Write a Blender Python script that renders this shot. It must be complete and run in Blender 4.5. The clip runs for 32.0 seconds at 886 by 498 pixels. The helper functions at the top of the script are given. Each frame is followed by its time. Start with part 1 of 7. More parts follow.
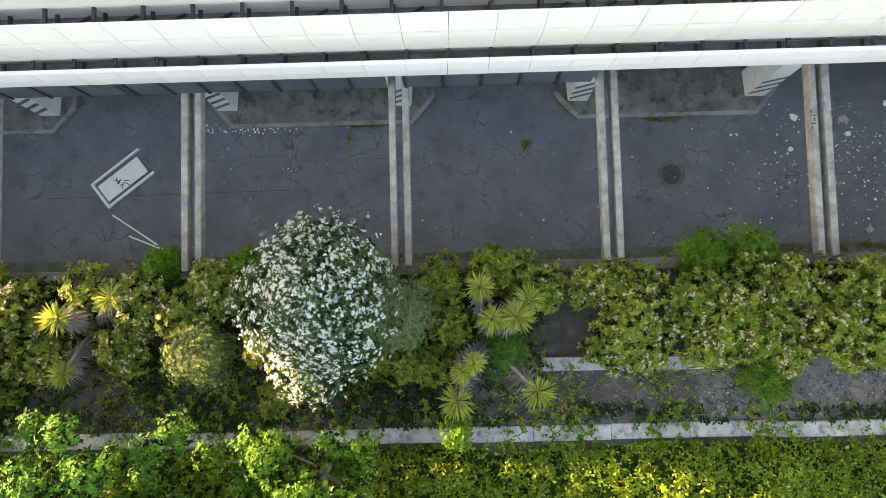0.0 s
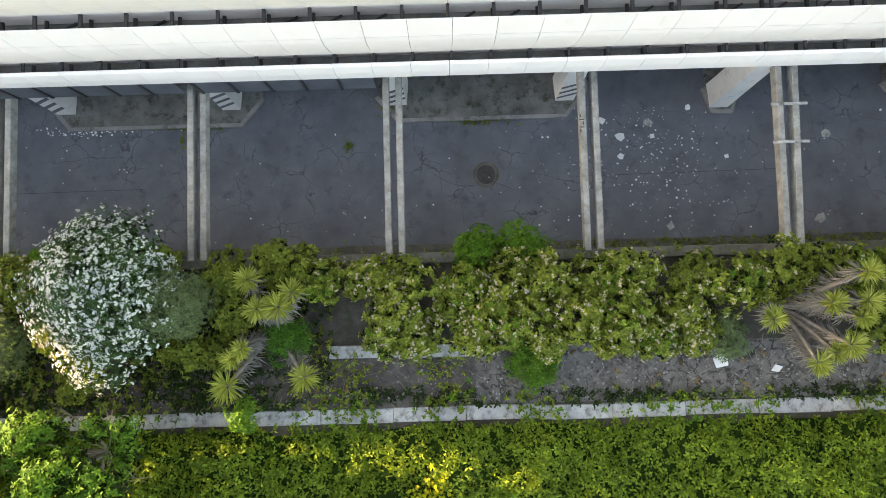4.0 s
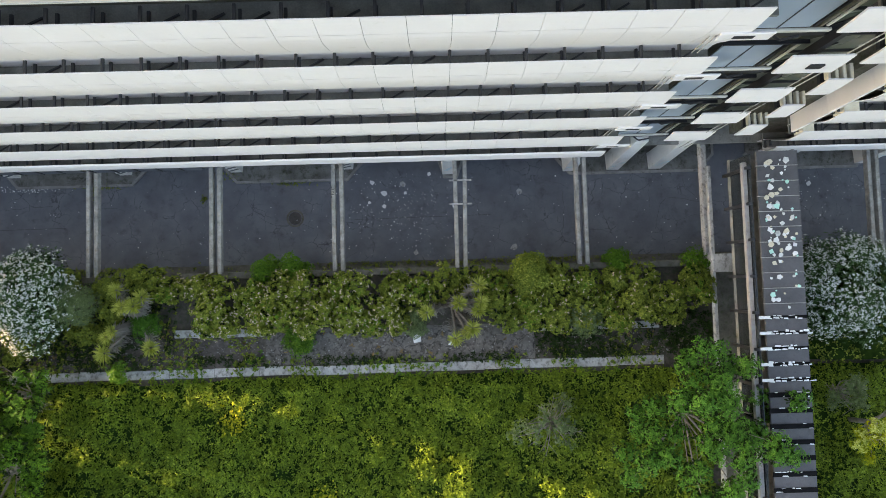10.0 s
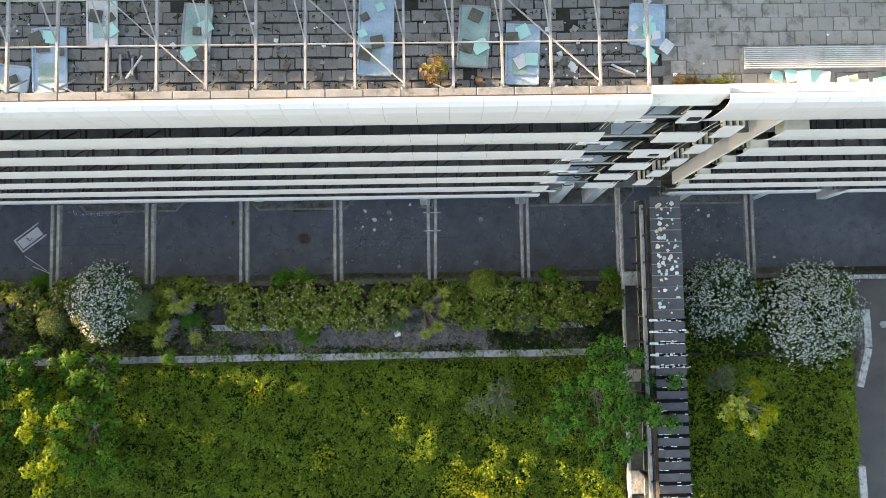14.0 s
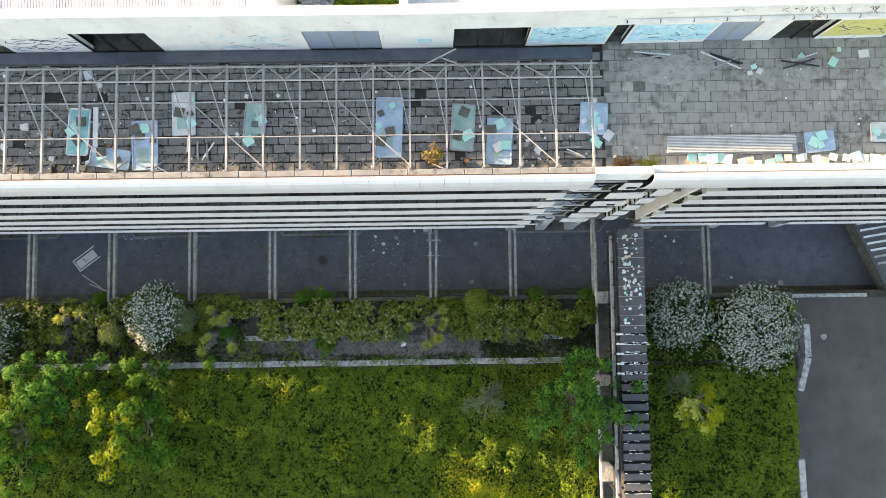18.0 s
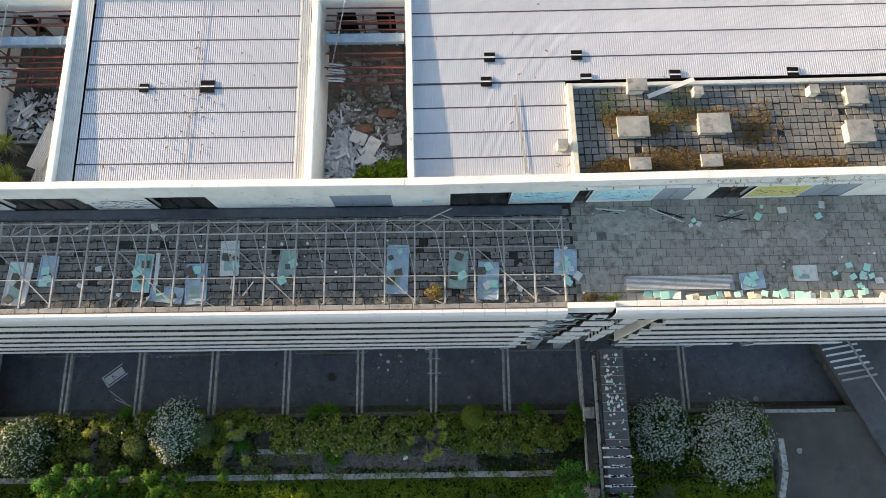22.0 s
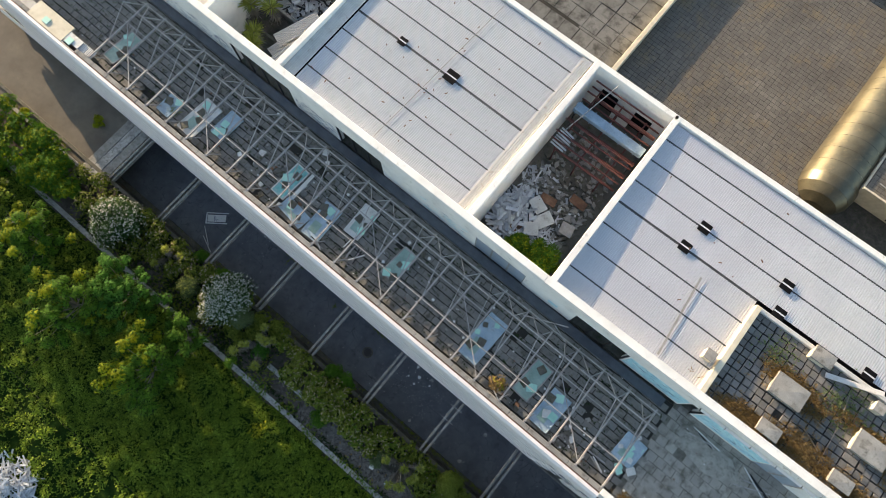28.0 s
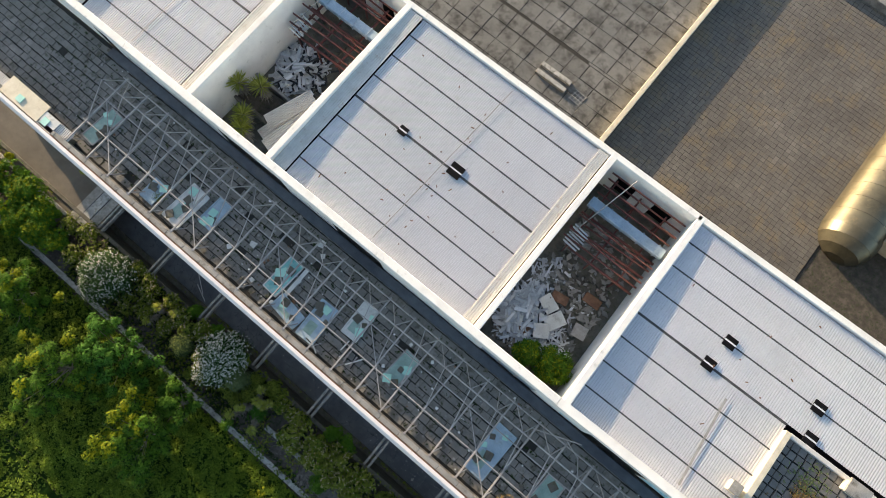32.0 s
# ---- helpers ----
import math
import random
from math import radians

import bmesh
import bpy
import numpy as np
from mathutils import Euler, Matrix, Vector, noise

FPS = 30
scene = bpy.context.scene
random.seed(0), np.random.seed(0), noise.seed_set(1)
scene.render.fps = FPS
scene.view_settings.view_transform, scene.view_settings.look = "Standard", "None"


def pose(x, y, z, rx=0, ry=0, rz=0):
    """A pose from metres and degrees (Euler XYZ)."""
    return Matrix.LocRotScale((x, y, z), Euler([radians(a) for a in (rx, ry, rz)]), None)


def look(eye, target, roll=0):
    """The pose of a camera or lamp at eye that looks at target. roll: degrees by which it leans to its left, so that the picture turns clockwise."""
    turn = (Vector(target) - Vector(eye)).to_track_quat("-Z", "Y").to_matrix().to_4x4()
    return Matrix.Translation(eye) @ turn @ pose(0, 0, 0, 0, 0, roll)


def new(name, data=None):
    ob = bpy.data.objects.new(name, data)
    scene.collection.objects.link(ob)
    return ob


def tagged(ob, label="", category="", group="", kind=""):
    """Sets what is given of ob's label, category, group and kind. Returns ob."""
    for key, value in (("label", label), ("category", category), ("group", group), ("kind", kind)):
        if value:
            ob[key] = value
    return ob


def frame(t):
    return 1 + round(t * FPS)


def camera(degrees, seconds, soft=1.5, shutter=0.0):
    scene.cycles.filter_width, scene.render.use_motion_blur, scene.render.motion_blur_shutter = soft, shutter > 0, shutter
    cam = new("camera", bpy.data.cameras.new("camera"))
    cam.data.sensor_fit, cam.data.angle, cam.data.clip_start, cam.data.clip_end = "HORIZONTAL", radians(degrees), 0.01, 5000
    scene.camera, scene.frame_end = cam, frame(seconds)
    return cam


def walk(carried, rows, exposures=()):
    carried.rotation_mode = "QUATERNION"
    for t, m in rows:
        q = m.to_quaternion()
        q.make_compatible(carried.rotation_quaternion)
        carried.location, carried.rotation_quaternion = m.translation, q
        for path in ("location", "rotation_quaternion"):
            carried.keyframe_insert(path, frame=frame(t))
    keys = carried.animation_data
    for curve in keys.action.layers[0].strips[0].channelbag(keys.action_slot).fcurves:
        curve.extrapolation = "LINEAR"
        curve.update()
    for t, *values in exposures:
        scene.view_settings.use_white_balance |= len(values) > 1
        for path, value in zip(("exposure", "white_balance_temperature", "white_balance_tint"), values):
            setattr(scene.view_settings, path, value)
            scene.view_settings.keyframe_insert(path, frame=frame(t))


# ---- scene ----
# time, x, y, z in metres; heading, tilt from straight down, lean in degrees
cam = camera(73.0, 32.0, soft=0.65)
ROWS = [
    (0.0, 8.936, -6.646, 24.696, -1.370, 3.194, 0.929),
    (0.5, 9.706, -6.694, 24.663, -1.419, 3.199, 1.006),
    (1.0, 10.554, -6.751, 24.623, -1.411, 3.221, 0.901),
    (1.5, 11.525, -6.765, 24.662, -1.445, 3.218, 0.836),
    (2.0, 12.494, -6.798, 24.785, -1.469, 3.248, 0.779),
    (2.5, 13.493, -6.840, 25.032, -1.482, 3.224, 0.810),
    (3.0, 14.509, -6.937, 25.246, -1.520, 3.262, 0.848),
    (3.5, 15.379, -6.990, 25.589, -1.511, 3.232, 0.631),
    (4.0, 16.284, -7.084, 25.995, -1.525, 3.231, 0.463),
    (4.5, 17.269, -7.126, 26.433, -1.540, 3.192, 0.352),
    (6.5, 20.891, -7.120, 30.024, -1.559, 3.175, 0.225),
    (7.0, 21.719, -7.185, 31.414, -1.641, 3.203, 0.119),
    (7.5, 22.545, -7.228, 32.802, -1.730, 3.225, -0.008),
    (8.0, 23.438, -7.208, 34.186, -1.691, 3.302, -0.065),
    (8.5, 24.414, -7.118, 35.481, -1.798, 3.229, -0.030),
    (9.0, 25.411, -6.947, 36.868, -1.695, 3.105, -0.073),
    (9.5, 26.447, -6.939, 38.189, -1.627, 3.151, -0.224),
    (10.0, 27.440, -6.875, 39.511, -1.623, 3.168, -0.428),
    (10.5, 28.271, -6.792, 40.917, -1.560, 3.182, -0.600),
    (11.0, 28.810, -6.653, 42.307, -1.518, 3.157, -0.744),
    (11.5, 28.994, -6.463, 43.705, -1.519, 3.064, -0.696),
    (12.0, 29.014, -6.412, 45.034, -1.559, 3.124, -0.713),
    (12.5, 29.006, -6.394, 46.394, -1.571, 3.142, -0.761),
    (13.0, 28.993, -6.431, 47.774, -1.304, 3.200, -0.862),
    (13.5, 29.069, -6.429, 49.043, -1.138, 3.342, -0.712),
    (14.0, 29.116, -6.399, 50.367, -0.938, 3.341, -0.652),
    (14.5, 29.216, -6.332, 51.744, -0.826, 3.235, -0.530),
    (16.5, 29.412, -6.010, 54.343, -0.798, 3.225, -0.480),
    (17.0, 29.341, -5.687, 55.512, -0.805, 3.262, -0.464),
    (17.5, 29.397, -5.281, 56.824, -0.789, 3.277, -0.363),
    (18.0, 29.459, -4.815, 58.182, -0.758, 3.304, -0.271),
    (18.5, 29.463, -4.540, 59.496, -0.664, 3.254, -0.224),
    (19.0, 29.514, -4.484, 60.710, -0.628, 3.258, -0.184),
    (19.5, 29.544, -4.565, 61.786, -0.625, 6.763, -0.178),
    (20.0, 29.537, -4.691, 62.768, -0.650, 11.602, -0.200),
    (20.5, 29.518, -4.727, 63.523, -0.727, 13.941, -0.245),
    (21.0, 29.524, -4.691, 64.046, -0.726, 13.939, -0.257),
    (21.5, 29.543, -4.673, 64.548, -0.733, 13.905, -0.201),
    (22.0, 29.570, -4.518, 64.630, -0.721, 13.809, -0.187),
    (22.5, 29.625, -4.251, 64.636, 5.036, 13.910, -0.221),
    (23.0, 29.570, -3.924, 64.639, 13.195, 14.010, -0.261),
    (23.5, 29.483, -3.583, 64.617, 14.925, 14.048, -0.215),
    (24.0, 29.353, -3.267, 64.641, 20.325, 14.084, -0.219),
    (24.5, 29.096, -2.976, 64.601, 31.191, 14.061, -0.327),
    (25.0, 28.874, -2.824, 64.613, 33.859, 14.037, -0.339),
    (25.5, 28.721, -2.605, 64.591, 34.632, 13.986, -0.247),
    (27.5, 27.645, -1.526, 64.518, 39.463, 13.967, -0.120),
    (28.0, 27.246, -1.003, 64.378, 39.529, 14.017, -0.041),
    (28.5, 26.789, -0.426, 64.301, 39.530, 14.137, 0.036),
    (29.0, 26.449, -0.062, 64.174, 39.615, 12.237, 0.039),
    (29.5, 25.920, 0.538, 64.121, 39.688, 12.235, 0.033),
    (30.0, 25.189, 1.304, 64.104, 39.594, 12.250, -0.008),
    (30.5, 24.422, 2.114, 63.847, 39.485, 12.182, -0.031),
    (31.0, 23.720, 3.016, 63.633, 39.463, 12.183, 0.088),
    (31.5, 23.012, 3.945, 63.527, 39.498, 12.207, 0.194),
    (32.0, 22.290, 4.878, 63.527, 39.459, 12.210, 0.215),
]
EXPOSURES = [(0.0, 3.20, 9000.0, 15.0), (4.5, 3.17, 9100.0, 15.0), (8.0, 2.78, 8450.0, 15.0), (10.0, 2.68, 8300.0, 15.0), (13.0, 2.50, 8100.0, 13.0), (17.0, 2.68, 8250.0, 12.5), (19.0, 2.10, 7600.0, 11.0), (19.8, 1.78, 7350.0, 10.0), (21.0, 1.63, 7250.0, 9.0), (25.0, 1.55, 7050.0, 8.0), (32.0, 1.46, 7050.0, 8.0)]
walk(cam, [(t, pose(x, y, z, tilt, lean, head)) for t, x, y, z, head, tilt, lean in ROWS],
     exposures=EXPOSURES)

# ---- world ----
SUN_AZ, SUN_EL = 14.5, 10.1
world = bpy.data.worlds.new("sky")
scene.world = world
world.use_nodes = True
sky = world.node_tree.nodes.new("ShaderNodeTexSky")
sky.sky_type, sky.sun_disc = "NISHITA", False
sky.sun_elevation, sky.sun_rotation = radians(SUN_EL), radians(-90 + SUN_AZ)
sky.air_density, sky.dust_density, sky.ozone_density = 0.8, 1.0, 1.0
bg = world.node_tree.nodes["Background"]
bg.inputs[1].default_value = 0.15
world.node_tree.links.new(sky.outputs[0], bg.inputs[0])
sun = new("sun", bpy.data.lights.new("sun", "SUN"))
sun.data.energy, sun.data.angle, sun.data.color = 4.3, radians(0.6), (1.0, 0.80, 0.58)
sun.matrix_world = look((-100 * math.cos(radians(SUN_EL)) * math.cos(radians(SUN_AZ)), 100 * math.cos(radians(SUN_EL)) * math.sin(radians(SUN_AZ)), 100 * math.sin(radians(SUN_EL))), (0, 0, 0))


# ---- materials ----
def material(name, colours, rough=0.8, metal=0.0, scale=1.0, fine=30.0, bump=0.3, streak=0.0, island=0.0, spec=0.5, dirt=None, dirt_at=0.6, trans=0.0, obj=0.0):
    """Two or three base colours mixed by a broad noise, broken up by a fine one; dirt: a colour in patches of its own."""
    m = bpy.data.materials.new(name)
    m.use_nodes = True
    nt = m.node_tree
    n, link = nt.nodes, nt.links.new
    b = n["Principled BSDF"]
    geo = n.new("ShaderNodeNewGeometry")
    mapping = n.new("ShaderNodeMapping")
    mapping.inputs["Scale"].default_value = (1.0, 1.0 - 0.85 * streak, 1.0 - 0.85 * streak)
    link(geo.outputs["Position"], mapping.inputs[0])
    broad, grain = n.new("ShaderNodeTexNoise"), n.new("ShaderNodeTexNoise")
    broad.inputs["Scale"].default_value, broad.inputs["Detail"].default_value, broad.inputs["Roughness"].default_value = scale, 6, 0.62
    grain.inputs["Scale"].default_value, grain.inputs["Detail"].default_value = fine, 3
    link(mapping.outputs[0], broad.inputs["Vector"])
    link(geo.outputs["Position"], grain.inputs["Vector"])
    add = n.new("ShaderNodeMath")
    add.operation = "MULTIPLY_ADD"
    add.inputs[1].default_value = 0.35
    link(grain.outputs["Fac"], add.inputs[0])
    link(broad.outputs["Fac"], add.inputs[2])
    fac = add
    if island or obj:
        more = n.new("ShaderNodeMath")
        more.operation = "MULTIPLY_ADD"
        more.inputs[1].default_value = island or obj
        if island:
            link(geo.outputs["Random Per Island"], more.inputs[0])
        else:
            link(n.new("ShaderNodeObjectInfo").outputs["Random"], more.inputs[0])
        link(add.outputs[0], more.inputs[2])
        fac = more
    ramp = n.new("ShaderNodeValToRGB")
    lo, hi = 0.42, 0.98 + (island or obj)
    e = ramp.color_ramp.elements
    e[0].position, e[1].position = lo, min(hi, 1.0) if not (island or obj) else 1.0
    e[0].color, e[1].color = (*colours[0], 1), (*colours[-1], 1)
    if len(colours) > 2:
        e.new((lo + 1.0) / 2).color = (*colours[1], 1)
    if island or obj:
        sc = n.new("ShaderNodeMapRange")
        sc.inputs["From Min"].default_value, sc.inputs["From Max"].default_value = 0.3, hi
        link(fac.outputs[0], sc.inputs["Value"])
        e[0].position = 0.05
        fac = sc
    link(fac.outputs[0], ramp.inputs[0])
    colour = ramp.outputs[0]
    if dirt:
        spots = n.new("ShaderNodeTexNoise")
        spots.inputs["Scale"].default_value, spots.inputs["Detail"].default_value = scale * 2.3, 8
        spots.inputs["Roughness"].default_value = 0.7
        link(mapping.outputs[0], spots.inputs["Vector"])
        cut = n.new("ShaderNodeMapRange")
        cut.inputs["From Min"].default_value, cut.inputs["From Max"].default_value = dirt_at - 0.06, dirt_at + 0.12
        link(spots.outputs["Fac"], cut.inputs["Value"])
        mix = n.new("ShaderNodeMix")
        mix.data_type = "RGBA"
        mix.inputs[7].default_value = (*dirt, 1)
        link(cut.outputs[0], mix.inputs[0])
        link(colour, mix.inputs[6])
        colour = mix.outputs[2]
    link(colour, b.inputs["Base Color"])
    b.inputs["Roughness"].default_value, b.inputs["Metallic"].default_value = rough, metal
    b.inputs["Specular IOR Level"].default_value = spec
    if trans:
        b.inputs["Subsurface Weight"].default_value = 0.0
    if bump:
        bp = n.new("ShaderNodeBump")
        bp.inputs["Strength"].default_value, bp.inputs["Distance"].default_value = bump, 0.02
        link(grain.outputs["Fac"], bp.inputs["Height"])
        link(bp.outputs[0], b.inputs["Normal"])
    return m


def leafy(name, dark, light, far, rough=0.7):
    """Foliage: each leaf its own tint, a little light through it."""
    m = material(name, (dark, light, far), rough=rough, scale=0.6, fine=6.0, bump=0.0, island=0.9, spec=0.15)
    nt = m.node_tree
    b, out = nt.nodes["Principled BSDF"], nt.nodes["Material Output"]
    tr, mx = nt.nodes.new("ShaderNodeBsdfTranslucent"), nt.nodes.new("ShaderNodeMixShader")
    mx.inputs[0].default_value = 0.3
    nt.links.new(b.inputs["Base Color"].links[0].from_socket, tr.inputs[0])
    nt.links.new(b.outputs[0], mx.inputs[1])
    nt.links.new(tr.outputs[0], mx.inputs[2])
    nt.links.new(mx.outputs[0], out.inputs[0])
    return m


ASPHALT = material("asphalt", ((0.098, 0.103, 0.116), (0.148, 0.154, 0.169), (0.20, 0.207, 0.222)), 0.9, scale=0.55, fine=60, bump=0.7, dirt=(0.082, 0.086, 0.095), dirt_at=0.60)


def crazed(m, scale, width, reach, depth=0.35):
    """A net of fine cracks over parts of a paved surface."""
    nt = m.node_tree
    n, link = nt.nodes, nt.links.new
    b = n["Principled BSDF"]
    geo = n.new("ShaderNodeNewGeometry")
    wob = n.new("ShaderNodeTexNoise")
    wob.inputs["Scale"].default_value, wob.inputs["Detail"].default_value = 1.8, 4
    mixv = n.new("ShaderNodeMix")
    mixv.data_type = "VECTOR"
    mixv.inputs[0].default_value = 0.35
    vor = n.new("ShaderNodeTexVoronoi")
    vor.feature = "DISTANCE_TO_EDGE"
    vor.inputs["Scale"].default_value = scale
    link(geo.outputs["Position"], wob.inputs["Vector"])
    link(geo.outputs["Position"], mixv.inputs[4])
    link(wob.outputs["Color"], mixv.inputs[5])
    link(mixv.outputs[1], vor.inputs["Vector"])
    line = n.new("ShaderNodeMapRange")
    line.inputs["From Min"].default_value, line.inputs["From Max"].default_value = width * 0.4, width
    line.inputs["To Min"].default_value, line.inputs["To Max"].default_value = 1.0, 0.0
    link(vor.outputs["Distance"], line.inputs["Value"])
    where = n.new("ShaderNodeTexNoise")
    where.inputs["Scale"].default_value, where.inputs["Detail"].default_value = 0.55, 5
    link(geo.outputs["Position"], where.inputs["Vector"])
    gate = n.new("ShaderNodeMapRange")
    gate.inputs["From Min"].default_value, gate.inputs["From Max"].default_value = reach, reach + 0.1
    link(where.outputs["Fac"], gate.inputs["Value"])
    both = n.new("ShaderNodeMath")
    both.operation = "MULTIPLY"
    link(line.outputs[0], both.inputs[0])
    link(gate.outputs[0], both.inputs[1])
    mul = n.new("ShaderNodeMix")
    mul.data_type, mul.blend_type = "RGBA", "MULTIPLY"
    mul.inputs[7].default_value = (depth, depth, depth, 1)
    old = b.inputs["Base Color"].links[0].from_socket
    link(both.outputs[0], mul.inputs[0])
    link(old, mul.inputs[6])
    link(mul.outputs[2], b.inputs["Base Color"])


crazed(ASPHALT, 1.5, 0.022, 0.50, 0.55)
ISLE = material("stained_island", ((0.09, 0.087, 0.076), (0.18, 0.173, 0.158), (0.27, 0.262, 0.245)), 0.9, scale=1.1, fine=24, bump=0.5, dirt=(0.045, 0.05, 0.025), dirt_at=0.56)
CRACK = material("crack", ((0.058, 0.060, 0.066), (0.092, 0.096, 0.104)), 0.95, scale=2)
PARKING = material("worn_asphalt", ((0.066, 0.058, 0.051), (0.095, 0.085, 0.075), (0.128, 0.115, 0.101)), 0.9, scale=0.25, fine=40, bump=0.4, dirt=(0.07, 0.065, 0.06))
CONCRETE = material("concrete", ((0.17, 0.165, 0.15), (0.28, 0.27, 0.25), (0.38, 0.37, 0.34)), 0.88, scale=0.9, fine=22, bump=0.4, dirt=(0.10, 0.095, 0.08), dirt_at=0.58)
LICHEN = material("lichened_concrete", ((0.15, 0.145, 0.13), (0.31, 0.295, 0.265), (0.46, 0.445, 0.41)), 0.9, scale=2.2, fine=26, bump=0.5, dirt=(0.21, 0.165, 0.11), dirt_at=0.60)
PALE = material("pale_concrete", ((0.26, 0.25, 0.23), (0.42, 0.41, 0.385), (0.56, 0.55, 0.52)), 0.85, scale=1.6, fine=18, bump=0.3, dirt=(0.12, 0.115, 0.10), dirt_at=0.55, streak=0.3)
# dark concrete for damp surfaces and for the shaded facade body
DAMP_OR_SHADED = material("damp_or_shaded_concrete", ((0.07, 0.065, 0.05), (0.13, 0.12, 0.10), (0.20, 0.18, 0.15)), 0.9, scale=1.5, fine=20, bump=0.5, dirt=(0.05, 0.07, 0.02), dirt_at=0.58)
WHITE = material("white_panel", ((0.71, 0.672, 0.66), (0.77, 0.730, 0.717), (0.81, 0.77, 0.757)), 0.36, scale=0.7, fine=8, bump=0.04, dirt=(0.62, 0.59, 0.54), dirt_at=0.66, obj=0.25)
WALLWHITE = material("white_render", ((0.66, 0.645, 0.61), (0.80, 0.785, 0.745), (0.86, 0.845, 0.80)), 0.8, scale=0.8, fine=25, bump=0.2, dirt=(0.42, 0.41, 0.37), dirt_at=0.65, streak=0.3)
CREAM = material("cream_paint", ((0.52, 0.46, 0.33), (0.66, 0.59, 0.45), (0.74, 0.68, 0.55)), 0.75, scale=1.4, fine=20, bump=0.2, dirt=(0.35, 0.24, 0.14), dirt_at=0.66)
FRAME = material("dark_frame", ((0.012, 0.012, 0.014), (0.03, 0.03, 0.034)), 0.5, scale=2, fine=30, bump=0.1)
GREYSTEEL = material("weathered_steel", ((0.24, 0.225, 0.21), (0.36, 0.345, 0.33), (0.48, 0.47, 0.45)), 0.6, 0.0, scale=2.0, fine=30, bump=0.2, dirt=(0.22, 0.15, 0.10), dirt_at=0.62)
BLUESTEEL = material("dark_blue_sheet", ((0.045, 0.052, 0.065), (0.075, 0.085, 0.10), (0.10, 0.115, 0.135)), 0.5, scale=1.2, fine=20, bump=0.1)
PAVER = material("grey_paver", ((0.125, 0.119, 0.108), (0.215, 0.206, 0.188), (0.33, 0.318, 0.29)), 0.9, scale=0.9, fine=24, bump=0.6, dirt=(0.085, 0.080, 0.062), dirt_at=0.58, obj=0.2)
PAVERS = material("grey_pavers", ((0.125, 0.119, 0.108), (0.215, 0.206, 0.188), (0.33, 0.318, 0.29)), 0.9, scale=0.9, fine=24, bump=0.6, dirt=(0.085, 0.080, 0.062), dirt_at=0.58, island=0.2)
SETT = material("roof_block", ((0.10, 0.096, 0.088), (0.19, 0.183, 0.17), (0.29, 0.28, 0.26)), 0.92, scale=0.8, fine=30, bump=0.6, dirt=(0.20, 0.13, 0.06), dirt_at=0.66, obj=0.3)
SETTS = material("roof_blocks", ((0.10, 0.096, 0.088), (0.19, 0.183, 0.17), (0.29, 0.28, 0.26)), 0.92, scale=0.8, fine=30, bump=0.6, dirt=(0.20, 0.13, 0.06), dirt_at=0.66, island=0.3)
PLAZA = material("plaza_tile", ((0.085, 0.077, 0.066), (0.160, 0.146, 0.126), (0.25, 0.228, 0.195)), 0.9, scale=0.16, fine=14, bump=0.3, dirt=(0.20, 0.155, 0.095), dirt_at=0.57, island=0.22)
SLABS = material("old_slabs", ((0.07, 0.07, 0.066), (0.185, 0.183, 0.174), (0.34, 0.335, 0.318)), 0.9, scale=0.30, fine=14, bump=0.4, dirt=(0.050, 0.050, 0.045), dirt_at=0.53, island=0.12)
JOINT = material("dirt_joint", ((0.020, 0.020, 0.018), (0.045, 0.042, 0.035)), 0.95, scale=2, fine=20, bump=0.5)
SHEET = material("corrugated_sheet", ((0.535, 0.53, 0.555), (0.64, 0.63, 0.655), (0.705, 0.69, 0.715)), 0.40, 0.0, scale=0.5, fine=9, bump=0.03, dirt=(0.50, 0.49, 0.48), dirt_at=0.66, obj=0.2)
GUTTER = material("gutter_sheet", ((0.50, 0.48, 0.45), (0.60, 0.58, 0.55), (0.68, 0.66, 0.63)), 0.5, 0.1, scale=1.0, fine=12, bump=0.05, dirt=(0.40, 0.30, 0.20), dirt_at=0.64)
LAP = material("dark_lap", ((0.030, 0.030, 0.033), (0.055, 0.055, 0.058), (0.085, 0.085, 0.088)), 0.8, scale=2.0, fine=20, bump=0.2)
# its black stands for unlit holes and rooms; felt strips share it
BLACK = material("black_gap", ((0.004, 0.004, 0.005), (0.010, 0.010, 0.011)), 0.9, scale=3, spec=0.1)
MEMBRANE = material("roofing_felt", ((0.062, 0.060, 0.063), (0.088, 0.086, 0.090), (0.12, 0.118, 0.122)), 0.7, scale=0.9, fine=18, bump=0.25, dirt=(0.05, 0.05, 0.05), dirt_at=0.62)
FLAKE = material("white_flake", ((0.70, 0.70, 0.68), (0.82, 0.82, 0.80)), 0.6, scale=5, fine=20, bump=0.1)
DRYPAVER = material("dry_paver", ((0.225, 0.213, 0.187), (0.335, 0.318, 0.281), (0.44, 0.418, 0.37)), 0.9, scale=0.6, fine=24, bump=0.4, dirt=(0.12, 0.112, 0.092), dirt_at=0.56, obj=0.3)
DRYPAVERS = material("dry_pavers", ((0.225, 0.213, 0.187), (0.335, 0.318, 0.281), (0.44, 0.418, 0.37)), 0.9, scale=0.6, fine=24, bump=0.4, dirt=(0.12, 0.112, 0.092), dirt_at=0.56, island=0.3)
GROUT = material("sandy_joint", ((0.09, 0.085, 0.07), (0.16, 0.15, 0.13), (0.22, 0.21, 0.18)), 0.95, scale=1.2, fine=20, bump=0.5, dirt=(0.05, 0.06, 0.03), dirt_at=0.58)
MINT = material("mint_tile", ((0.32, 0.62, 0.52), (0.42, 0.72, 0.62), (0.55, 0.80, 0.71)), 0.4, scale=2, fine=20, bump=0.05, obj=0.3)
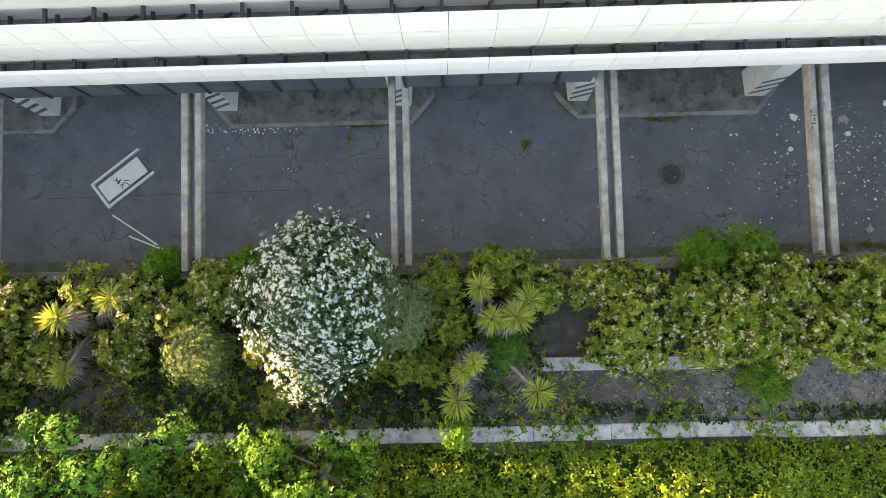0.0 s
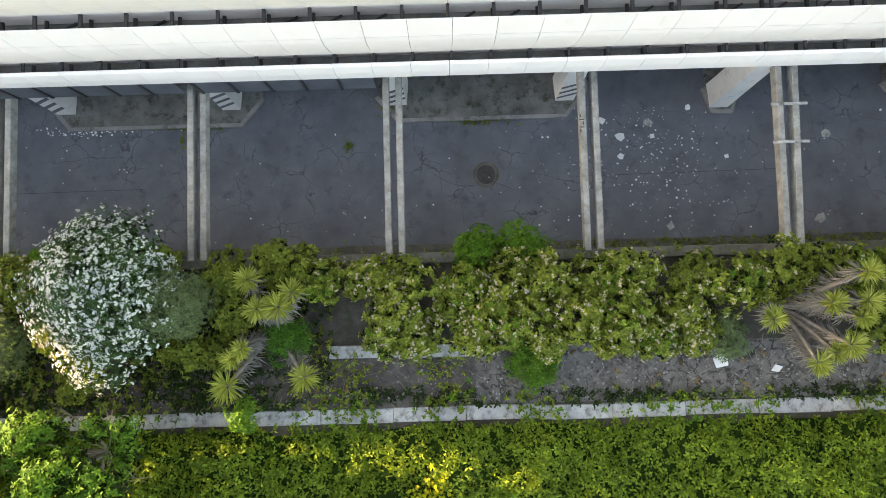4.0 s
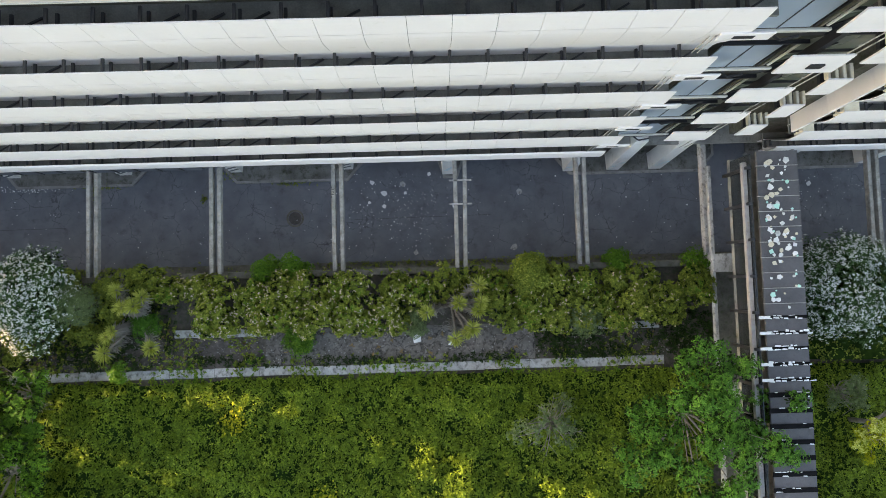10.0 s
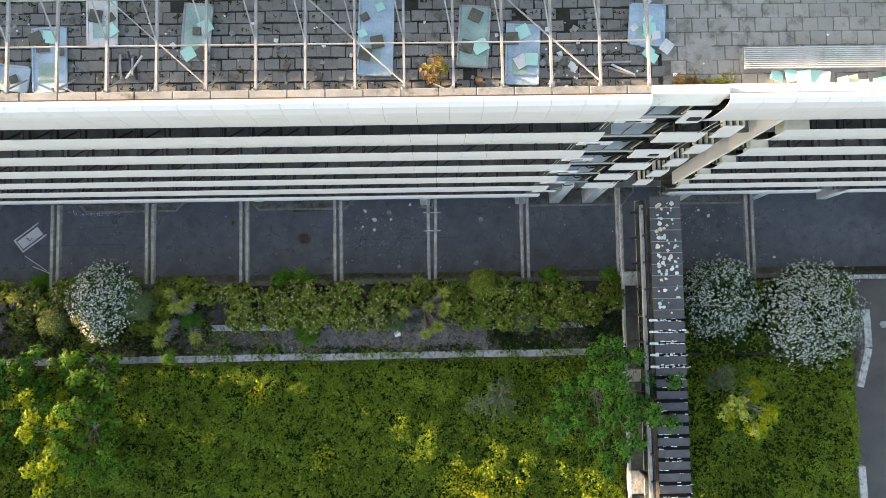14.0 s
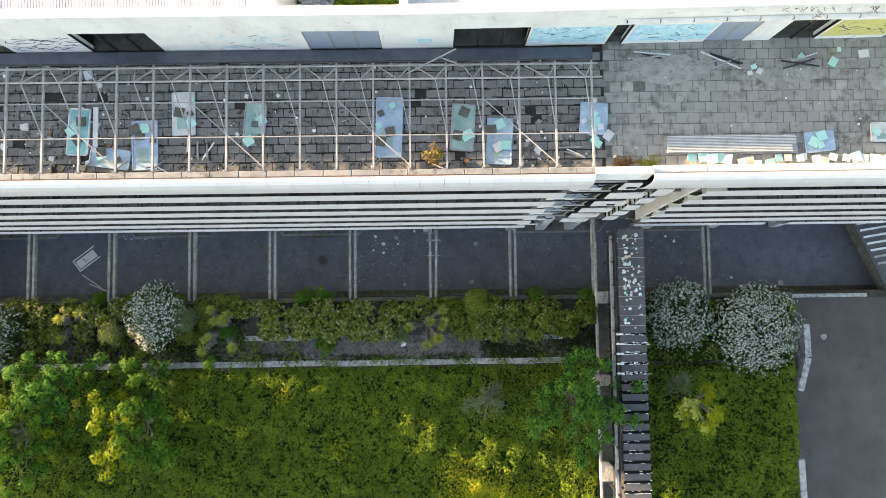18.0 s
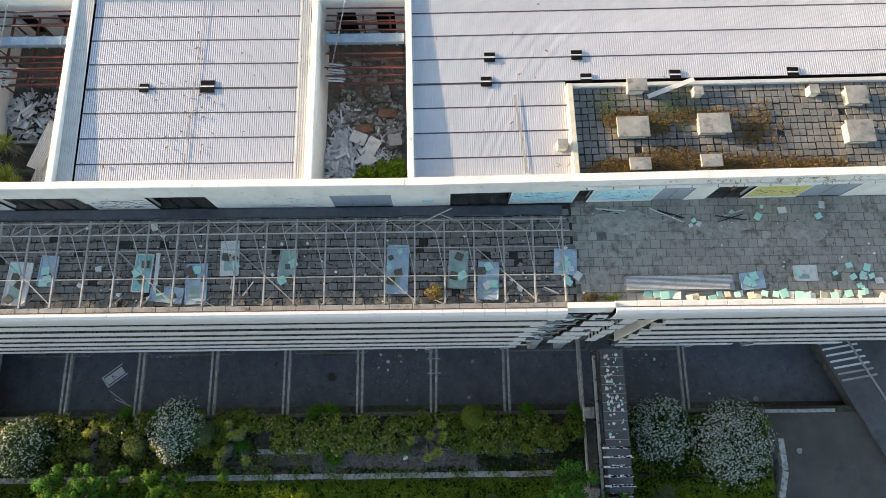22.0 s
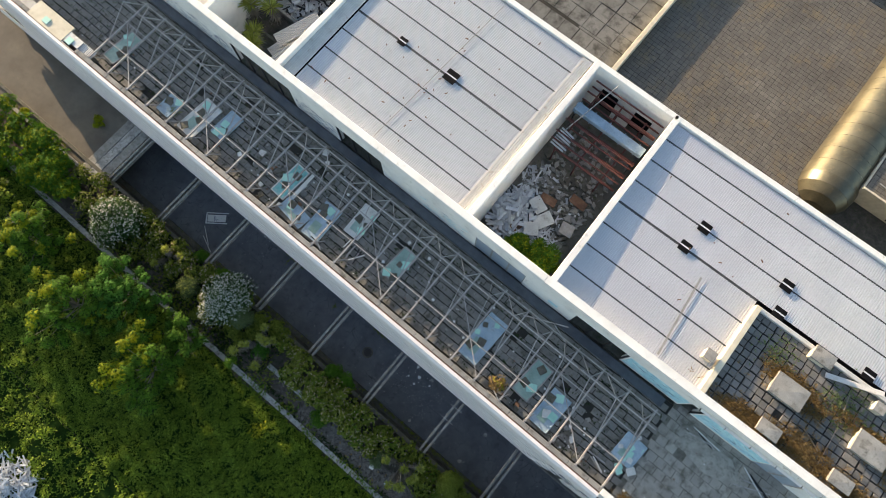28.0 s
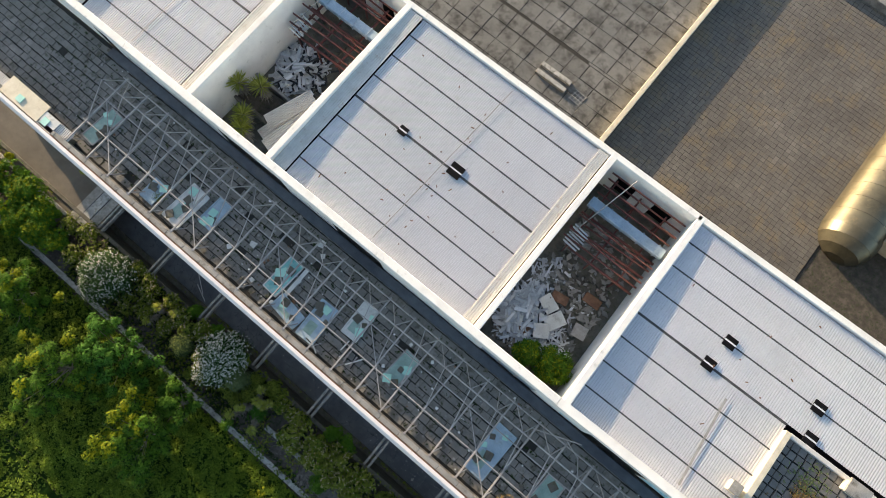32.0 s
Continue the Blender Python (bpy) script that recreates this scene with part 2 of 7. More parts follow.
BLUESHEET = material("pale_blue_panel", ((0.22, 0.32, 0.40), (0.35, 0.46, 0.54), (0.50, 0.60, 0.66)), 0.4, scale=1.2, fine=14, bump=0.05, dirt=(0.28, 0.31, 0.31), dirt_at=0.60)
TEAL = material("teal_panel", ((0.09, 0.34, 0.33), (0.20, 0.50, 0.48), (0.36, 0.63, 0.59)), 0.4, scale=2.0, fine=14, bump=0.05, dirt=(0.40, 0.52, 0.50), dirt_at=0.55)
GREENSHEET = material("pale_green_panel", ((0.18, 0.29, 0.25), (0.29, 0.42, 0.37), (0.42, 0.54, 0.49)), 0.4, scale=1.2, fine=14, bump=0.05, dirt=(0.26, 0.30, 0.27), dirt_at=0.62)
WHITESHEET = material("off_white_panel", ((0.50, 0.50, 0.47), (0.63, 0.63, 0.60), (0.74, 0.74, 0.71)), 0.5, scale=1.2, fine=14, bump=0.05, dirt=(0.36, 0.35, 0.31), dirt_at=0.60)
RED = material("red_lead_paint", ((0.07, 0.020, 0.016), (0.125, 0.034, 0.028), (0.19, 0.065, 0.052)), 0.6, scale=1.8, fine=25, bump=0.2, dirt=(0.14, 0.075, 0.05), dirt_at=0.62)
DUCT = material("blue_grey_duct", ((0.20, 0.27, 0.33), (0.30, 0.38, 0.45), (0.42, 0.50, 0.56)), 0.4, 0.3, scale=1.5, fine=15, bump=0.1)
ALU = material("scrap_aluminium", ((0.30, 0.31, 0.32), (0.60, 0.61, 0.62), (0.84, 0.84, 0.84)), 0.38, 0.3, scale=1.5, fine=20, bump=0.1, island=0.8)
RUST = material("rust", ((0.10, 0.055, 0.036), (0.19, 0.10, 0.06), (0.30, 0.18, 0.115)), 0.9, scale=2.5, fine=25, bump=0.4)
BRASS = material("bronze_vault_sheet", ((0.10, 0.090, 0.062), (0.145, 0.130, 0.090), (0.19, 0.172, 0.12)), 0.40, 0.7, scale=0.6, fine=12, bump=0.06, dirt=(0.22, 0.18, 0.11), dirt_at=0.62)
SOIL = material("soil", ((0.034, 0.028, 0.022), (0.075, 0.062, 0.049), (0.13, 0.11, 0.09)), 0.95, scale=1.6, fine=18, bump=0.8, dirt=(0.03, 0.045, 0.012), dirt_at=0.56)
GRAVEL = material("rubble_soil", ((0.036, 0.029, 0.024), (0.085, 0.070, 0.058), (0.155, 0.133, 0.115)), 0.95, scale=2.6, fine=12, bump=0.9, dirt=(0.16, 0.15, 0.14), dirt_at=0.66)
OLDPATH = material("old_path", ((0.085, 0.074, 0.062), (0.150, 0.134, 0.116), (0.22, 0.20, 0.175)), 0.95, scale=1.8, fine=26, bump=0.8, dirt=(0.028, 0.024, 0.018), dirt_at=0.54)
EARTH = material("sunlit_earth", ((0.095, 0.082, 0.066), (0.14, 0.121, 0.098), (0.19, 0.165, 0.133)), 0.95, scale=0.3, fine=12, bump=0.4, dirt=(0.12, 0.10, 0.08))
# near-black green: the shade in the creeper's gaps, given as a colour
COVER_SHADE = material("undergrowth", ((0.006, 0.013, 0.003), (0.018, 0.038, 0.006), (0.04, 0.075, 0.012)), 0.9, scale=1.2, fine=8, bump=0.9, spec=0.05)
BARK = material("grey_bark", ((0.09, 0.08, 0.068), (0.16, 0.145, 0.125), (0.24, 0.225, 0.20)), 0.9, scale=4, fine=30, bump=0.8)
TWIG = material("dry_twig", ((0.15, 0.125, 0.10), (0.25, 0.215, 0.18), (0.34, 0.30, 0.26)), 0.9, scale=4, fine=30, bump=0.4)
LEAF_HEDGE = leafy("hedge_leaf", (0.052, 0.080, 0.014), (0.212, 0.258, 0.036), (0.46, 0.47, 0.095))
# darker leaf whose colour holds a crown's inner shade; moss shares it
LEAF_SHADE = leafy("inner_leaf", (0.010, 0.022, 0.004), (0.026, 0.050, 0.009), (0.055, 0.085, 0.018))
LEAF_IVY = leafy("ground_cover_leaf", (0.042, 0.072, 0.009), (0.192, 0.280, 0.026), (0.41, 0.48, 0.058))
LEAF_TREE = leafy("tree_leaf", (0.026, 0.078, 0.007), (0.105, 0.225, 0.018), (0.24, 0.40, 0.036))
LEAF_LIME = leafy("lime_leaf", (0.032, 0.090, 0.009), (0.105, 0.225, 0.022), (0.24, 0.39, 0.048))
LEAF_FRESH = leafy("fresh_leaf", (0.022, 0.085, 0.010), (0.095, 0.245, 0.030), (0.21, 0.41, 0.065))
# yellow foliage; on crown tips this colour also stands for low sunlight
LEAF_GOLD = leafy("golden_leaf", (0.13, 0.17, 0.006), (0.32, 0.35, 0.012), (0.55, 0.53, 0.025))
LEAF_OLEANDER = leafy("oleander_leaf", (0.030, 0.075, 0.022), (0.070, 0.135, 0.045), (0.125, 0.20, 0.08))
LEAF_GREY = leafy("grey_green_leaf", (0.070, 0.105, 0.042), (0.165, 0.220, 0.090), (0.30, 0.35, 0.17))
LEAF_YUCCA = leafy("yucca_leaf", (0.20, 0.25, 0.04), (0.50, 0.54, 0.12), (0.76, 0.73, 0.30))
LEAF_DRY = leafy("dry_leaf", (0.13, 0.085, 0.035), (0.27, 0.18, 0.075), (0.44, 0.33, 0.16), 0.8)
DEADLEAF = leafy("dead_leaf", (0.20, 0.185, 0.165), (0.35, 0.33, 0.30), (0.48, 0.455, 0.42), 0.9)
BLOSSOM = leafy("white_blossom", (0.55, 0.57, 0.52), (0.72, 0.73, 0.69), (0.82, 0.82, 0.78), 0.7)
PINK = leafy("pale_pink_blossom", (0.36, 0.28, 0.20), (0.52, 0.42, 0.32), (0.66, 0.56, 0.46), 0.7)
YELLOWFL = leafy("yellow_blossom", (0.34, 0.35, 0.02), (0.48, 0.46, 0.03), (0.62, 0.57, 0.07), 0.7)
SPRAY = material("blue_spray_paint", ((0.28, 0.58, 0.70), (0.46, 0.74, 0.80), (0.74, 0.86, 0.88)), 0.6, scale=2.4, fine=10, bump=0.0, dirt=(0.08, 0.22, 0.34), dirt_at=0.60)
INK = material("dark_spray_paint", ((0.02, 0.025, 0.09), (0.05, 0.06, 0.20)), 0.6, scale=4)
STRIPE = material("grey_stripe_paint", ((0.09, 0.10, 0.11), (0.16, 0.17, 0.18)), 0.7, scale=2)
LIME = material("yellow_spray_paint", ((0.55, 0.50, 0.12), (0.68, 0.64, 0.30)), 0.6, scale=3)

crazed(OLDPATH, 2.2, 0.03, 0.42)


def glass(name, tint, rough=0.08, clear=0.35):
    m = bpy.data.materials.new(name)
    m.use_nodes = True
    nt = m.node_tree
    b = nt.nodes["Principled BSDF"]
    b.inputs["Base Color"].default_value = (*tint, 1)
    b.inputs["Roughness"].default_value = rough
    b.inputs["Transmission Weight"].default_value = clear
    noise_tex = nt.nodes.new("ShaderNodeTexNoise")
    noise_tex.inputs["Scale"].default_value = 1.5
    span = nt.nodes.new("ShaderNodeMapRange")
    span.inputs["To Min"].default_value, span.inputs["To Max"].default_value = rough, rough + 0.25
    nt.links.new(noise_tex.outputs[0], span.inputs["Value"])
    nt.links.new(span.outputs[0], b.inputs["Roughness"])
    return m


WINDOW = glass("window_glass", (0.035, 0.045, 0.055))
BLUEGLASS = glass("dusty_blue_glass", (0.30, 0.36, 0.43), 0.2, 0.05)
# the olive tint paints sky and trees mirrored in the panes
OLIVE_REFLECTION = glass("olive_reflection_glass", (0.11, 0.12, 0.095), 0.15, 0.05)
SILL = material("dusty_sill", ((0.09, 0.09, 0.08), (0.17, 0.168, 0.15), (0.26, 0.255, 0.23)), 0.8, scale=1.3, fine=18, bump=0.2)
PUTTY = material("putty_edge", ((0.50, 0.48, 0.43), (0.62, 0.60, 0.54)), 0.7, scale=1.5, fine=20, bump=0.1)
IRON = material("cast_iron", ((0.035, 0.030, 0.028), (0.07, 0.06, 0.055), (0.11, 0.09, 0.08)), 0.85, scale=3, fine=30, bump=0.4)


# ---- mesh tools ----
class Form:
    """Gathers corners and faces of one part."""

    def __init__(self):
        self.v, self.f = [], []

    def add(self, verts, faces, m=None):
        k = len(self.v)
        self.v += [tuple(m @ Vector(p)) for p in verts] if m else [tuple(p) for p in verts]
        self.f += [tuple(i + k for i in q) for q in faces]
        return self

    def box(self, x0, x1, y0, y1, z0, z1, c=0.0, m=None):
        if c <= 0:
            v = [(x, y, z) for z in (z0, z1) for y in (y0, y1) for x in (x0, x1)]
            return self.add(v, [(0, 2, 3, 1), (4, 5, 7, 6), (0, 1, 5, 4), (2, 6, 7, 3), (0, 4, 6, 2), (1, 3, 7, 5)], m)
        v, idx = [], {}
        for sx in (0, 1):
            for sy in (0, 1):
                for sz in (0, 1):
                    x, y, z = (x0, x1)[sx], (y0, y1)[sy], (z0, z1)[sz]
                    dx, dy, dz = (c, -c)[sx], (c, -c)[sy], (c, -c)[sz]
                    for a, p in enumerate(((x, y + dy, z + dz), (x + dx, y, z + dz), (x + dx, y + dy, z))):
                        idx[sx, sy, sz, a] = len(v)
                        v.append(p)
        q = []
        for s in (0, 1):
            o = 1 if s else -1
            loop = [(0, 0), (1, 0), (1, 1), (0, 1)][::o]
            q.append([idx[s, a, b, 0] for a, b in loop])
            q.append([idx[b, s, a, 1] for a, b in loop])
            q.append([idx[a, b, s, 2] for a, b in loop])
        for a in (0, 1):
            for b in (0, 1):
                q.append([idx[a, b, 0, 0], idx[a, b, 1, 0], idx[a, b, 1, 1], idx[a, b, 0, 1]][:: 1 if a == b else -1])
                q.append([idx[0, a, b, 1], idx[1, a, b, 1], idx[1, a, b, 2], idx[0, a, b, 2]][:: 1 if a == b else -1])
                q.append([idx[a, 0, b, 2], idx[a, 1, b, 2], idx[a, 1, b, 0], idx[a, 0, b, 0]][:: 1 if a == b else -1])
                for d in (0, 1):
                    t = [idx[a, b, d, 0], idx[a, b, d, 1], idx[a, b, d, 2]]
                    q.append(t[:: 1 if (a + b + d) % 2 else -1])
        return self.add(v, q, m)

    def tube(self, p, q, r0, r1=None, n=6, cap=True):
        p, q = Vector(p), Vector(q)
        r1 = r0 if r1 is None else r1
        d = (q - p).normalized()
        a = d.orthogonal().normalized()
        b = d.cross(a)
        v = []
        for c, r in ((p, r0), (q, r1)):
            v += [c + (a * math.cos(t) + b * math.sin(t)) * r for t in (2 * math.pi * i / n for i in range(n))]
        f = [(i, (i + 1) % n, n + (i + 1) % n, n + i) for i in range(n)]
        if cap:
            f += [tuple(range(n))[::-1], tuple(range(n, 2 * n))]
        return self.add(v, f)

    def bar(self, p, q, w, h):
        """A square bar from p to q, w wide and h deep."""
        p, q = Vector(p), Vector(q)
        d = (q - p).normalized()
        up = Vector((0, 0, 1)) if abs(d.z) < 0.95 else Vector((0, 1, 0))
        s = d.cross(up).normalized() * (w / 2)
        u = s.cross(d).normalized() * (h / 2)
        v = [c + i * s + j * u for c in (p, q) for i, j in ((-1, -1), (1, -1), (1, 1), (-1, 1))]
        return self.add(v, [(3, 2, 1, 0), (4, 5, 6, 7), (0, 1, 5, 4), (1, 2, 6, 5), (2, 3, 7, 6), (3, 0, 4, 7)])

    def extrude_x(self, profile, x0, x1, m=None):
        """A closed (y, z) outline drawn along x."""
        n = len(profile)
        v = [(x, y, z) for x in (x0, x1) for y, z in profile]
        f = [(i, (i + 1) % n, n + (i + 1) % n, n + i) for i in range(n)]
        f += [tuple(range(n))[::-1], tuple(range(n, 2 * n))]
        return self.add(v, f, m)

    def plate(self, outline, z0, z1):
        """A flat piece with the (x, y) outline, from z0 up to z1."""
        n = len(outline)
        v = [(x, y, z) for z in (z0, z1) for x, y in outline]
        f = [(i, (i + 1) % n, n + (i + 1) % n, n + i) for i in range(n)]
        f += [tuple(range(n))[::-1], tuple(range(n, 2 * n))]
        return self.add(v, f)

    def mesh(self, name, mat, smooth=False):
        me = bpy.data.meshes.new(name)
        me.from_pydata(self.v, [], self.f)
        me.materials.append(mat)
        if smooth:
            me.polygons.foreach_set("use_smooth", [True] * len(me.polygons))
        me.update()
        return me


def thing(name, label, category, at=(0, 0, 0), turn=0.0, group="", kind=""):
    ob = new(name)
    ob.empty_display_size = 0.2
    ob.matrix_basis = pose(*at, 0, 0, turn)
    return tagged(ob, label, category, group, kind)


def part(name, form, mat, parent, label="", at=None, smooth=False):
    """One mesh under a thing or a part; form: a Form, or a mesh made before."""
    me = form.mesh(name, mat, smooth) if isinstance(form, Form) else form
    ob = new(name, me)
    ob.parent = parent
    if at is not None:
        ob.matrix_basis = at if isinstance(at, Matrix) else Matrix.Translation(at)
    tagged(ob, label)
    if name in ("inner_leaf", "young_leaf", "blossom", "blade_head", "dead_skirt", "crown", "court_rubble"):
        ob["kind"] = "stuff"
    return ob


def solid(name, form, mat, label, category, group="", kind="", smooth=False, at=None):
    """A thing that is one mesh."""
    ob = new(name, form.mesh(name, mat, smooth) if isinstance(form, Form) else form)
    if at is not None:
        ob.matrix_basis = at if isinstance(at, Matrix) else Matrix.Translation(at)
    return tagged(ob, label, category, group, kind)


def leaf_mesh(name, base, along, up, length, width, mat, fold=0.12):
    """Many leaves at once: each two triangles folded at the midrib."""
    n = len(base)
    along = along / np.linalg.norm(along, axis=1, keepdims=True)
    side = np.cross(along, up)
    side /= np.linalg.norm(side, axis=1, keepdims=True) + 1e-9
    nrm = np.cross(side, along)
    length, width = np.broadcast_to(length, n)[:, None], np.broadcast_to(width, n)[:, None]
    mid = base + along * length * 0.55
    co = np.stack([base, mid + side * width / 2 + nrm * width * fold, base + along * length - nrm * length * 0.12, mid - side * width / 2 + nrm * width * fold], 1).reshape(-1, 3)
    k = np.arange(n)[:, None] * 4
    idx = np.concatenate([k, k + 1, k + 2, k, k + 2, k + 3], 1).reshape(-1)
    me = bpy.data.meshes.new(name)
    me.vertices.add(4 * n)
    me.vertices.foreach_set("co", co.ravel().astype(np.float32))
    me.loops.add(6 * n)
    me.loops.foreach_set("vertex_index", idx.astype(np.int32))
    me.polygons.add(2 * n)
    me.polygons.foreach_set("loop_start", (np.arange(2 * n) * 3).astype(np.int32))
    me.update(calc_edges=True)
    me.materials.append(mat)
    return me


def rosettes(rng, centre, axis, k, lift=0.45):
    """k leaves round each centre: their bases, directions and up vectors."""
    m = len(centre)
    axis = axis / np.linalg.norm(axis, axis=1, keepdims=True)
    a = np.cross(axis, rng.normal(size=(m, 3)))
    a /= np.linalg.norm(a, axis=1, keepdims=True) + 1e-9
    b = np.cross(axis, a)
    ang = rng.uniform(0, 2 * np.pi, (m, 1)) + np.arange(k) * 2 * np.pi / k + rng.normal(0, 0.25, (m, k))
    up = rng.normal(lift, 0.25, (m, k))
    d = a[:, None] * np.cos(ang)[..., None] + b[:, None] * np.sin(ang)[..., None] + axis[:, None] * up[..., None]
    return np.repeat(centre, k, 0), d.reshape(-1, 3), np.repeat(axis, k, 0)


def clump_points(rng, centre, radii, clumps, per, size=0.38, low=-0.35):
    """Points with outward axes on many small clumps that cover a dome."""
    c, r = np.array(centre, float), np.array(radii, float)
    d = rng.normal(size=(clumps * 3, 3))
    d /= np.linalg.norm(d, axis=1, keepdims=True)
    d = d[d[:, 2] > low][:clumps]
    hub = c + d * r * rng.uniform(0.52, 0.80, (len(d), 1))
    s = size * r.mean() * rng.uniform(0.7, 1.25, (len(d), 1, 1))
    e = rng.normal(size=(len(d), per, 3))
    e /= np.linalg.norm(e, axis=2, keepdims=True)
    e[..., 2] = np.where(e[..., 2] < -0.4, -e[..., 2], e[..., 2])
    p = hub[:, None] + e * s * rng.uniform(0.75, 1.05, (len(d), per, 1))
    ax = e + 0.6 * d[:, None] + np.array((0, 0, 0.5))
    return p.reshape(-1, 3), ax.reshape(-1, 3), hub


# ---- ground, road and walls ----
LEVEL, TERRACE, SHED, PODIUM = 4.0, 27.25, 31.05, 5.0
# WEST, the building's unseen end, is placed to set its shadow edge
WEST, EAST = -39.2, 96.0
far = 2500.0
g = Form()
xs = [(-far, 61.3, LEVEL), (61.3, far, 2.2)]
for x0, x1, z in xs:
    g.add([(x0, -far, z), (x1, -far, z), (x1, -5.95, z), (x0, -5.95, z)], [(0, 1, 2, 3)])
    g.add([(x0, -5.95, z), (x1, -5.95, z), (x1, -5.95, -0.05), (x0, -5.95, -0.05)], [(0, 1, 2, 3)])
g.add([(61.3, -far, LEVEL), (61.3, -5.95, LEVEL), (61.3, -5.95, 2.2), (61.3, -far, 2.2)], [(0, 1, 2, 3)])
g.add([(-far, -5.95, -0.05), (far, -5.95, -0.05), (far, 20.9, -0.05), (-far, 20.9, -0.05)], [(0, 1, 2, 3)])
g.add([(-far, 20.9, -0.05), (far, 20.9, -0.05), (far, 20.9, PODIUM - 0.06), (-far, 20.9, PODIUM - 0.06)], [(0, 1, 2, 3)])
g.add([(-far, 20.9, PODIUM - 0.06), (far, 20.9, PODIUM - 0.06), (far, far, PODIUM - 0.06), (-far, far, PODIUM - 0.06)], [(0, 1, 2, 3)])
solid("ground", g, SOIL, "dark bare soil ground with scattered rubble", "ground", kind="structure")
solid("road", Form().box(-18.0, EAST, -5.5, 9.0, -0.045, 0.0), ASPHALT, "cracked dark asphalt service road in shade", "road", kind="structure")
solid("parking_ground", Form().box(61.35, 130, -60, -6.6, 2.2, 2.24), PARKING, "worn grey asphalt parking area with stains", "parking area", kind="structure")

rw = Form()
rw.box(WEST, 61.2, -5.95, -5.42, 0.0, 0.55, 0.03)
solid("retaining_kerb", rw, DAMP_OR_SHADED, "damp mossy concrete ledge along the road", "ledge", kind="structure")
solid("retaining_wall", Form().box(WEST, 61.2, -6.35, -5.96, 0.3, 4.25, 0.03), DAMP_OR_SHADED, "stained concrete retaining wall below the shrubs", "retaining wall", kind="structure")
rng = np.random.default_rng(5)


def wall_run(name, x0, x1, y0, y1, z0, z1, step, label, category, mat=PALE, jitter=0.02):
    """A low wall of cast lengths, each a piece of its own."""
    top = thing(name, label, category, (x0, (y0 + y1) / 2, z0), kind="structure")
    n = max(1, round((x1 - x0) / step))
    w = (x1 - x0) / n
    me = Form().box(0.006, w - 0.006, -(y1 - y0) / 2, (y1 - y0) / 2, 0, z1 - z0, 0.025).mesh("coping_block", mat)
    for i in range(n):
        part("coping_block", me, mat, top, at=Matrix.Translation((i * w, rng.normal(0, jitter), rng.normal(0, jitter))))
    return top


wall_run("planter_wall", -36.0, 40.6, -12.08, -11.55, 3.3, 4.05, 2.6, "long weathered pale concrete planter wall half overgrown", "low wall")
wall_run("planter_wall", 11.9, 17.2, -9.78, -9.32, 3.6, 4.15, 2.65, "short pale concrete kerb wall behind the hedge", "low wall")
wall_run("planter_wall", 33.1, 40.4, -9.92, -9.5, 3.6, 4.1, 2.4, "short pale concrete kerb wall behind the hedge", "low wall")
wall_run("planter_wall", 46.6, 60.6, -12.0, -11.6, 3.4, 4.0, 2.4, "short pale concrete kerb wall behind the hedge", "low wall")
path = Form()
path.box(17.2, 33.0, -11.5, -9.4, 4.0, 4.012)
solid("path", path, OLDPATH, "narrow asphalt path with gravel and litter", "path", kind="structure")
solid("bed", Form().box(-36, 17.2, -11.55, -9.3, 4.0, 4.016), GRAVEL, "dark rubble strewn planting bed", "planting bed", kind="structure")

# pale kerbs round the parking area
kp = thing("parking_kerb", "chipped pale concrete kerb of the parking area", "kerb", (61.5, -14.5, 2.2), kind="structure")
for i, (p, q) in enumerate((((62.3, -8.9), (62.35, -11.8)), ((62.35, -11.9), (61.5, -14.8)), ((61.3, -20.8), (61.4, -24.8)), ((61.4, -24.9), (61.6, -29.0)))):
    part("kerb_block", Form().bar((p[0] - 61.5, p[1] + 14.5, 1.0), (q[0] - 61.5, q[1] + 14.5, 1.0), 0.55, 2.2), PALE, kp)
solid("parking_wall", Form().box(61.4, 69.0, -6.55, -6.2, 0.0, 2.75, 0.03), PALE, "low concrete wall between road and parking area", "low wall", kind="structure")

# cracks and seams in the asphalt
cr = Form()
for i in range(55):
    x, y = rng.uniform(-8, 60), rng.uniform(-5.2, 0.4)
    a = rng.choice((0.0, math.pi / 2)) + rng.normal(0, 0.25)
    w = rng.uniform(0.008, 0.02)
    for j in range(int(rng.integers(4, 13))):
        d = rng.uniform(0.18, 0.4)
        x2, y2 = x + math.cos(a) * d, y + math.sin(a) * d
        if not (-5.4 < y2 < 0.8):
            break
        s, c = math.sin(a) * w / 2, math.cos(a) * w / 2
        cr.add([(x + s, y - c, 0.004), (x2 + s, y2 - c, 0.004), (x2 - s, y2 + c, 0.004), (x - s, y + c, 0.004)], [(0, 1, 2, 3)])
        x, y, a = x2, y2, a + rng.normal(0, 0.22)
for x0, x1, y in ((-8, 3, -2.75), (22, 31, -2.6)):
    cr.add([(x0, y, 0.004), (x1, y + 0.1, 0.004), (x1, y + 0.125, 0.004), (x0, y + 0.025, 0.004)], [(0, 1, 2, 3)])
solid("road_cracks", cr, CRACK, "fine dark cracks in the asphalt", "cracks", kind="stuff")

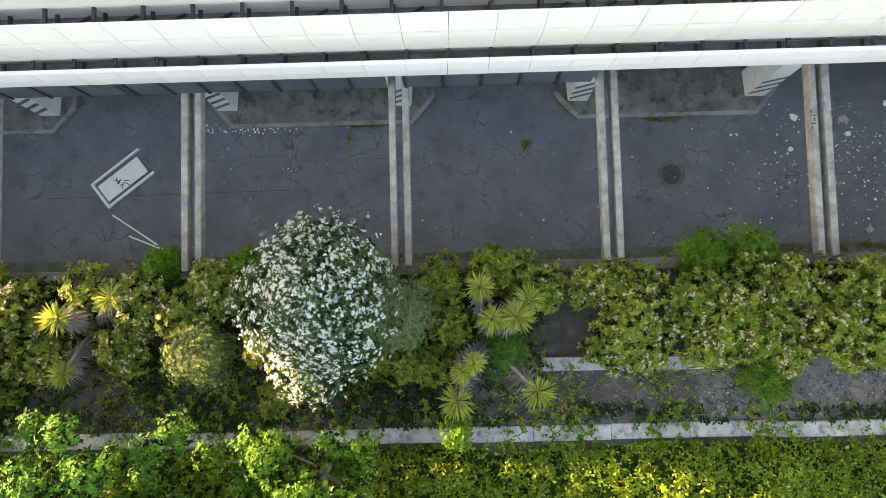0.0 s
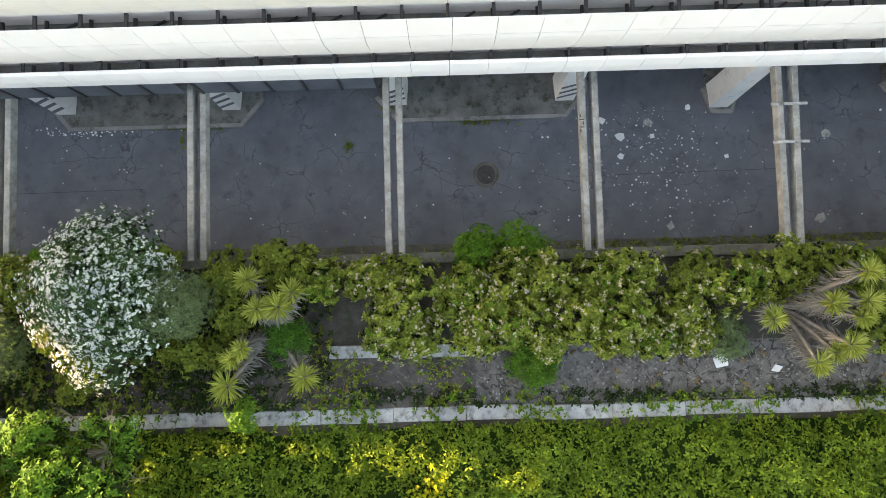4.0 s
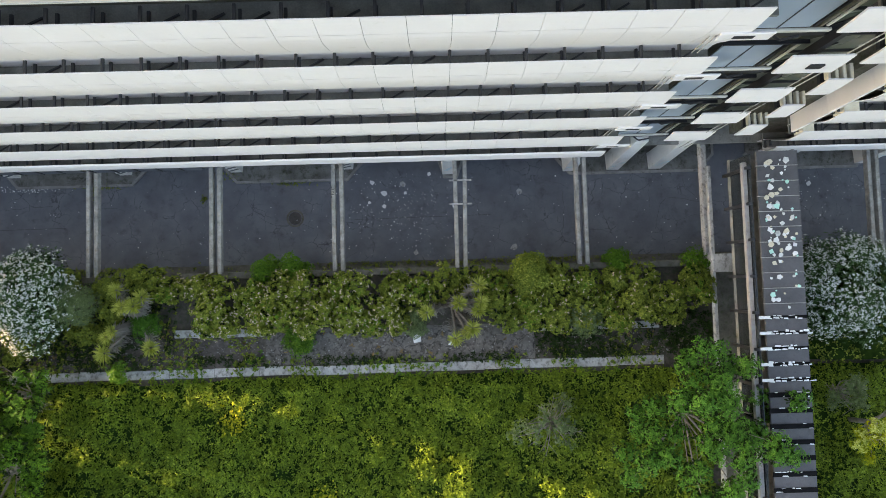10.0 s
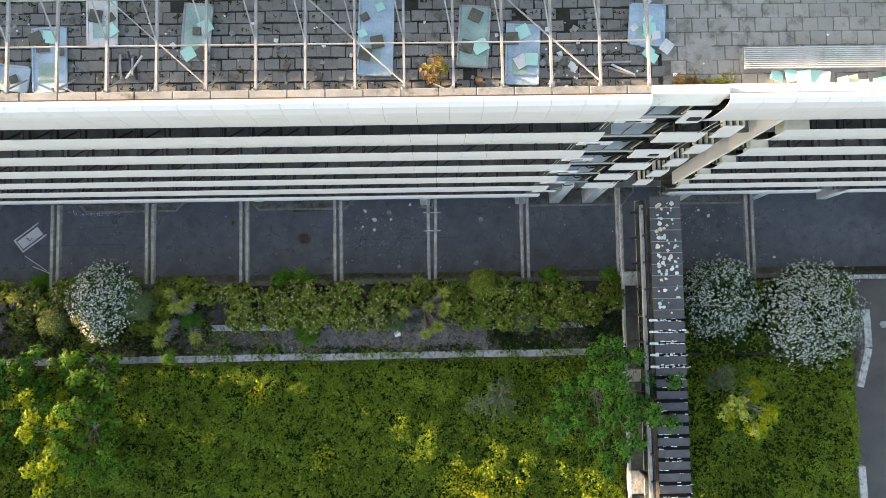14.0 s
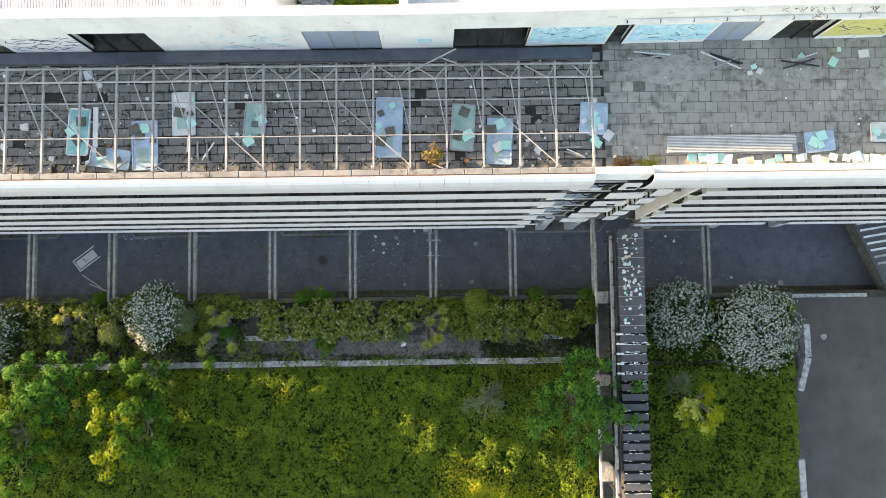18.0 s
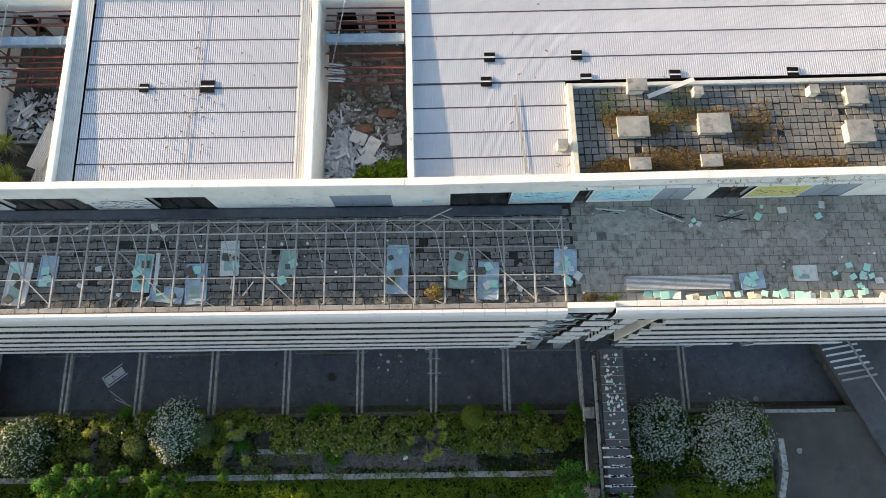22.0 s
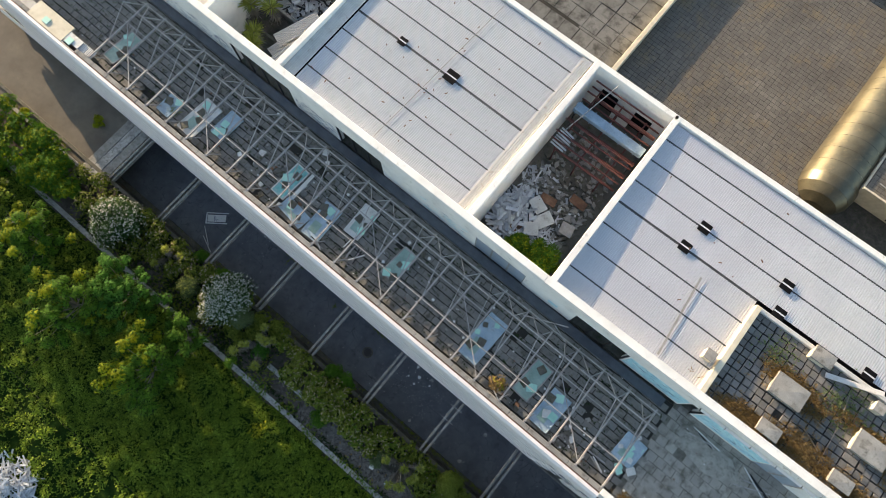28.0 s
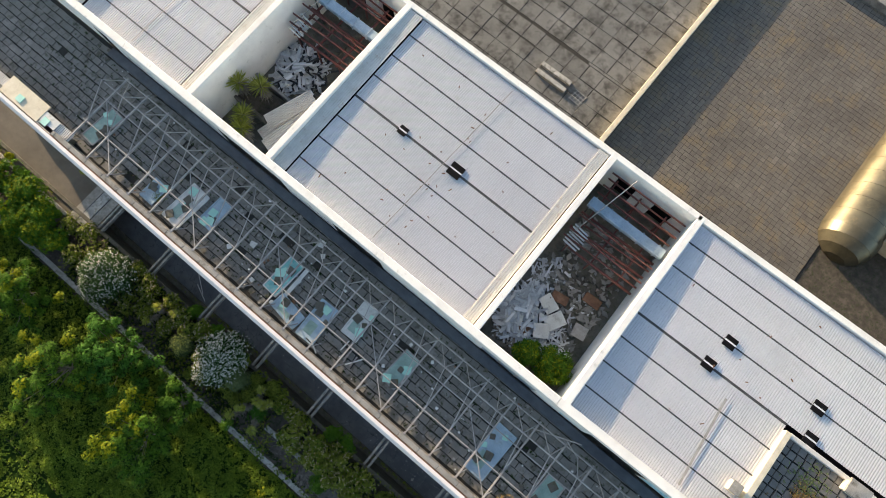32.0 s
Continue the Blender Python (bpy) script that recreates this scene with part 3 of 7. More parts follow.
mh = thing("manhole", "rusty round manhole cover set in cracked asphalt", "manhole", (18.08, -2.4, 0.0))
ring, lid = Form(), Form()
for r0, r1, z, f in ((0.44, 0.58, 0.012, ring), (0.0, 0.42, 0.008, lid)):
    n = 28
    if r0:
        v = [(r * math.cos(t), r * math.sin(t), z) for r in (r0, r1) for t in (2 * math.pi * i / n for i in range(n))]
        v += [(r1 * math.cos(t), r1 * math.sin(t), -0.02) for t in (2 * math.pi * i / n for i in range(n))]
        f.add(v, [(i, n + i, n + (i + 1) % n, (i + 1) % n) for i in range(n)] + [(n + i, 2 * n + i, 2 * n + (i + 1) % n, n + (i + 1) % n) for i in range(n)])
    else:
        f.plate([(r1 * math.cos(t), r1 * math.sin(t)) for t in (2 * math.pi * i / n for i in range(n))], -0.02, z)
        for i in range(5):
            f.box(-0.3, 0.3, -0.26 + 0.13 * i - 0.015, -0.26 + 0.13 * i + 0.015, z, z + 0.008)
part("frame", ring, DAMP_OR_SHADED, mh)
part("lid", lid, IRON, mh, "dull brown iron cover with ribs")

# ---- kerb islands and striped pillars under the building ----
ISLANDS = ((-15.5, -6.7, "bare"), (-1.1, 8.4, "weedy"), (13.3, 22.6, "weedy"), (27.6, 29.3, "bare"), (35.4, 46.0, "bare"), (48.0, 56.5, "bare"))
for x0, x1, state in ISLANDS:
    isl = thing("kerb_island", "raised concrete island with a chipped pale kerb, %s" % ("weeds along its edge" if state == "weedy" else "bare and dusty"), "traffic island", ((x0 + x1) / 2, 2.0, 0), group="islands under the building", kind="structure")
    h = (x1 - x0) / 2
    cut = min(0.95, h * 0.45)
    out = [(-h, 1.1 - 2.0), (-h + cut, 0.0 - 2.0), (h - cut, 0.0 - 2.0), (h, 1.1 - 2.0), (h, 6.5), (-h, 6.5)]
    inn = [(-h + 0.16, 1.18 - 2.0), (-h + cut + 0.08, 0.16 - 2.0), (h - cut - 0.08, 0.16 - 2.0), (h - 0.16, 1.18 - 2.0), (h - 0.16, 6.4), (-h + 0.16, 6.4)]
    part("slab", Form().plate(inn, -0.02, 0.13), ISLE, isl)
    n = len(out)
    for i in range(n - 1):
        a, b, c, d = out[i], out[(i + 1) % n], inn[(i + 1) % n], inn[i]
        part("kerbstone", Form().plate([a, b, c, d], -0.02, 0.16), CONCRETE, isl)


def pillar(x, y, striped):
    """A splayed pillar with painted stripes near its foot."""
    p = thing("pillar", "white painted concrete pillar with grey diagonal stripes" if striped else "pale painted concrete pillar with faded graffiti", "pillar", (x, y, 0.1), group="pillars under the building", kind="structure")
    body = Form()
    body.add([(-0.40, -0.35, 0), (0.40, -0.35, 0), (0.48, 0.7, 0), (-0.48, 0.7, 0), (-0.36, 0.15, 6.0), (0.36, 0.15, 6.0), (0.36, 1.0, 6.0), (-0.36, 1.0, 6.0)],
             [(3, 2, 1, 0), (4, 5, 6, 7), (0, 1, 5, 4), (1, 2, 6, 5), (2, 3, 7, 6), (3, 0, 4, 7)])
    part("shaft", body, WALLWHITE, p)
    if striped:
        for k in range(3):
            z = 0.25 + 0.5 * k
            y0, y1 = -0.356 + z * 0.0585, -0.356 + (z + 0.22) * 0.0585
            part("stripe", Form().add([(-0.38, y0 + 0.025 * z, z), (0.38, y0 + 0.025 * z + 0.04, z + 0.5), (0.38, y1 + 0.025 * z + 0.04, z + 0.72), (-0.38, y1 + 0.025 * z, z + 0.22)], [(0, 1, 2, 3)]), STRIPE, p)
    else:
        for k in range(4):
            z = 1.0 + 0.28 * k
            yy = -0.36 + z * 0.0585
            part("graffiti_stroke", Form().add([(-0.3 + 0.12 * k, yy, z), (-0.05 + 0.12 * k, yy, z + 0.05), (-0.05 + 0.12 * k, yy + 0.005, z + 0.13), (-0.3 + 0.12 * k, yy + 0.005, z + 0.08)], [(0, 1, 2, 3)]), SPRAY, p)
    return p


for x in (-7.8, -0.3, 7.0, 14.3, 21.6):
    pillar(x, 1.1, True)
for x in (28.3, 36.3, 39.2, 42.0, 49.5, 55.8, 62.0):
    pillar(x, 0.6, False)

# hanging dark sheet along the underside of the lowest band
for x0, x1 in ((-1.8, 6.9), (7.5, 13.9), (-9.0, -2.1)):
    sh = thing("sheet_canopy", "dark blue grey metal sheet soffit with ribs", "soffit", (x0, 0.2, 4.7), group="sheet soffits", kind="structure")
    n = max(2, round((x1 - x0) / 1.3))
    w = (x1 - x0) / n
    for i in range(n):
        part("sheet_panel", Form().box(i * w + 0.05, (i + 1) * w - 0.05, -0.08, -0.04, -0.3, 1.0, 0.01), BLUESTEEL, sh)
        part("rib", Form().box(i * w - 0.05, i * w + 0.05, -0.12, -0.02, -0.32, 1.0), FRAME, sh)

# ---- twin beams over the road ----
BEAM_TOP = 4.4


def twin_beam(x, spread=0.0, y0=-6.05):
    b = thing("twin_beam", "pair of lichen covered concrete beams spanning the road", "beam", (x, 0, 3.7), group="beams over the road", kind="structure")
    for s in (-1, 1):
        m = Matrix.Translation((s * 0.235 + (spread if s > 0 else 0.0), 0, 0)) @ Matrix.Rotation(radians(-spread * 9 if s > 0 else 0), 4, "Z")
        part("beam", Form().box(-0.115, 0.115, y0, 1.6, 0.32, BEAM_TOP - 3.7, 0.02, m), LICHEN, b)
    return b


for k in range(-2, 6):
    tb = twin_beam(7.2 * k + 0.02, 0.12 if k == 4 else 0.0)
    if k == 4:
        for y in (-0.9, -2.3):
            part("tie", Form().box(-0.6, 0.72, y - 0.05, y + 0.05, BEAM_TOP - 3.7, BEAM_TOP - 3.64, 0.01), PALE, tb)
twin_beam(53.5, 0.0)
for x, w in ((43.25, 0.34), (45.75, 0.0)):
    if w:
        solid("cross_beam", Form().box(x - w / 2, x + w / 2, -6.0, 1.4, 4.25, 4.7, 0.03), PALE, "single pale concrete beam beside the covered bridge", "beam", kind="structure")
sc = thing("crossing_slab", "pale concrete slab crossing the end of the road", "slab", (-16.4, -3.8, 3.4), kind="structure")
for i, x in enumerate((-1.2, -0.15, 0.95)):
    part("slab_strip", Form().box(x - 0.5, x + 0.5, -3.2, 4.6, 0, 0.8, 0.03), PALE if i == 1 else LICHEN, sc)
solid("yard", Form().box(-60, -17.7, -8.6, 1.0, 3.2, 4.05), EARTH, "sunlit bare concrete yard at the end of the building", "yard", kind="structure")
wall_run("yard_wall", -30.0, -18.3, -7.3, -6.95, 3.4, 4.5, 2.4, "low crumbling kerb wall of the yard", "low wall")

# ---- the long building ----
MOD = 1.27
body = Form()
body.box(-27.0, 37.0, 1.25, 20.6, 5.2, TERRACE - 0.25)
# unseen west corner left open at one storey, shaped to pass a sunbeam
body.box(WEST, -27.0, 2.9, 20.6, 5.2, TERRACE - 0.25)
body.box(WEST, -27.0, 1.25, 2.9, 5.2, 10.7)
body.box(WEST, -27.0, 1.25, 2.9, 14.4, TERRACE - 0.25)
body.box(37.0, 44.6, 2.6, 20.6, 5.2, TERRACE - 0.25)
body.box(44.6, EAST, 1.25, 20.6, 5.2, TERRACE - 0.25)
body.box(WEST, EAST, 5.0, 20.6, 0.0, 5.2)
# the body's dark colour paints the shade behind the bands
solid("wall_south", body, DAMP_OR_SHADED, "concrete body of the long building, coloured dark for the shade behind its bands", "building wall", kind="structure")
# added out of view: stops low sun reaching the road below the building
solid("wall_west_sunblock", Form().box(WEST, WEST + 0.4, 0.9, 4.98, 0.0, 4.98), CONCRETE, "unseen end wall added to keep the sun out of the undercroft", "wall", kind="structure")
solid("ceiling", Form().box(WEST, EAST, 0.75, 5.0, 5.0, 5.2), CONCRETE, "concrete underside of the first floor", "ceiling", kind="structure")

# each outline is (y, z) from the band's top edge; the lower panel rolls in behind the mullions
UPPER = [(0.34, 0.05), (0.305, -0.40), (0.27, -0.86), (0.31, -0.86), (0.345, -0.40), (0.38, 0.05)]
LOWER = [(0.267, -0.872), (0.258, -1.12), (0.272, -1.35), (0.32, -1.70), (0.42, -2.20), (0.58, -2.80), (0.73, -3.25), (0.80, -3.50), (0.85, -3.80), (0.87, -4.28), (0.91, -4.28), (0.89, -3.80), (0.84, -3.48), (0.77, -3.23), (0.62, -2.78), (0.46, -2.18), (0.36, -1.69), (0.312, -1.35), (0.298, -1.12), (0.307, -0.872)]
FASCIA_UP = [(0.55, 0.97), (0.36, 0.99), (0.20, 0.82), (0.10, 0.40), (0.075, 0.05), (0.115, 0.05), (0.14, 0.38), (0.24, 0.78), (0.38, 0.94), (0.55, 0.92)]
FASCIA_LOW = [(0.073, 0.038), (0.058, -0.30), (0.055, -0.72), (0.085, -1.12), (0.18, -1.55), (0.31, -2.02), (0.46, -2.52), (0.63, -3.02), (0.70, -3.22), (0.74, -3.21), (0.67, -3.00), (0.50, -2.50), (0.35, -2.00), (0.22, -1.53), (0.125, -1.11), (0.095, -0.72), (0.098, -0.30), (0.113, 0.038)]
CAP = [(0.02, 0.06), (-0.03, -0.05), (-0.06, -0.55), (-0.03, -1.10), (0.12, -1.30), (0.42, -1.36), (0.42, -1.30), (0.15, -1.25), (0.02, -1.07), (-0.01, -0.55), (0.02, -0.07), (0.06, 0.06)]
ROWS_Z = (23.6, 20.1, 16.65, 13.3, 9.95)


LEAN = {27.3: 0.06, 23.6: -0.02, 20.1: -0.06, 16.65: -0.10, 13.3: -0.16, 9.95: -0.22}


def band(outlines, z, x0, x1, label):
    """One storey's band: upper and lower panels, the posts and panes of the window strip under it."""
    b = thing("facade_band", label, "facade band", (x0, LEAN.get(z, 0.0), z), group="white facade bands", kind="structure")
    n = round((x1 - x0) / MOD)
    w = (x1 - x0) / n
    names = ("upper_panel", "lower_panel") if len(outlines) > 1 else ("facade_panel",)
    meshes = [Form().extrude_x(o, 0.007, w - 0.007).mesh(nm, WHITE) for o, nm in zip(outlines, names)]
    # horizontal struts run from the roll out to the top edge of the band below
    deep = 2.9 if z < 10 else 3.7 if z > 27 else 3.42
    reach = 0.66 if z < 10 else 0.80
    um = Form().box(-0.048, 0.048, 0.34, reach, -deep - 0.10, -deep - 0.01, 0.012).mesh("mullion", FRAME)
    lm = Form().box(-0.048, 0.048, 0.34, reach + 0.08, -deep - 0.60, -deep - 0.51, 0.012).mesh("inner_mullion", FRAME)
    gm = Form().box(0.08, w - 0.08, 0.50, 0.54, -deep - 1.25, -deep - 0.74).mesh("pane", OLIVE_REFLECTION)
    om = Form().bar((0.1, 0.40, -deep - 0.55), (w * 0.62, 0.84, -deep - 0.70), 0.06, 0.05).mesh("brace", FRAME)
    for i in range(n):
        for nm, me in zip(names, meshes):
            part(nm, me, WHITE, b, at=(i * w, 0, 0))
        if len(outlines) > 1:
            part("mullion", um, FRAME, b, at=(i * w, 0, 0))
            part("inner_mullion", lm, FRAME, b, at=(i * w, 0, 0))
            if z > 10 and rng.random() < 0.5:
                part("brace", om, FRAME, b, at=(i * w, 0, 0))
            if rng.random() < 0.55:
                part("pane", gm, OLIVE_REFLECTION, b, at=(i * w, 0, 0))
    if len(outlines) > 1:
        lip = outlines[-1][len(outlines[-1]) // 2 - 1]
        part("head_edge", Form().box(0, x1 - x0, lip[0] - 0.03, lip[0] + 0.05, lip[1] - 0.04, lip[1] - 0.004), PUTTY, b, "thin beige edge under the roll")
        part("sill_board", Form().box(0, x1 - x0, 0.42, 1.24, -deep - 0.86, -deep - 0.76), SILL, b, "dusty olive grey sill")
    return b


LONG = "curved white panel band over a dark window strip"
STARTS = (45.12, 45.39, 45.58, 45.76, 45.95)
for xa, xb, xc in ((WEST, 37.4, 36.9), (40.35, EAST, 0)):
    band((FASCIA_UP, FASCIA_LOW), 27.3, xa, xb, "broad curved white roof fascia with fine joints")
    for z, xs in zip(ROWS_Z, STARTS):
        # two bands stop short at the unseen end to let the sunbeam through
        band((UPPER, LOWER), z, *((-26.9 if 13 < z < 17 else xa, xc) if xa < 0 else (xs, xb)), LONG)
band((CAP,), 7.05, WEST, 36.8, "narrow lowest white band over the road")
band((CAP,), 7.05, 46.2, 57.5, "narrow lowest white band over the road")
band((CAP,), 7.05, 59.5, 68.0, "narrow lowest white band over the road")
# end pieces that stand out a little below each band
for k, z in enumerate((26.55,) + tuple(z - 1.33 for z in ROWS_Z)):
    e = thing("band_end", "short white band end with a slot and hanging rails", "facade band end", (36.9 if k else 37.4, (0.02, 0.11, 0.07, 0.03, -0.03, -0.09)[k], z), group="band ends", kind="structure")
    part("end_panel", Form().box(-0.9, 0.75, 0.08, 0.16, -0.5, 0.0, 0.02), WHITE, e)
    # dark plate on the panel for the shade in a slot
    part("slot", Form().box(-0.45, 0.2, 0.072, 0.08, -0.36, -0.16), FRAME, e)
    for x in (-1.15, -0.97):
        part("rail", Form().tube((x, 0.12, -0.2), (x, 0.12, -1.5), 0.02), GREYSTEEL, e)

# glazed corner between the two long facades
TOPS = (27.05,) + ROWS_Z
for i, z in enumerate(TOPS):
    c = thing("glazed_bay", "recessed bay of dusty bluish glass panes with dark frames", "glazed bay", (37.4, 0.95, z), group="glazed corner", kind="structure")
    for x in (0.06, 1.12):
        part("pane", Form().box(x, x + 1.02, 0.0, 0.05, -2.75, -0.6), BLUEGLASS, c)
    for x in (2.25, 2.47, 2.69):
        part("strip", Form().box(x, x + 0.08, 0.0, 0.06, -2.75, -0.6), (DAMP_OR_SHADED, PUTTY, FRAME)[int(x * 5) % 3], c, "weathered brown strip")
    part("frame", Form().box(0, 2.95, -0.04, 0.1, -0.6, -0.5).box(0, 2.95, -0.04, 0.1, -3.35, -3.05).box(1.08, 1.12, -0.02, 0.1, -2.8, -0.6), FRAME, c)
    part("ledge", Form().box(0.02, 2.9, -0.10, 0.0, -2.95, -2.78, 0.02), PUTTY, c, "stained beige ledge")
    part("bracket", Form().bar((1.25, -0.35, -2.9), (1.75, -0.3, -2.7), 0.07, 0.07).bar((1.25, -0.35, -2.9), (1.0, -0.1, -3.0), 0.06, 0.06), FRAME, c)
    s = thing("balcony_band", "short white band of a corner balcony with rails", "balcony", (39.45, 0.0, z), group="corner balconies", kind="structure")
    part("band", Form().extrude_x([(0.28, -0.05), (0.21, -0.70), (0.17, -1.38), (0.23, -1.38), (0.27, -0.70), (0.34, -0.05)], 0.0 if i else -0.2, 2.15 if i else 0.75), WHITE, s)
    # dark block set into the band in place of a shaded slot
    if i in (0, 2):
        part("slot", Form().box(0.95 if i else 0.1, 1.45 if i else 0.6, 0.15, 0.36, -0.95, -0.62), FRAME, s)
    for x in (1.55, 1.85):
        part("rail", Form().tube((x, 0.2, -1.3), (x, 0.2, -3.2), 0.022), PALE, s)
    part("window", Form().box(0.9, 3.6, 1.3, 1.34, -3.3, -0.7), OLIVE_REFLECTION, s)
    part("window_frame", Form().box(0.9, 3.6, 1.2, 1.3, -2.2, -2.12).box(2.2, 2.28, 1.2, 1.3, -3.3, -0.7).box(0.9, 3.6, 0.9, 1.3, -3.4, -3.3).bar((0.9, 1.1, -3.2), (2.2, 1.1, -1.0), 0.05, 0.05), FRAME, s)
    if i:
        o = thing("balcony_band", "outer white balcony band with cream posts behind it", "balcony", (41.75 + 0.22 * i, 0.0, z), group="corner balconies", kind="structure")
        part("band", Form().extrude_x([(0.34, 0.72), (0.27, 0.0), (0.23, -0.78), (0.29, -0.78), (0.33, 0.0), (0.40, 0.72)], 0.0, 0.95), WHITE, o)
        for x in (0.0, 0.30, 0.60, 0.88):
            part("post", Form().box(x, x + 0.13, 0.42, 1.0, 0.42, 0.68, 0.02), CREAM, o)
        part("backing", Form().box(0.0, 1.0, 0.42, 1.0, 0.02, 0.2), FRAME, o)
solid("corner_jamb", Form().bar((40.45, 0.75, 27.2), (40.75, 0.75, 7.0), 0.22, 0.3), FRAME, "tall dark steel jamb between glass and balconies", "jamb", kind="structure")
solid("fascia_corner", Form().extrude_x([(0.98, 28.2), (0.62, 28.25), (0.45, 27.25), (0.5, 27.15), (0.98, 27.15)], 37.41, 40.33), WALLWHITE, "pale grey concrete roof edge over the glazed corner", "roof edge", kind="structure")
fin = thing("facade_fin", "raking white fin beside the bridge with cream stepped brackets", "facade fin", (0, 0, 0), kind="structure")
for k in range(5):
    za, zb = 27.15 - 3.45 * k, 27.15 - 3.45 * (k + 1) + 0.02
    xa, xb = 43.38 + 0.115 * (27.15 - za), 43.38 + 0.115 * (27.15 - zb)
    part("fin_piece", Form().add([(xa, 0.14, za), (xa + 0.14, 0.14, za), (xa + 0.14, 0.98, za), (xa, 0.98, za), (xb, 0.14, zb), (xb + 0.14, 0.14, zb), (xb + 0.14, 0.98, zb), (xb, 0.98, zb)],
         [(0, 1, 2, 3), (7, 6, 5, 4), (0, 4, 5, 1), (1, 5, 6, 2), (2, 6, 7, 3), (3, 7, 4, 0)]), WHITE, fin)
for k, (z, xs) in enumerate(zip(ROWS_Z, STARTS)):
    part("bracket", Form().box(xs, 46.3 + 0.06 * k, 0.36 + LEAN[z], 1.22, z - 0.8, z + 0.0, 0.03), CREAM, fin, "cream stepped ledge behind the band")

# ---- covered bridge ----
br = thing("covered_bridge", "long covered footbridge roofed with torn dark felt", "footbridge", (45.2, -30.0, 8.55), kind="structure")
part("deck", Form().box(-1.05, 1.1, -40, 29.6, -2.9, -2.6), CONCRETE, br)
part("side_wall", Form().box(1.06, 1.16, -40, 29.6, -2.6, -0.12), CONCRETE, br)
for i in range(86):
    y = 29.5 - 0.8 * i
    part("roof_panel", Form().add([(-0.92, y, 0.0), (1.2, y, 0.05), (1.2, y - 0.76, 0.05), (-0.92, y - 0.76, 0.0), (-0.92, y, -0.14), (1.2, y, -0.09), (1.2, y - 0.76, -0.09), (-0.92, y - 0.76, -0.14)],
         [(3, 2, 1, 0), (4, 5, 6, 7), (0, 1, 5, 4), (1, 2, 6, 5), (2, 3, 7, 6), (3, 0, 4, 7)]), MEMBRANE, br)
    part("roof_batten", Form().box(-1.0, 1.22, y - 0.79, y - 0.755, -0.08, 0.07, 0.015), GREYSTEEL if i < 10 else MEMBRANE, br)
    if i > 9:
        part("felt_gap", Form().box(-1.02, 1.21, y - 0.755, y - 0.755 + (0.16 if i < 15 else 0.24), 0.04, 0.075), BLACK, br, "black tarred strip between felt panels")
        f = Form()
        heavy = i in (10, 11, 12, 13, 14)
        for s in (0.0, 0.14 if i < 15 else 0.21):
            x = -0.95
            while x < 1.15:
                d = rng.uniform(0.1, 0.4)
                if rng.random() < (0.8 if heavy else 0.3):
                    yy = y - 0.755 + s + rng.uniform(-0.03, 0.03)
                    e = rng.uniform(0.03, 0.10 if heavy else 0.05)
                    f.add([(x, yy, 0.082), (x + d, yy + rng.uniform(-.03, .03), 0.082), (x + d * 0.9, yy + e, 0.084), (x + d * 0.1, yy + e * rng.uniform(0.6, 1.4), 0.084)], [(0, 1, 2, 3)])
                x += d + 0.03
        if heavy:
            f.box(-1.32, -0.72, y - 0.75, y - 0.60, 0.086, 0.098)
        if f.v:
            part("torn_flashing", f, FLAKE, br, "torn white strip of flashing")
part("gutter_wall", Form().box(-1.5, -1.28, -40, 29.0, -0.62, -0.35), GREYSTEEL, br)
part("side_rail", Form().box(-2.08, -1.86, -40, 29.4, -3.5, -3.2, 0.03), PALE, br)
part("glazing", Form().box(-1.24, -1.2, -40, 29.4, -2.2, -0.1), WINDOW, br)
for i in range(36):
    part("post", Form().box(-1.42, -1.18, 28.6 - 1.9 * i, 28.75 - 1.9 * i, -2.8, -0.05), FRAME, br)
for y0, y1, x0, x1 in ((-6.75, -5.7, 43.15, 45.2), (-13.9, -13.0, 42.8, 44.4), (-22.1, -20.4, 43.2, 44.3)):
    cp = thing("pier", "pale concrete bridge pier with a broad capital", "bridge pier", ((x0 + x1) / 2, (y0 + y1) / 2, 0), group="bridge piers", kind="structure")
    part("shaft", Form().box(-0.35, 0.45, -0.35, 0.35, 0.0, 4.6, 0.03), CONCRETE, cp)
    part("capital", Form().box((x0 - x1) / 2, (x1 - x0) / 2, (y0 - y1) / 2, (y1 - y0) / 2, 4.6, 5.45, 0.04), PALE, cp)
solid("under_bridge_strip", Form().box(43.7, 47.0, -24, -6.2, 4.0, 4.02), DAMP_OR_SHADED, "dark paved strip under the footbridge", "paving", kind="structure")

# dark sloping roof at the east end
er = thing("lean_to_roof", "low dark felt roof with white battens at the far end", "lean-to roof", (67.95, 0.72, 2.6), kind="structure")
part("roof", Form().plate([(0, 0), (14, 0.3), (14, -22), (10.7, -22), (5.25, -11.2), (1.8, -3.9)], -0.2, 0.0), MEMBRANE, er)
part("wall", Form().plate([(0.3, -0.2), (13.6, 0.1), (13.6, -21.6), (10.8, -21.6), (5.2, -11.0)], -1.5, -0.22), DAMP_OR_SHADED, er)
for k in range(7):
    part("batten", Form().bar((0.5 + 0.3 * k, -0.5 - 0.62 * k, 0.04), (4.2 + 0.3 * k, 0.1 - 0.62 * k, 0.04), 0.2, 0.06), FLAKE if k < 5 else GREYSTEEL, er)
part("rafter", Form().bar((3.4, 0.1, 0.06), (9.0, -11.5, 0.06), 0.2, 0.1), GREYSTEEL, er)


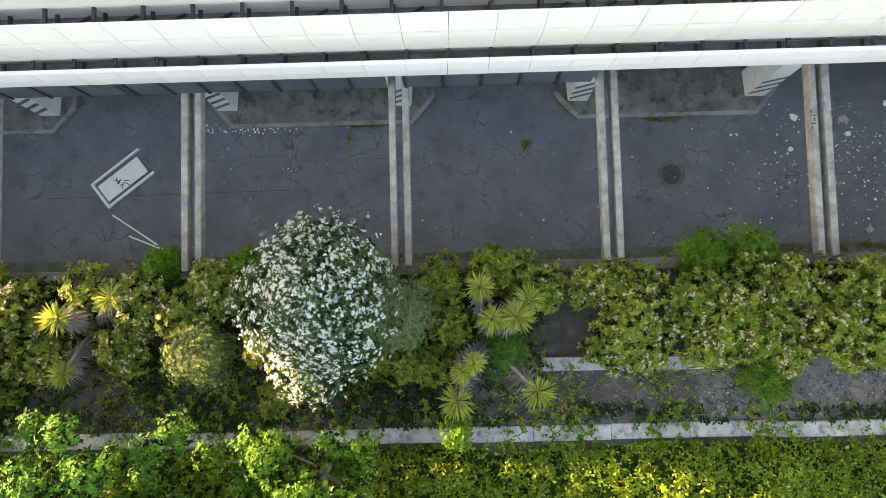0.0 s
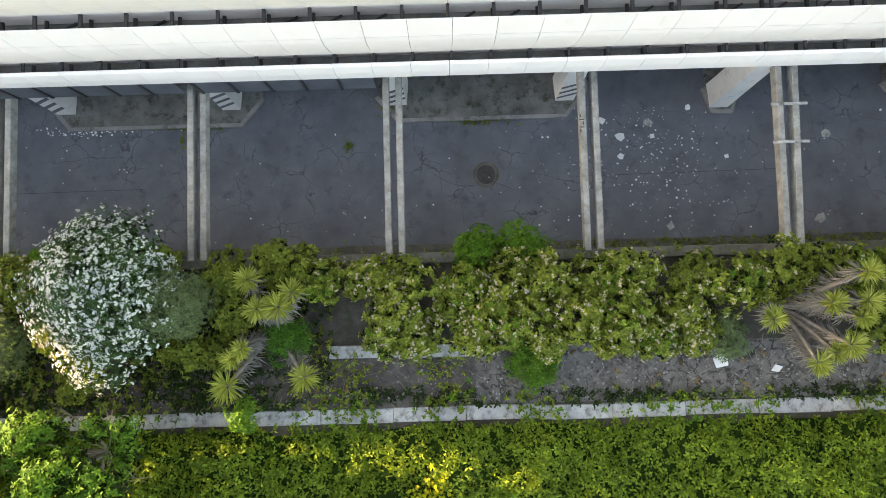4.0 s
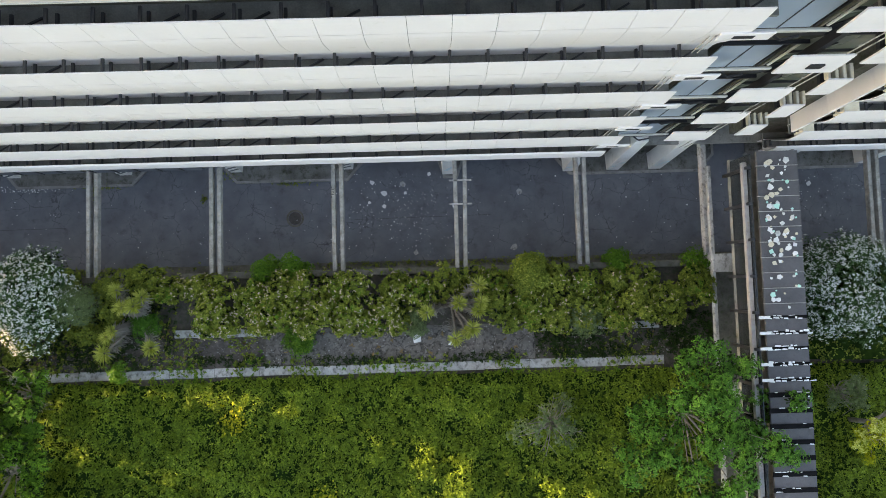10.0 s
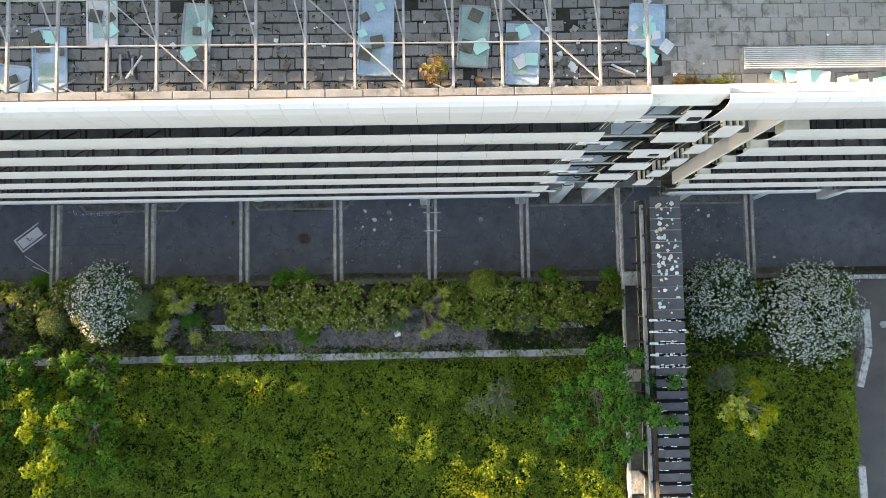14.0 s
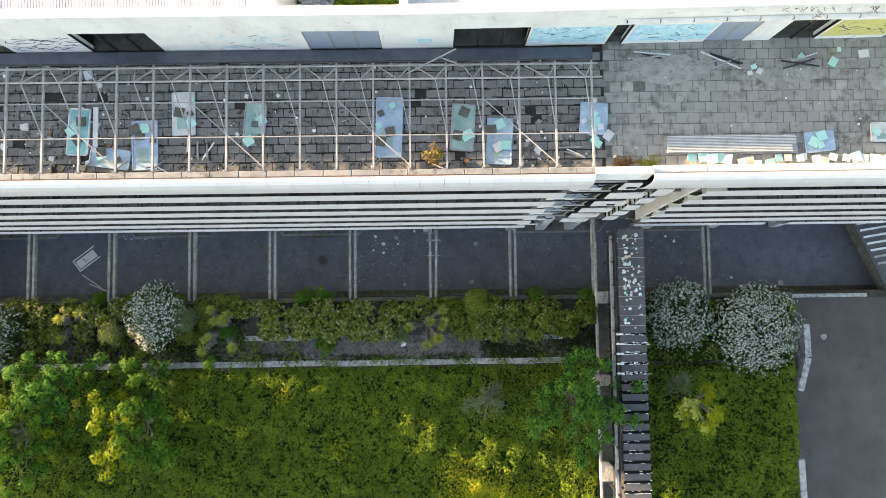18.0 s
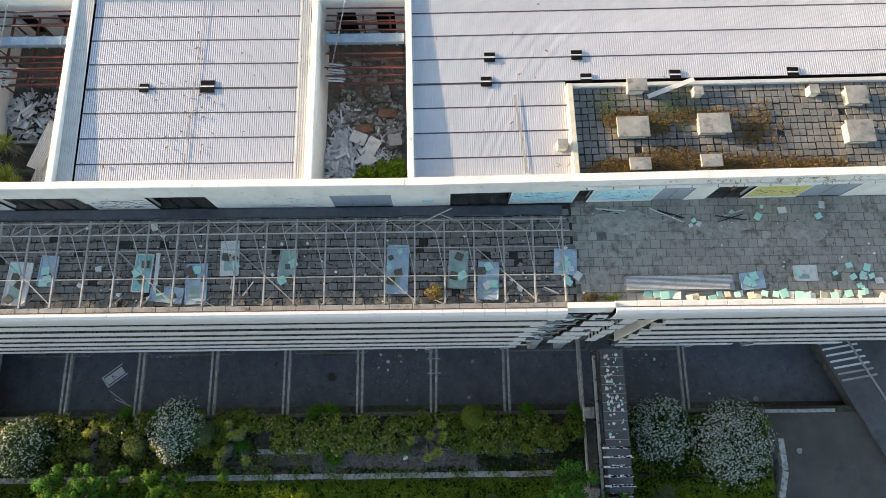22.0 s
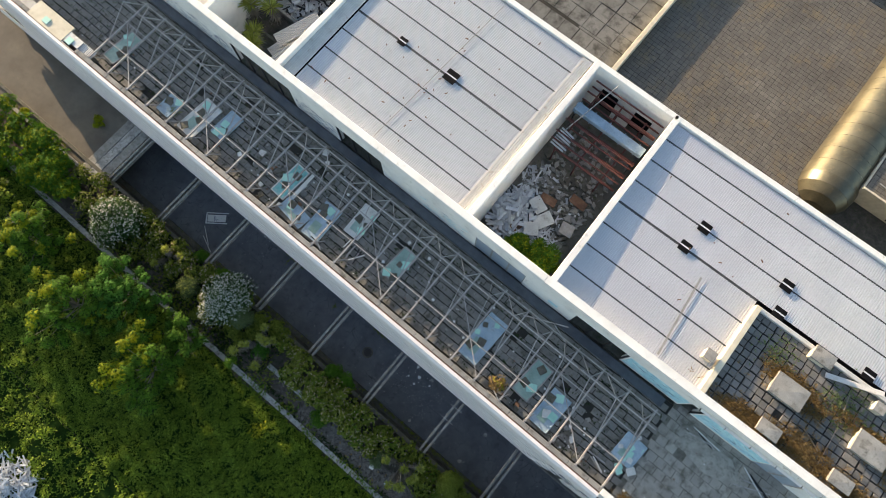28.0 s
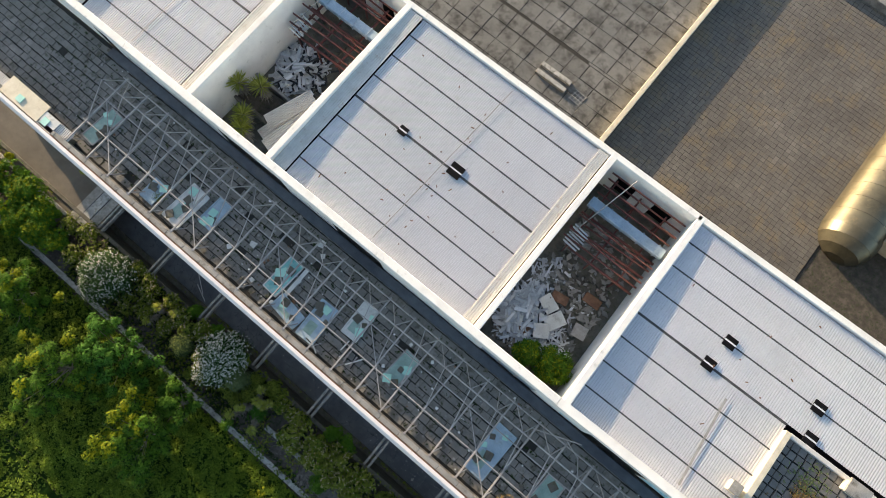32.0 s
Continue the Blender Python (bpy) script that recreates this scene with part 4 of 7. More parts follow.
# ---- roof terrace ----
def joined_tiles(name, parent, spots, w, d, h, mat):
    """Many tiles in one mesh: spots of x, y, z, turn, tilt."""
    s = np.array(spots)
    n = len(s)
    base = np.array([(x, y, z) for z in (0, h) for y in (-d / 2, d / 2) for x in (-w / 2, w / 2)])
    base[4:, :2] *= 0.965
    c, si = np.cos(s[:, 3]), np.sin(s[:, 3])
    x = base[None, :, 0] * c[:, None] - base[None, :, 1] * si[:, None] + s[:, 0:1]
    y = base[None, :, 0] * si[:, None] + base[None, :, 1] * c[:, None] + s[:, 1:2]
    z = base[None, :, 2] + s[:, 2:3] + base[None, :, 0] * s[:, 4:5]
    co = np.stack([x, y, z], 2).reshape(-1, 3)
    quads = np.array([(4, 5, 7, 6), (0, 1, 5, 4), (2, 6, 7, 3), (0, 4, 6, 2), (1, 3, 7, 5)])
    f = (quads[None] + 8 * np.arange(n)[:, None, None]).reshape(-1, 4)
    me = bpy.data.meshes.new(name)
    me.from_pydata(co.tolist(), [], f.tolist())
    me.materials.append(mat)
    ob = part(name, me, mat, parent)
    ob["kind"] = "stuff"
    return ob


def tile_floor(parent, name, rest, x0, x1, y0, y1, z, w, d, h, gap, mat, mats, near=(0, 0), shift=0.5, wob=0.01, drop=0.0, row_gap=None):
    """Tiles in running bond; those within the stretch near are pieces of their own."""
    f = Form()
    f.box(-w / 2, w / 2, -d / 2, d / 2, 0, h)
    f.v = [(a * (0.965 if c > 0 else 1), b * (0.965 if c > 0 else 1), c) for a, b, c in f.v]
    me = f.mesh(name, mat)
    others, count = [], 0
    y, row = y0 + d / 2, 0
    while y < y1:
        x = x0 + w / 2 - (w + gap) * shift * (row % 2)
        while x < x1:
            s = (x + rng.normal(0, wob), y + rng.normal(0, wob), z + rng.normal(0, wob * 0.5), rng.normal(0, wob * 1.5), rng.normal(0, 0.008))
            if x > x0 + w * 0.3 and rng.random() > drop:
                if near[0] < x < near[1] and count < 300:
                    part(name, me, mat, parent, at=Matrix.Translation(s[:3]) @ Matrix.Rotation(s[3], 4, "Z") @ Matrix.Rotation(-s[4], 4, "Y"))
                    count += 1
                else:
                    others.append(s)
            x += w + gap
        y += d + (row_gap or gap)
        row += 1
    if others:
        joined_tiles(rest, parent, others, w, d, h, mats)


tf = thing("floor", "roof terrace paved with uneven grey concrete slabs", "terrace floor", (0, 0, 0), kind="structure")
part("bed", Form().box(WEST, 38.2, 0.95, 7.5, TERRACE - 0.24, TERRACE - 0.03), JOINT, tf)
part("bed", Form().box(38.2, EAST, 0.95, 8.0, TERRACE - 0.24, TERRACE - 0.012), GROUT, tf)
cop = thing("coping", "long pale grey concrete coping along the roof edge", "coping", (0, 0.95, TERRACE), kind="structure")
n = 54
for i in range(n):
    x = WEST + i * (37.9 - WEST) / n
    part("coping_stone", Form().box(x + 0.006, x + (37.9 - WEST) / n - 0.006, -0.28, 0.04, 0.0, 0.92, 0.03), CONCRETE, cop)
part("rust_flashing", Form().box(WEST, 37.4, -0.38, -0.29, 0.80, 0.94), RUST, cop, "thin rusty flashing strip")
for i in range(40):
    x = 40.4 + i * (EAST - 40.4) / 40
    part("coping_stone", Form().box(x + 0.006, x + (EAST - 40.4) / 40 - 0.006, -0.25, 0.12, 0.0, 0.75, 0.03), WALLWHITE, cop)

# rear wall of the terrace with its openings
wl = thing("wall_north", "white rendered wall behind the terrace with openings and graffiti", "wall", (0, 7.55, TERRACE), kind="structure")
HEAD = 2.35
we = thing("wall_north_east", "white rendered wall behind the open terrace with sun blinds and graffiti", "wall", (0, 7.55, TERRACE), kind="structure")
# the stretch west of the halls is unseen, added to shade the terrace
for top, a, b in ((wl, WEST, 27.6), (we, 27.6, 75.0)):
    part("upper_wall", Form().box(a, b, 0.0, 0.38, HEAD, 3.75), WALLWHITE, top)
    part("wall_coping", Form().box(a, b, -0.05, 0.43, 3.75, 4.2, 0.04 if top is wl else 0.0), WALLWHITE, top, "white rounded coping")
west_wall = wl
SPANS = ((WEST, -9.0, "wall"), (-9.0, -7.6, "dark"), (-7.6, 2.0, "scrawl"), (2.0, 7.4, "dark"), (7.4, 11.4, "scrawl"), (11.4, 15.2, "dark"), (15.2, 17.8, "wall"), (17.8, 22.4, "blue"), (22.4, 22.8, "wall"), (22.8, 26.6, "frames"),
         (26.6, 27.6, "wall"), (27.6, 30.3, "white"), (30.3, 34.1, "dark"), (34.1, 38.3, "cyan"), (38.3, 39.2, "dark"), (39.2, 43.5, "cyan"), (43.5, 45.6, "frames"), (45.6, 47.0, "wall"), (47.0, 49.4, "dark"), (49.4, 53.0, "lime"), (53.0, 56.0, "frames"), (56.0, 75.0, "wall"))
for a, b, what in SPANS:
    wl = we if a > 27.5 else west_wall
    if what in ("dark", "frames"):
        k = max(1, round((b - a) / 1.25))
        for i in range(k + 1):
            part("door_frame", Form().box(a + (b - a) * i / k - 0.05, a + (b - a) * i / k + 0.05, 0.02, 0.14, 0, HEAD), FRAME if what == "dark" else GREYSTEEL, wl)
        if what == "frames":
            for i in range(k):
                part("pane", Form().box(a + (b - a) * i / k + 0.06, a + (b - a) * (i + 1) / k - 0.06, 0.05, 0.08, 0.05, HEAD - 0.05), BLUEGLASS, wl)
        part("room_floor", Form().box(a, b, 0.1, 3.4, -0.03, 0.02), DAMP_OR_SHADED, wl)
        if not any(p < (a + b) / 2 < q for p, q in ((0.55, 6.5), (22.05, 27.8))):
            part("room_back", Form().box(a - 0.3, b + 0.3, 3.4, 3.5, 0.0, HEAD), DAMP_OR_SHADED, wl)
    else:
        part("wall_piece", Form().box(a, b, 0.002, 0.36, 0.0, HEAD), WALLWHITE, wl)
        if what in ("blue", "cyan", "lime", "scrawl"):
            m = {"blue": SPRAY, "cyan": SPRAY, "lime": LIME, "scrawl": INK}[what]
            if what in ("cyan", "lime"):
                part("graffiti_ground", Form().box(a + 0.1, b - 0.1, -0.004, 0.0, 0.35, HEAD - 0.1), m, wl, "bright sprayed colour field")
            for i in range(int((b - a) * {"cyan": 5, "lime": 5, "blue": 11, "scrawl": 12}[what])):
                x, z = rng.uniform(a + 0.2, b - 0.5), rng.uniform(0.4, HEAD - 0.45)
                t, L2 = rng.normal(0, 1.1), rng.uniform(0.25, 0.75)
                dx, dz = math.cos(t) * L2, math.sin(t) * L2 * 0.6
                part("graffiti_stroke", Form().add([(x, -0.009, z), (x + dx, -0.009, z + dz), (x + dx, -0.009, z + dz + 0.055), (x, -0.009, z + 0.055)], [(0, 1, 2, 3)]), INK if what in ("scrawl", "lime") or (what == "cyan" and i % 2) or i % 5 == 0 else FLAKE if what == "cyan" else m, wl)
        if what == "white":
            part("graffiti_stroke", Form().box(a + 0.9, a + 1.6, -0.008, -0.002, 0.8, 1.25), SPRAY, wl)
part("canopy_strip", Form().box(-8.5, 37.6, -0.66, -0.06, 0.02, 0.2, 0.02), BLUESTEEL, west_wall, "dark grey felt strip along the wall foot")
for i in range(22):
    x = 38.6 + 1.6 * i
    part("sun_blind", Form().box(x, x + 1.54, -0.20, -0.052, 3.02, 3.08, 0.01), WALLWHITE, we, "thin white louvre")
    part("blind_bracket", Form().box(x - 0.03, x + 0.0, -0.2, -0.052, 2.9, 3.02), FRAME, we)

# ---- steel frame over the terrace ----
pg = thing("pergola_frame", "bare weathered steel truss frame over the terrace paving", "pergola", (0, 0, TERRACE))
RX = [37.35 - 1.865 * k for k in range(24)]
ZR, ZT = 0.85, 1.75
for k, x in enumerate(RX):
    r = part("rafter", Form().bar((x, 0.8, ZR), (x, 6.5, ZR), 0.09, 0.12), GREYSTEEL, pg)
    part("post", Form().bar((x, 0.95, -0.02), (x, 0.95, ZR), 0.07, 0.07), GREYSTEEL, pg)
    part("brace", Form().bar((x - 0.1, 1.0, 0.95), (x + 0.28, 1.75, 0.15), 0.05, 0.05), GREYSTEEL, pg)
    part("strut", Form().bar((x, 6.3, ZR), (x - 0.55, 5.35, ZT), 0.05, 0.05), GREYSTEEL, pg)
    part("web", Form().bar((x - 0.55, 5.35, ZT), (x, 2.85, ZR), 0.045, 0.045), GREYSTEEL, pg)
    if k < 23:
        part("web", Form().bar((x - 0.55, 5.35, ZT), (x - 1.865 + (0.3 if k % 3 else 0.9), 6.3, ZR), 0.045, 0.045), GREYSTEEL, pg)
        if k % 4 == 1:
            part("wind_brace", Form().bar((x, 1.2, ZR), (x - 2 * 1.865, 4.6, ZR + 0.05), 0.05, 0.05), GREYSTEEL, pg)
for y, z, r in ((5.35, ZT, 0.05), (2.75, ZR + 0.02, 0.035), (4.55, ZR + 0.02, 0.035), (6.35, ZR + 0.05, 0.05)):
    part("purlin", Form().tube((RX[-1] - 0.3, y, z), (RX[0] + 0.3, y, z), r), GREYSTEEL, pg)
part("loose_bar", Form().bar((27.9, 5.9, ZR + 0.1), (30.4, 6.9, 1.6), 0.06, 0.06).bar((29.6, 6.6, 1.3), (30.8, 6.2, 1.1), 0.05, 0.1), GREYSTEEL, pg)

# ---- roof halls and courts ----
HALLS = ((-10.4, 0.55, "w"), (6.5, 22.05, "m"), (27.8, 75.0, "e"))
BACK = 20.75
PITCH = 0.135


def corrugated(x0, x1, depth, amp=0.06):
    """A sheet with real waves across x, its near edge lower than its far edge."""
    n = int((x1 - x0) / PITCH)
    v, f = [], []
    prof = ((0.0, 0.0), (0.28, 0.0), (0.34, amp), (0.94, amp))
    pts = [((i + a) * PITCH, z) for i in range(n) for a, z in prof] + [(n * PITCH, 0.0)]
    for y, dz in ((0.0, 0.0), (depth, 0.03)):
        v += [(x0 + x, y, z + dz) for x, z in pts]
    m = len(pts)
    f = [(i, i + 1, m + i + 1, m + i) for i in range(m - 1)]
    fo = Form()
    fo.add(v, f)
    return fo


for x0, x1, which in HALLS:
    h = thing("roof_hall", "low rooftop hall with white parapets and a pale corrugated roof", "rooftop hall", (x0, 7.95, TERRACE), group="rooftop halls", kind="structure")
    W = x1 - x0
    D = BACK - 7.95
    part("side_wall", Form().box(0, 0.32, 0, D, -0.2, 3.75), WALLWHITE, h)
    part("side_wall", Form().box(W - 0.32, W, 0, D, -0.2, 3.75), WALLWHITE, h)
    part("rear_wall", Form().box(0.32, W - 0.32, D - 0.3, D, -0.2, 3.75), WALLWHITE, h)
    part("parapet_cap", Form().box(-0.04, 0.36, 0, D, 3.75, 4.15, 0.03), WALLWHITE, h)
    part("parapet_cap", Form().box(W - 0.36, W + 0.04, 0, D, 3.75, 4.15, 0.03), WALLWHITE, h)
    part("parapet_cap", Form().box(-0.04, W + 0.04, D - 0.32, D + 0.05, 3.76, 4.14, 0.03), WALLWHITE, h)
    # black slab: the shade under the roof, seen through the sheet gaps
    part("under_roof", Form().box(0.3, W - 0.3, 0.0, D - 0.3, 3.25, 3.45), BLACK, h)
    g0, g1 = (0.35, 0.35) if which == "e" else (1.35, 1.1)
    if which != "e":
        part("gutter", corrugated(0.36, g0, D - 0.4, 0.03), GUTTER, h, at=pose(0, 0.02, 3.74, math.degrees(math.atan(0.28 / D))))
        part("gutter", corrugated(W - g1, W - 0.36, D - 0.4, 0.03), GUTTER, h, "rust tinged gutter sheet", at=pose(0, 0.02, 3.76, math.degrees(math.atan(0.28 / D))))
    cutx = 37.6 - x0
    first, step = (1.42, 1.635) if which == "e" else (1.29, 1.643)
    starts = [0.06] + [first + step * i for i in range(7)] + [D - 0.34]
    forms = {}
    for i in range(8):
        lo = which == "e" and starts[i + 1] < 6.4
        z = 3.625 + 0.035 * i
        depth = starts[i + 1] - starts[i]
        key = (lo, round(depth, 2))
        if key not in forms:
            forms[key] = corrugated(g0, cutx if lo else W - g1, depth - 0.055).mesh("roof_sheet", SHEET)
        part("roof_sheet", forms[key], SHEET, h, at=(0, starts[i], z))
        if i < 7:
            wide = 0.07 if i == 3 else 0.015
            part("lap_strip", Form().box(g0, cutx if lo else W - g1, starts[i + 1] - 0.055 - wide, starts[i + 1] + 0.008, z + 0.02, z + 0.098), LAP, h)
    if which != "e":
        part("repair_seam", Form().bar((W * 0.50, 0.3, 3.75), (W * 0.54, D - 0.7, 4.03), 0.05, 0.012), GREYSTEEL, h)
    else:
        part("repair_seam", Form().bar((7.1, 0.3, 3.75), (6.6, 5.4, 3.88), 0.13, 0.012), GREYSTEEL, h)

for x, y, s in ((15.4, 14.2, 0.42), (11.5, 14.15, 0.28), (32.85, 16.0, 0.34), (32.6, 14.35, 0.34), (38.3, 16.1, 0.34), (38.8, 14.5, 0.34), (44.35, 14.7, 0.34), (51.7, 14.8, 0.34), (-9.0, 14.2, 0.3)):
    v = thing("roof_vent", "small square black roof opening with a bright metal strip", "roof vent", (x, y, 31.01 + 0.0225 * (y - 7.95)), group="roof vents")
    # flat black plate for the shade in the opening
    part("opening", Form().box(-s, s, -s * 0.95, s * 0.95, -0.05, 0.012), BLACK, v)
    part("strip", Form().box(-s * 1.02, s * 1.02, -0.045, 0.045, 0.012, 0.02), SHEET, v)
lt = Form()
for i in range(46):
    x, y = rng.choice((rng.uniform(8, 20.5), rng.uniform(29, 37))), rng.uniform(8.5, 19.8)
    if rng.random() < 0.4:
        x, y = 14.2 + rng.normal(0, 0.7), 12.6 + rng.normal(0, 2.2)
    a = rng.uniform(0, 3.1)
    L2 = rng.uniform(0.04, 0.22)
    lt.bar((x, y, 31.02 + 0.0225 * (y - 7.95)), (x + math.cos(a) * L2, y + math.sin(a) * L2, 31.04 + 0.0225 * (y - 7.95)), 0.05, 0.05)
solid("roof_litter", lt, RUST, "small scraps of litter on the corrugated roofs", "litter", kind="stuff")


def stick_pile(name, cx, cy, z, rx, ry, n, mat, label, category, height=0.7, length=(0.5, 1.4), w=0.09):
    """A heap of loose profiles lying over one another."""
    f = Form()
    for i in range(n):
        a, r = rng.uniform(0, 6.3), math.sqrt(rng.random())
        x, y = cx + rx * r * math.cos(a), cy + ry * r * math.sin(a)
        zz = z + 0.05 + (1 - r) * height * rng.uniform(0.3, 1.0)
        t, L2, e = rng.uniform(0, 6.3), rng.uniform(*length), rng.normal(0, 0.2)
        d = Vector((math.cos(t), math.sin(t), e)) * L2 / 2
        f.bar(Vector((x, y, zz)) - d, Vector((x, y, zz)) + d, w * rng.uniform(0.5, 1.6), 0.05)
    return solid(name, f, mat, label, category, kind="stuff")


for x0, x1 in ((0.55, 6.5), (22.05, 27.8)):
    c = thing("court_floor", "dirty floor of an open court between the halls", "court floor", (x0, 7.95, TERRACE), kind="structure")
    part("slab", Form().box(0, x1 - x0, 0, BACK - 7.95, -0.2, 0.0), DAMP_OR_SHADED, c)
    part("rear_wall", Form().box(0, x1 - x0, BACK - 7.95 - 0.3, BACK - 7.95, 2.3, 3.75), WALLWHITE, c)
    for a, b in ((0.0, 0.8), (2.1, 3.4), (4.7, x1 - x0)):
        part("rear_pier", Form().box(a, b, BACK - 7.95 - 0.3, BACK - 7.95, 0.0, 2.3), WALLWHITE, c)
    part("rear_cap", Form().box(0, x1 - x0, BACK - 7.95 - 0.32, BACK - 7.95 + 0.05, 3.75, 4.15, 0.03), WALLWHITE, c)
    # black sheet in place of shaded rooms behind the openings
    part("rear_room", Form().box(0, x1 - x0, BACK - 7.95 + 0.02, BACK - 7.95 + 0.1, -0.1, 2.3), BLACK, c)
    rp = thing("pipe_rack", "rack of rusty red pipes across the open court", "pipe rack", (x0, 0, TERRACE), group="pipe racks")
    for i in range(15):
        y = 15.3 + 0.34 * i + rng.normal(0, 0.06)
        if 17.4 < y < 18.6:
            continue
        z = 2.3 + 0.35 * (i % 3) + (0.3 if y > 18 else 0)
        part("pipe", Form().tube((0.33 if i % 4 else 1.0, y, z), (x1 - x0 - 0.33, y + rng.normal(0, 0.05), z), 0.055 if i % 3 else 0.085, n=7), RED, rp, smooth=True)
    for x in (0.9, 2.6, 4.4):
        part("support", Form().bar((x, 15.2, 2.2), (x, 20.3, 2.2), 0.1, 0.12).bar((x, 15.4, 0), (x, 15.4, 2.2), 0.09, 0.09).bar((x, 19.9, 0), (x, 19.9, 2.2), 0.09, 0.09), RED, rp)
    du = thing("air_duct", "long blue grey sheet metal duct across the court", "air duct", (x0, 17.95, TERRACE + 2.9), group="air ducts")
    part("duct", Form().box(0.33, x1 - x0 - 0.33, -0.32, 0.3, -0.05, 0.35, 0.05), DUCT, du)
    for i in range(5):
        part("flange", Form().box(0.5 + i * 1.1, 0.57 + i * 1.1, -0.36, 0.34, -0.08, 0.39), DUCT, du)
    for x in (0.5, x1 - x0 - 0.5):
        part("hanger", Form().bar((x, -0.2, -2.9), (x, -0.2, 0), 0.06, 0.06), FRAME, du)
    pl = Form().tube((x0 + 0.6, 15.6, TERRACE + 2.6), (x0 + 1.7, 20.2, TERRACE + 4.0), 0.035)
    solid("leaning_pole", pl, PALE, "thin pale pole leaning across the court", "pole")
    for i in range(7):
        y = 15.3 + 0.19 * i
        solid("steel_tube", Form().tube((x0 + 0.5, y, TERRACE + 2.52 + 0.02 * i), (x0 + 1.5 + 0.1 * (i % 2), y - 0.1, TERRACE + 2.55), 0.06), ALU, "short bright steel tube lying on the red pipes", "tube", group="steel tubes")

stick_pile("scrap_heap", 2.3, 14.1, TERRACE, 1.65, 1.75, 260, ALU, "tall heap of scrap aluminium window profiles", "scrap heap", 1.5, (0.6, 1.3), 0.15)
stick_pile("dark_scrap", 2.4, 14.2, TERRACE, 1.6, 1.8, 90, FRAME, "dark bars mixed into the scrap heap", "scrap heap", 1.5, (0.6, 1.6), 0.10)
stick_pile("dark_scrap", 24.2, 10.8, TERRACE, 1.9, 1.8, 110, FRAME, "dark bars mixed into the scrap heap", "scrap heap", 0.6, (0.5, 1.3), 0.09)
stick_pile("scrap_heap", 23.2, 10.9, TERRACE, 0.95, 1.9, 420, ALU, "heap of scrap aluminium profiles and broken laths", "scrap heap", 0.7, (0.4, 1.2), 0.09)
stick_pile("scrap_heap", 25.3, 10.3, TERRACE, 1.7, 1.3, 300, ALU, "heap of scrap aluminium profiles and broken laths", "scrap heap", 0.5, (0.3, 0.9), 0.08)
stick_pile("scrap_heap", 24.9, 13.2, TERRACE, 2.2, 1.6, 36, ALU, "loose scattered aluminium profiles on the court floor", "scrap heap", 0.1, (0.4, 0.9), 0.1)
stick_pile("scrap_heap", 23.5, 10.6, TERRACE + 0.2, 1.2, 1.6, 120, ALU, "heap of scrap aluminium profiles and broken laths", "scrap heap", 0.9, (0.7, 1.5), 0.14)
stick_pile("scrap_heap", 23.0, 13.6, TERRACE, 0.7, 1.5, 40, ALU, "loose scattered aluminium profiles on the court floor", "scrap heap", 0.25, (0.6, 1.2), 0.12)
stick_pile("timber_heap", 24.2, 9.0, TERRACE, 1.6, 0.7, 40, TWIG, "heap of broken planks and laths", "timber heap", 0.4, (0.6, 1.4), 0.14)
for x, y, w, d, t, m in ((24.3, 12.2, 1.1, 0.8, -0.4, WHITESHEET), (25.2, 11.6, 0.9, 1.2, -0.5, WHITESHEET), (24.2, 11.2, 0.9, 0.7, -0.2, WHITESHEET), (24.9, 10.6, 0.9, 0.9, 0.6, WHITESHEET), (23.2, 10.3, 1.0, 0.9, 0.3, WHITESHEET), (26.7, 12.0, 0.9, 0.8, 0.2, GREYSTEEL), (24.6, 12.9, 1.1, 0.6, 0.2, RUST), (23.9, 10.2, 0.9, 0.7, -0.2, RUST), (26.2, 14.0, 1.2, 0.6, 0.1, RUST)):
    solid("loose_board", Form().box(-w / 2, w / 2, -d / 2, d / 2, 0, 0.05, 0.01), m, "loose rusty metal sheet on the debris" if m is RUST else "loose dirty white board lying on the debris", "board", group="loose boards",
          at=pose(x, y, TERRACE + 0.35 + rng.uniform(0, 0.35), rng.normal(0, 7), rng.normal(0, 7), math.degrees(t)))
for cx, cy, rx, ry, k in ((24.9, 11.5, 2.4, 2.6, 260), (25.0, 15.6, 2.3, 2.8, 220), (24.9, 13.4, 2.3, 2.2, 161), (3.4, 15.6, 2.4, 3.0, 150), (3.0, 11.5, 2.2, 2.0, 90)):
    f = Form()
    for i in range(k):
        x, y, a, q = cx + rng.uniform(-rx, rx), cy + rng.uniform(-ry, ry), rng.uniform(0, 6.3), rng.uniform(0.06, 0.3)
        c, t = math.cos(a) * q, math.sin(a) * q
        f.plate([(x + c, y + t), (x - 0.6 * t, y + 0.6 * c), (x - c, y - t), (x + 0.5 * t, y - 0.5 * c)], TERRACE, TERRACE + rng.uniform(0.04, 0.22))
    solid("court_rubble", f, (CONCRETE, DAMP_OR_SHADED, DAMP_OR_SHADED, CONCRETE)[k % 4], "broken boards and rubble over the court floor", "rubble", kind="stuff")
pb = thing("planter_box", "rough concrete planter box in the court", "planter box", (2.2, 10.0, TERRACE))
part("side", Form().box(-1.6, 1.2, -0.1, 0.1, 0, 0.9, 0.02), DAMP_OR_SHADED, pb)
part("side", Form().box(-1.6, 2.2, 1.9, 2.1, 0, 0.9, 0.02), CONCRETE, pb)
part("soil", Form().box(-1.6, 1.2, 0.1, 1.7, 0, 0.6), SOIL, pb)
cs = thing("corrugated_sheets", "leaning stack of dirty pale corrugated sheets in the court", "corrugated sheets", (4.0, 9.0, TERRACE))
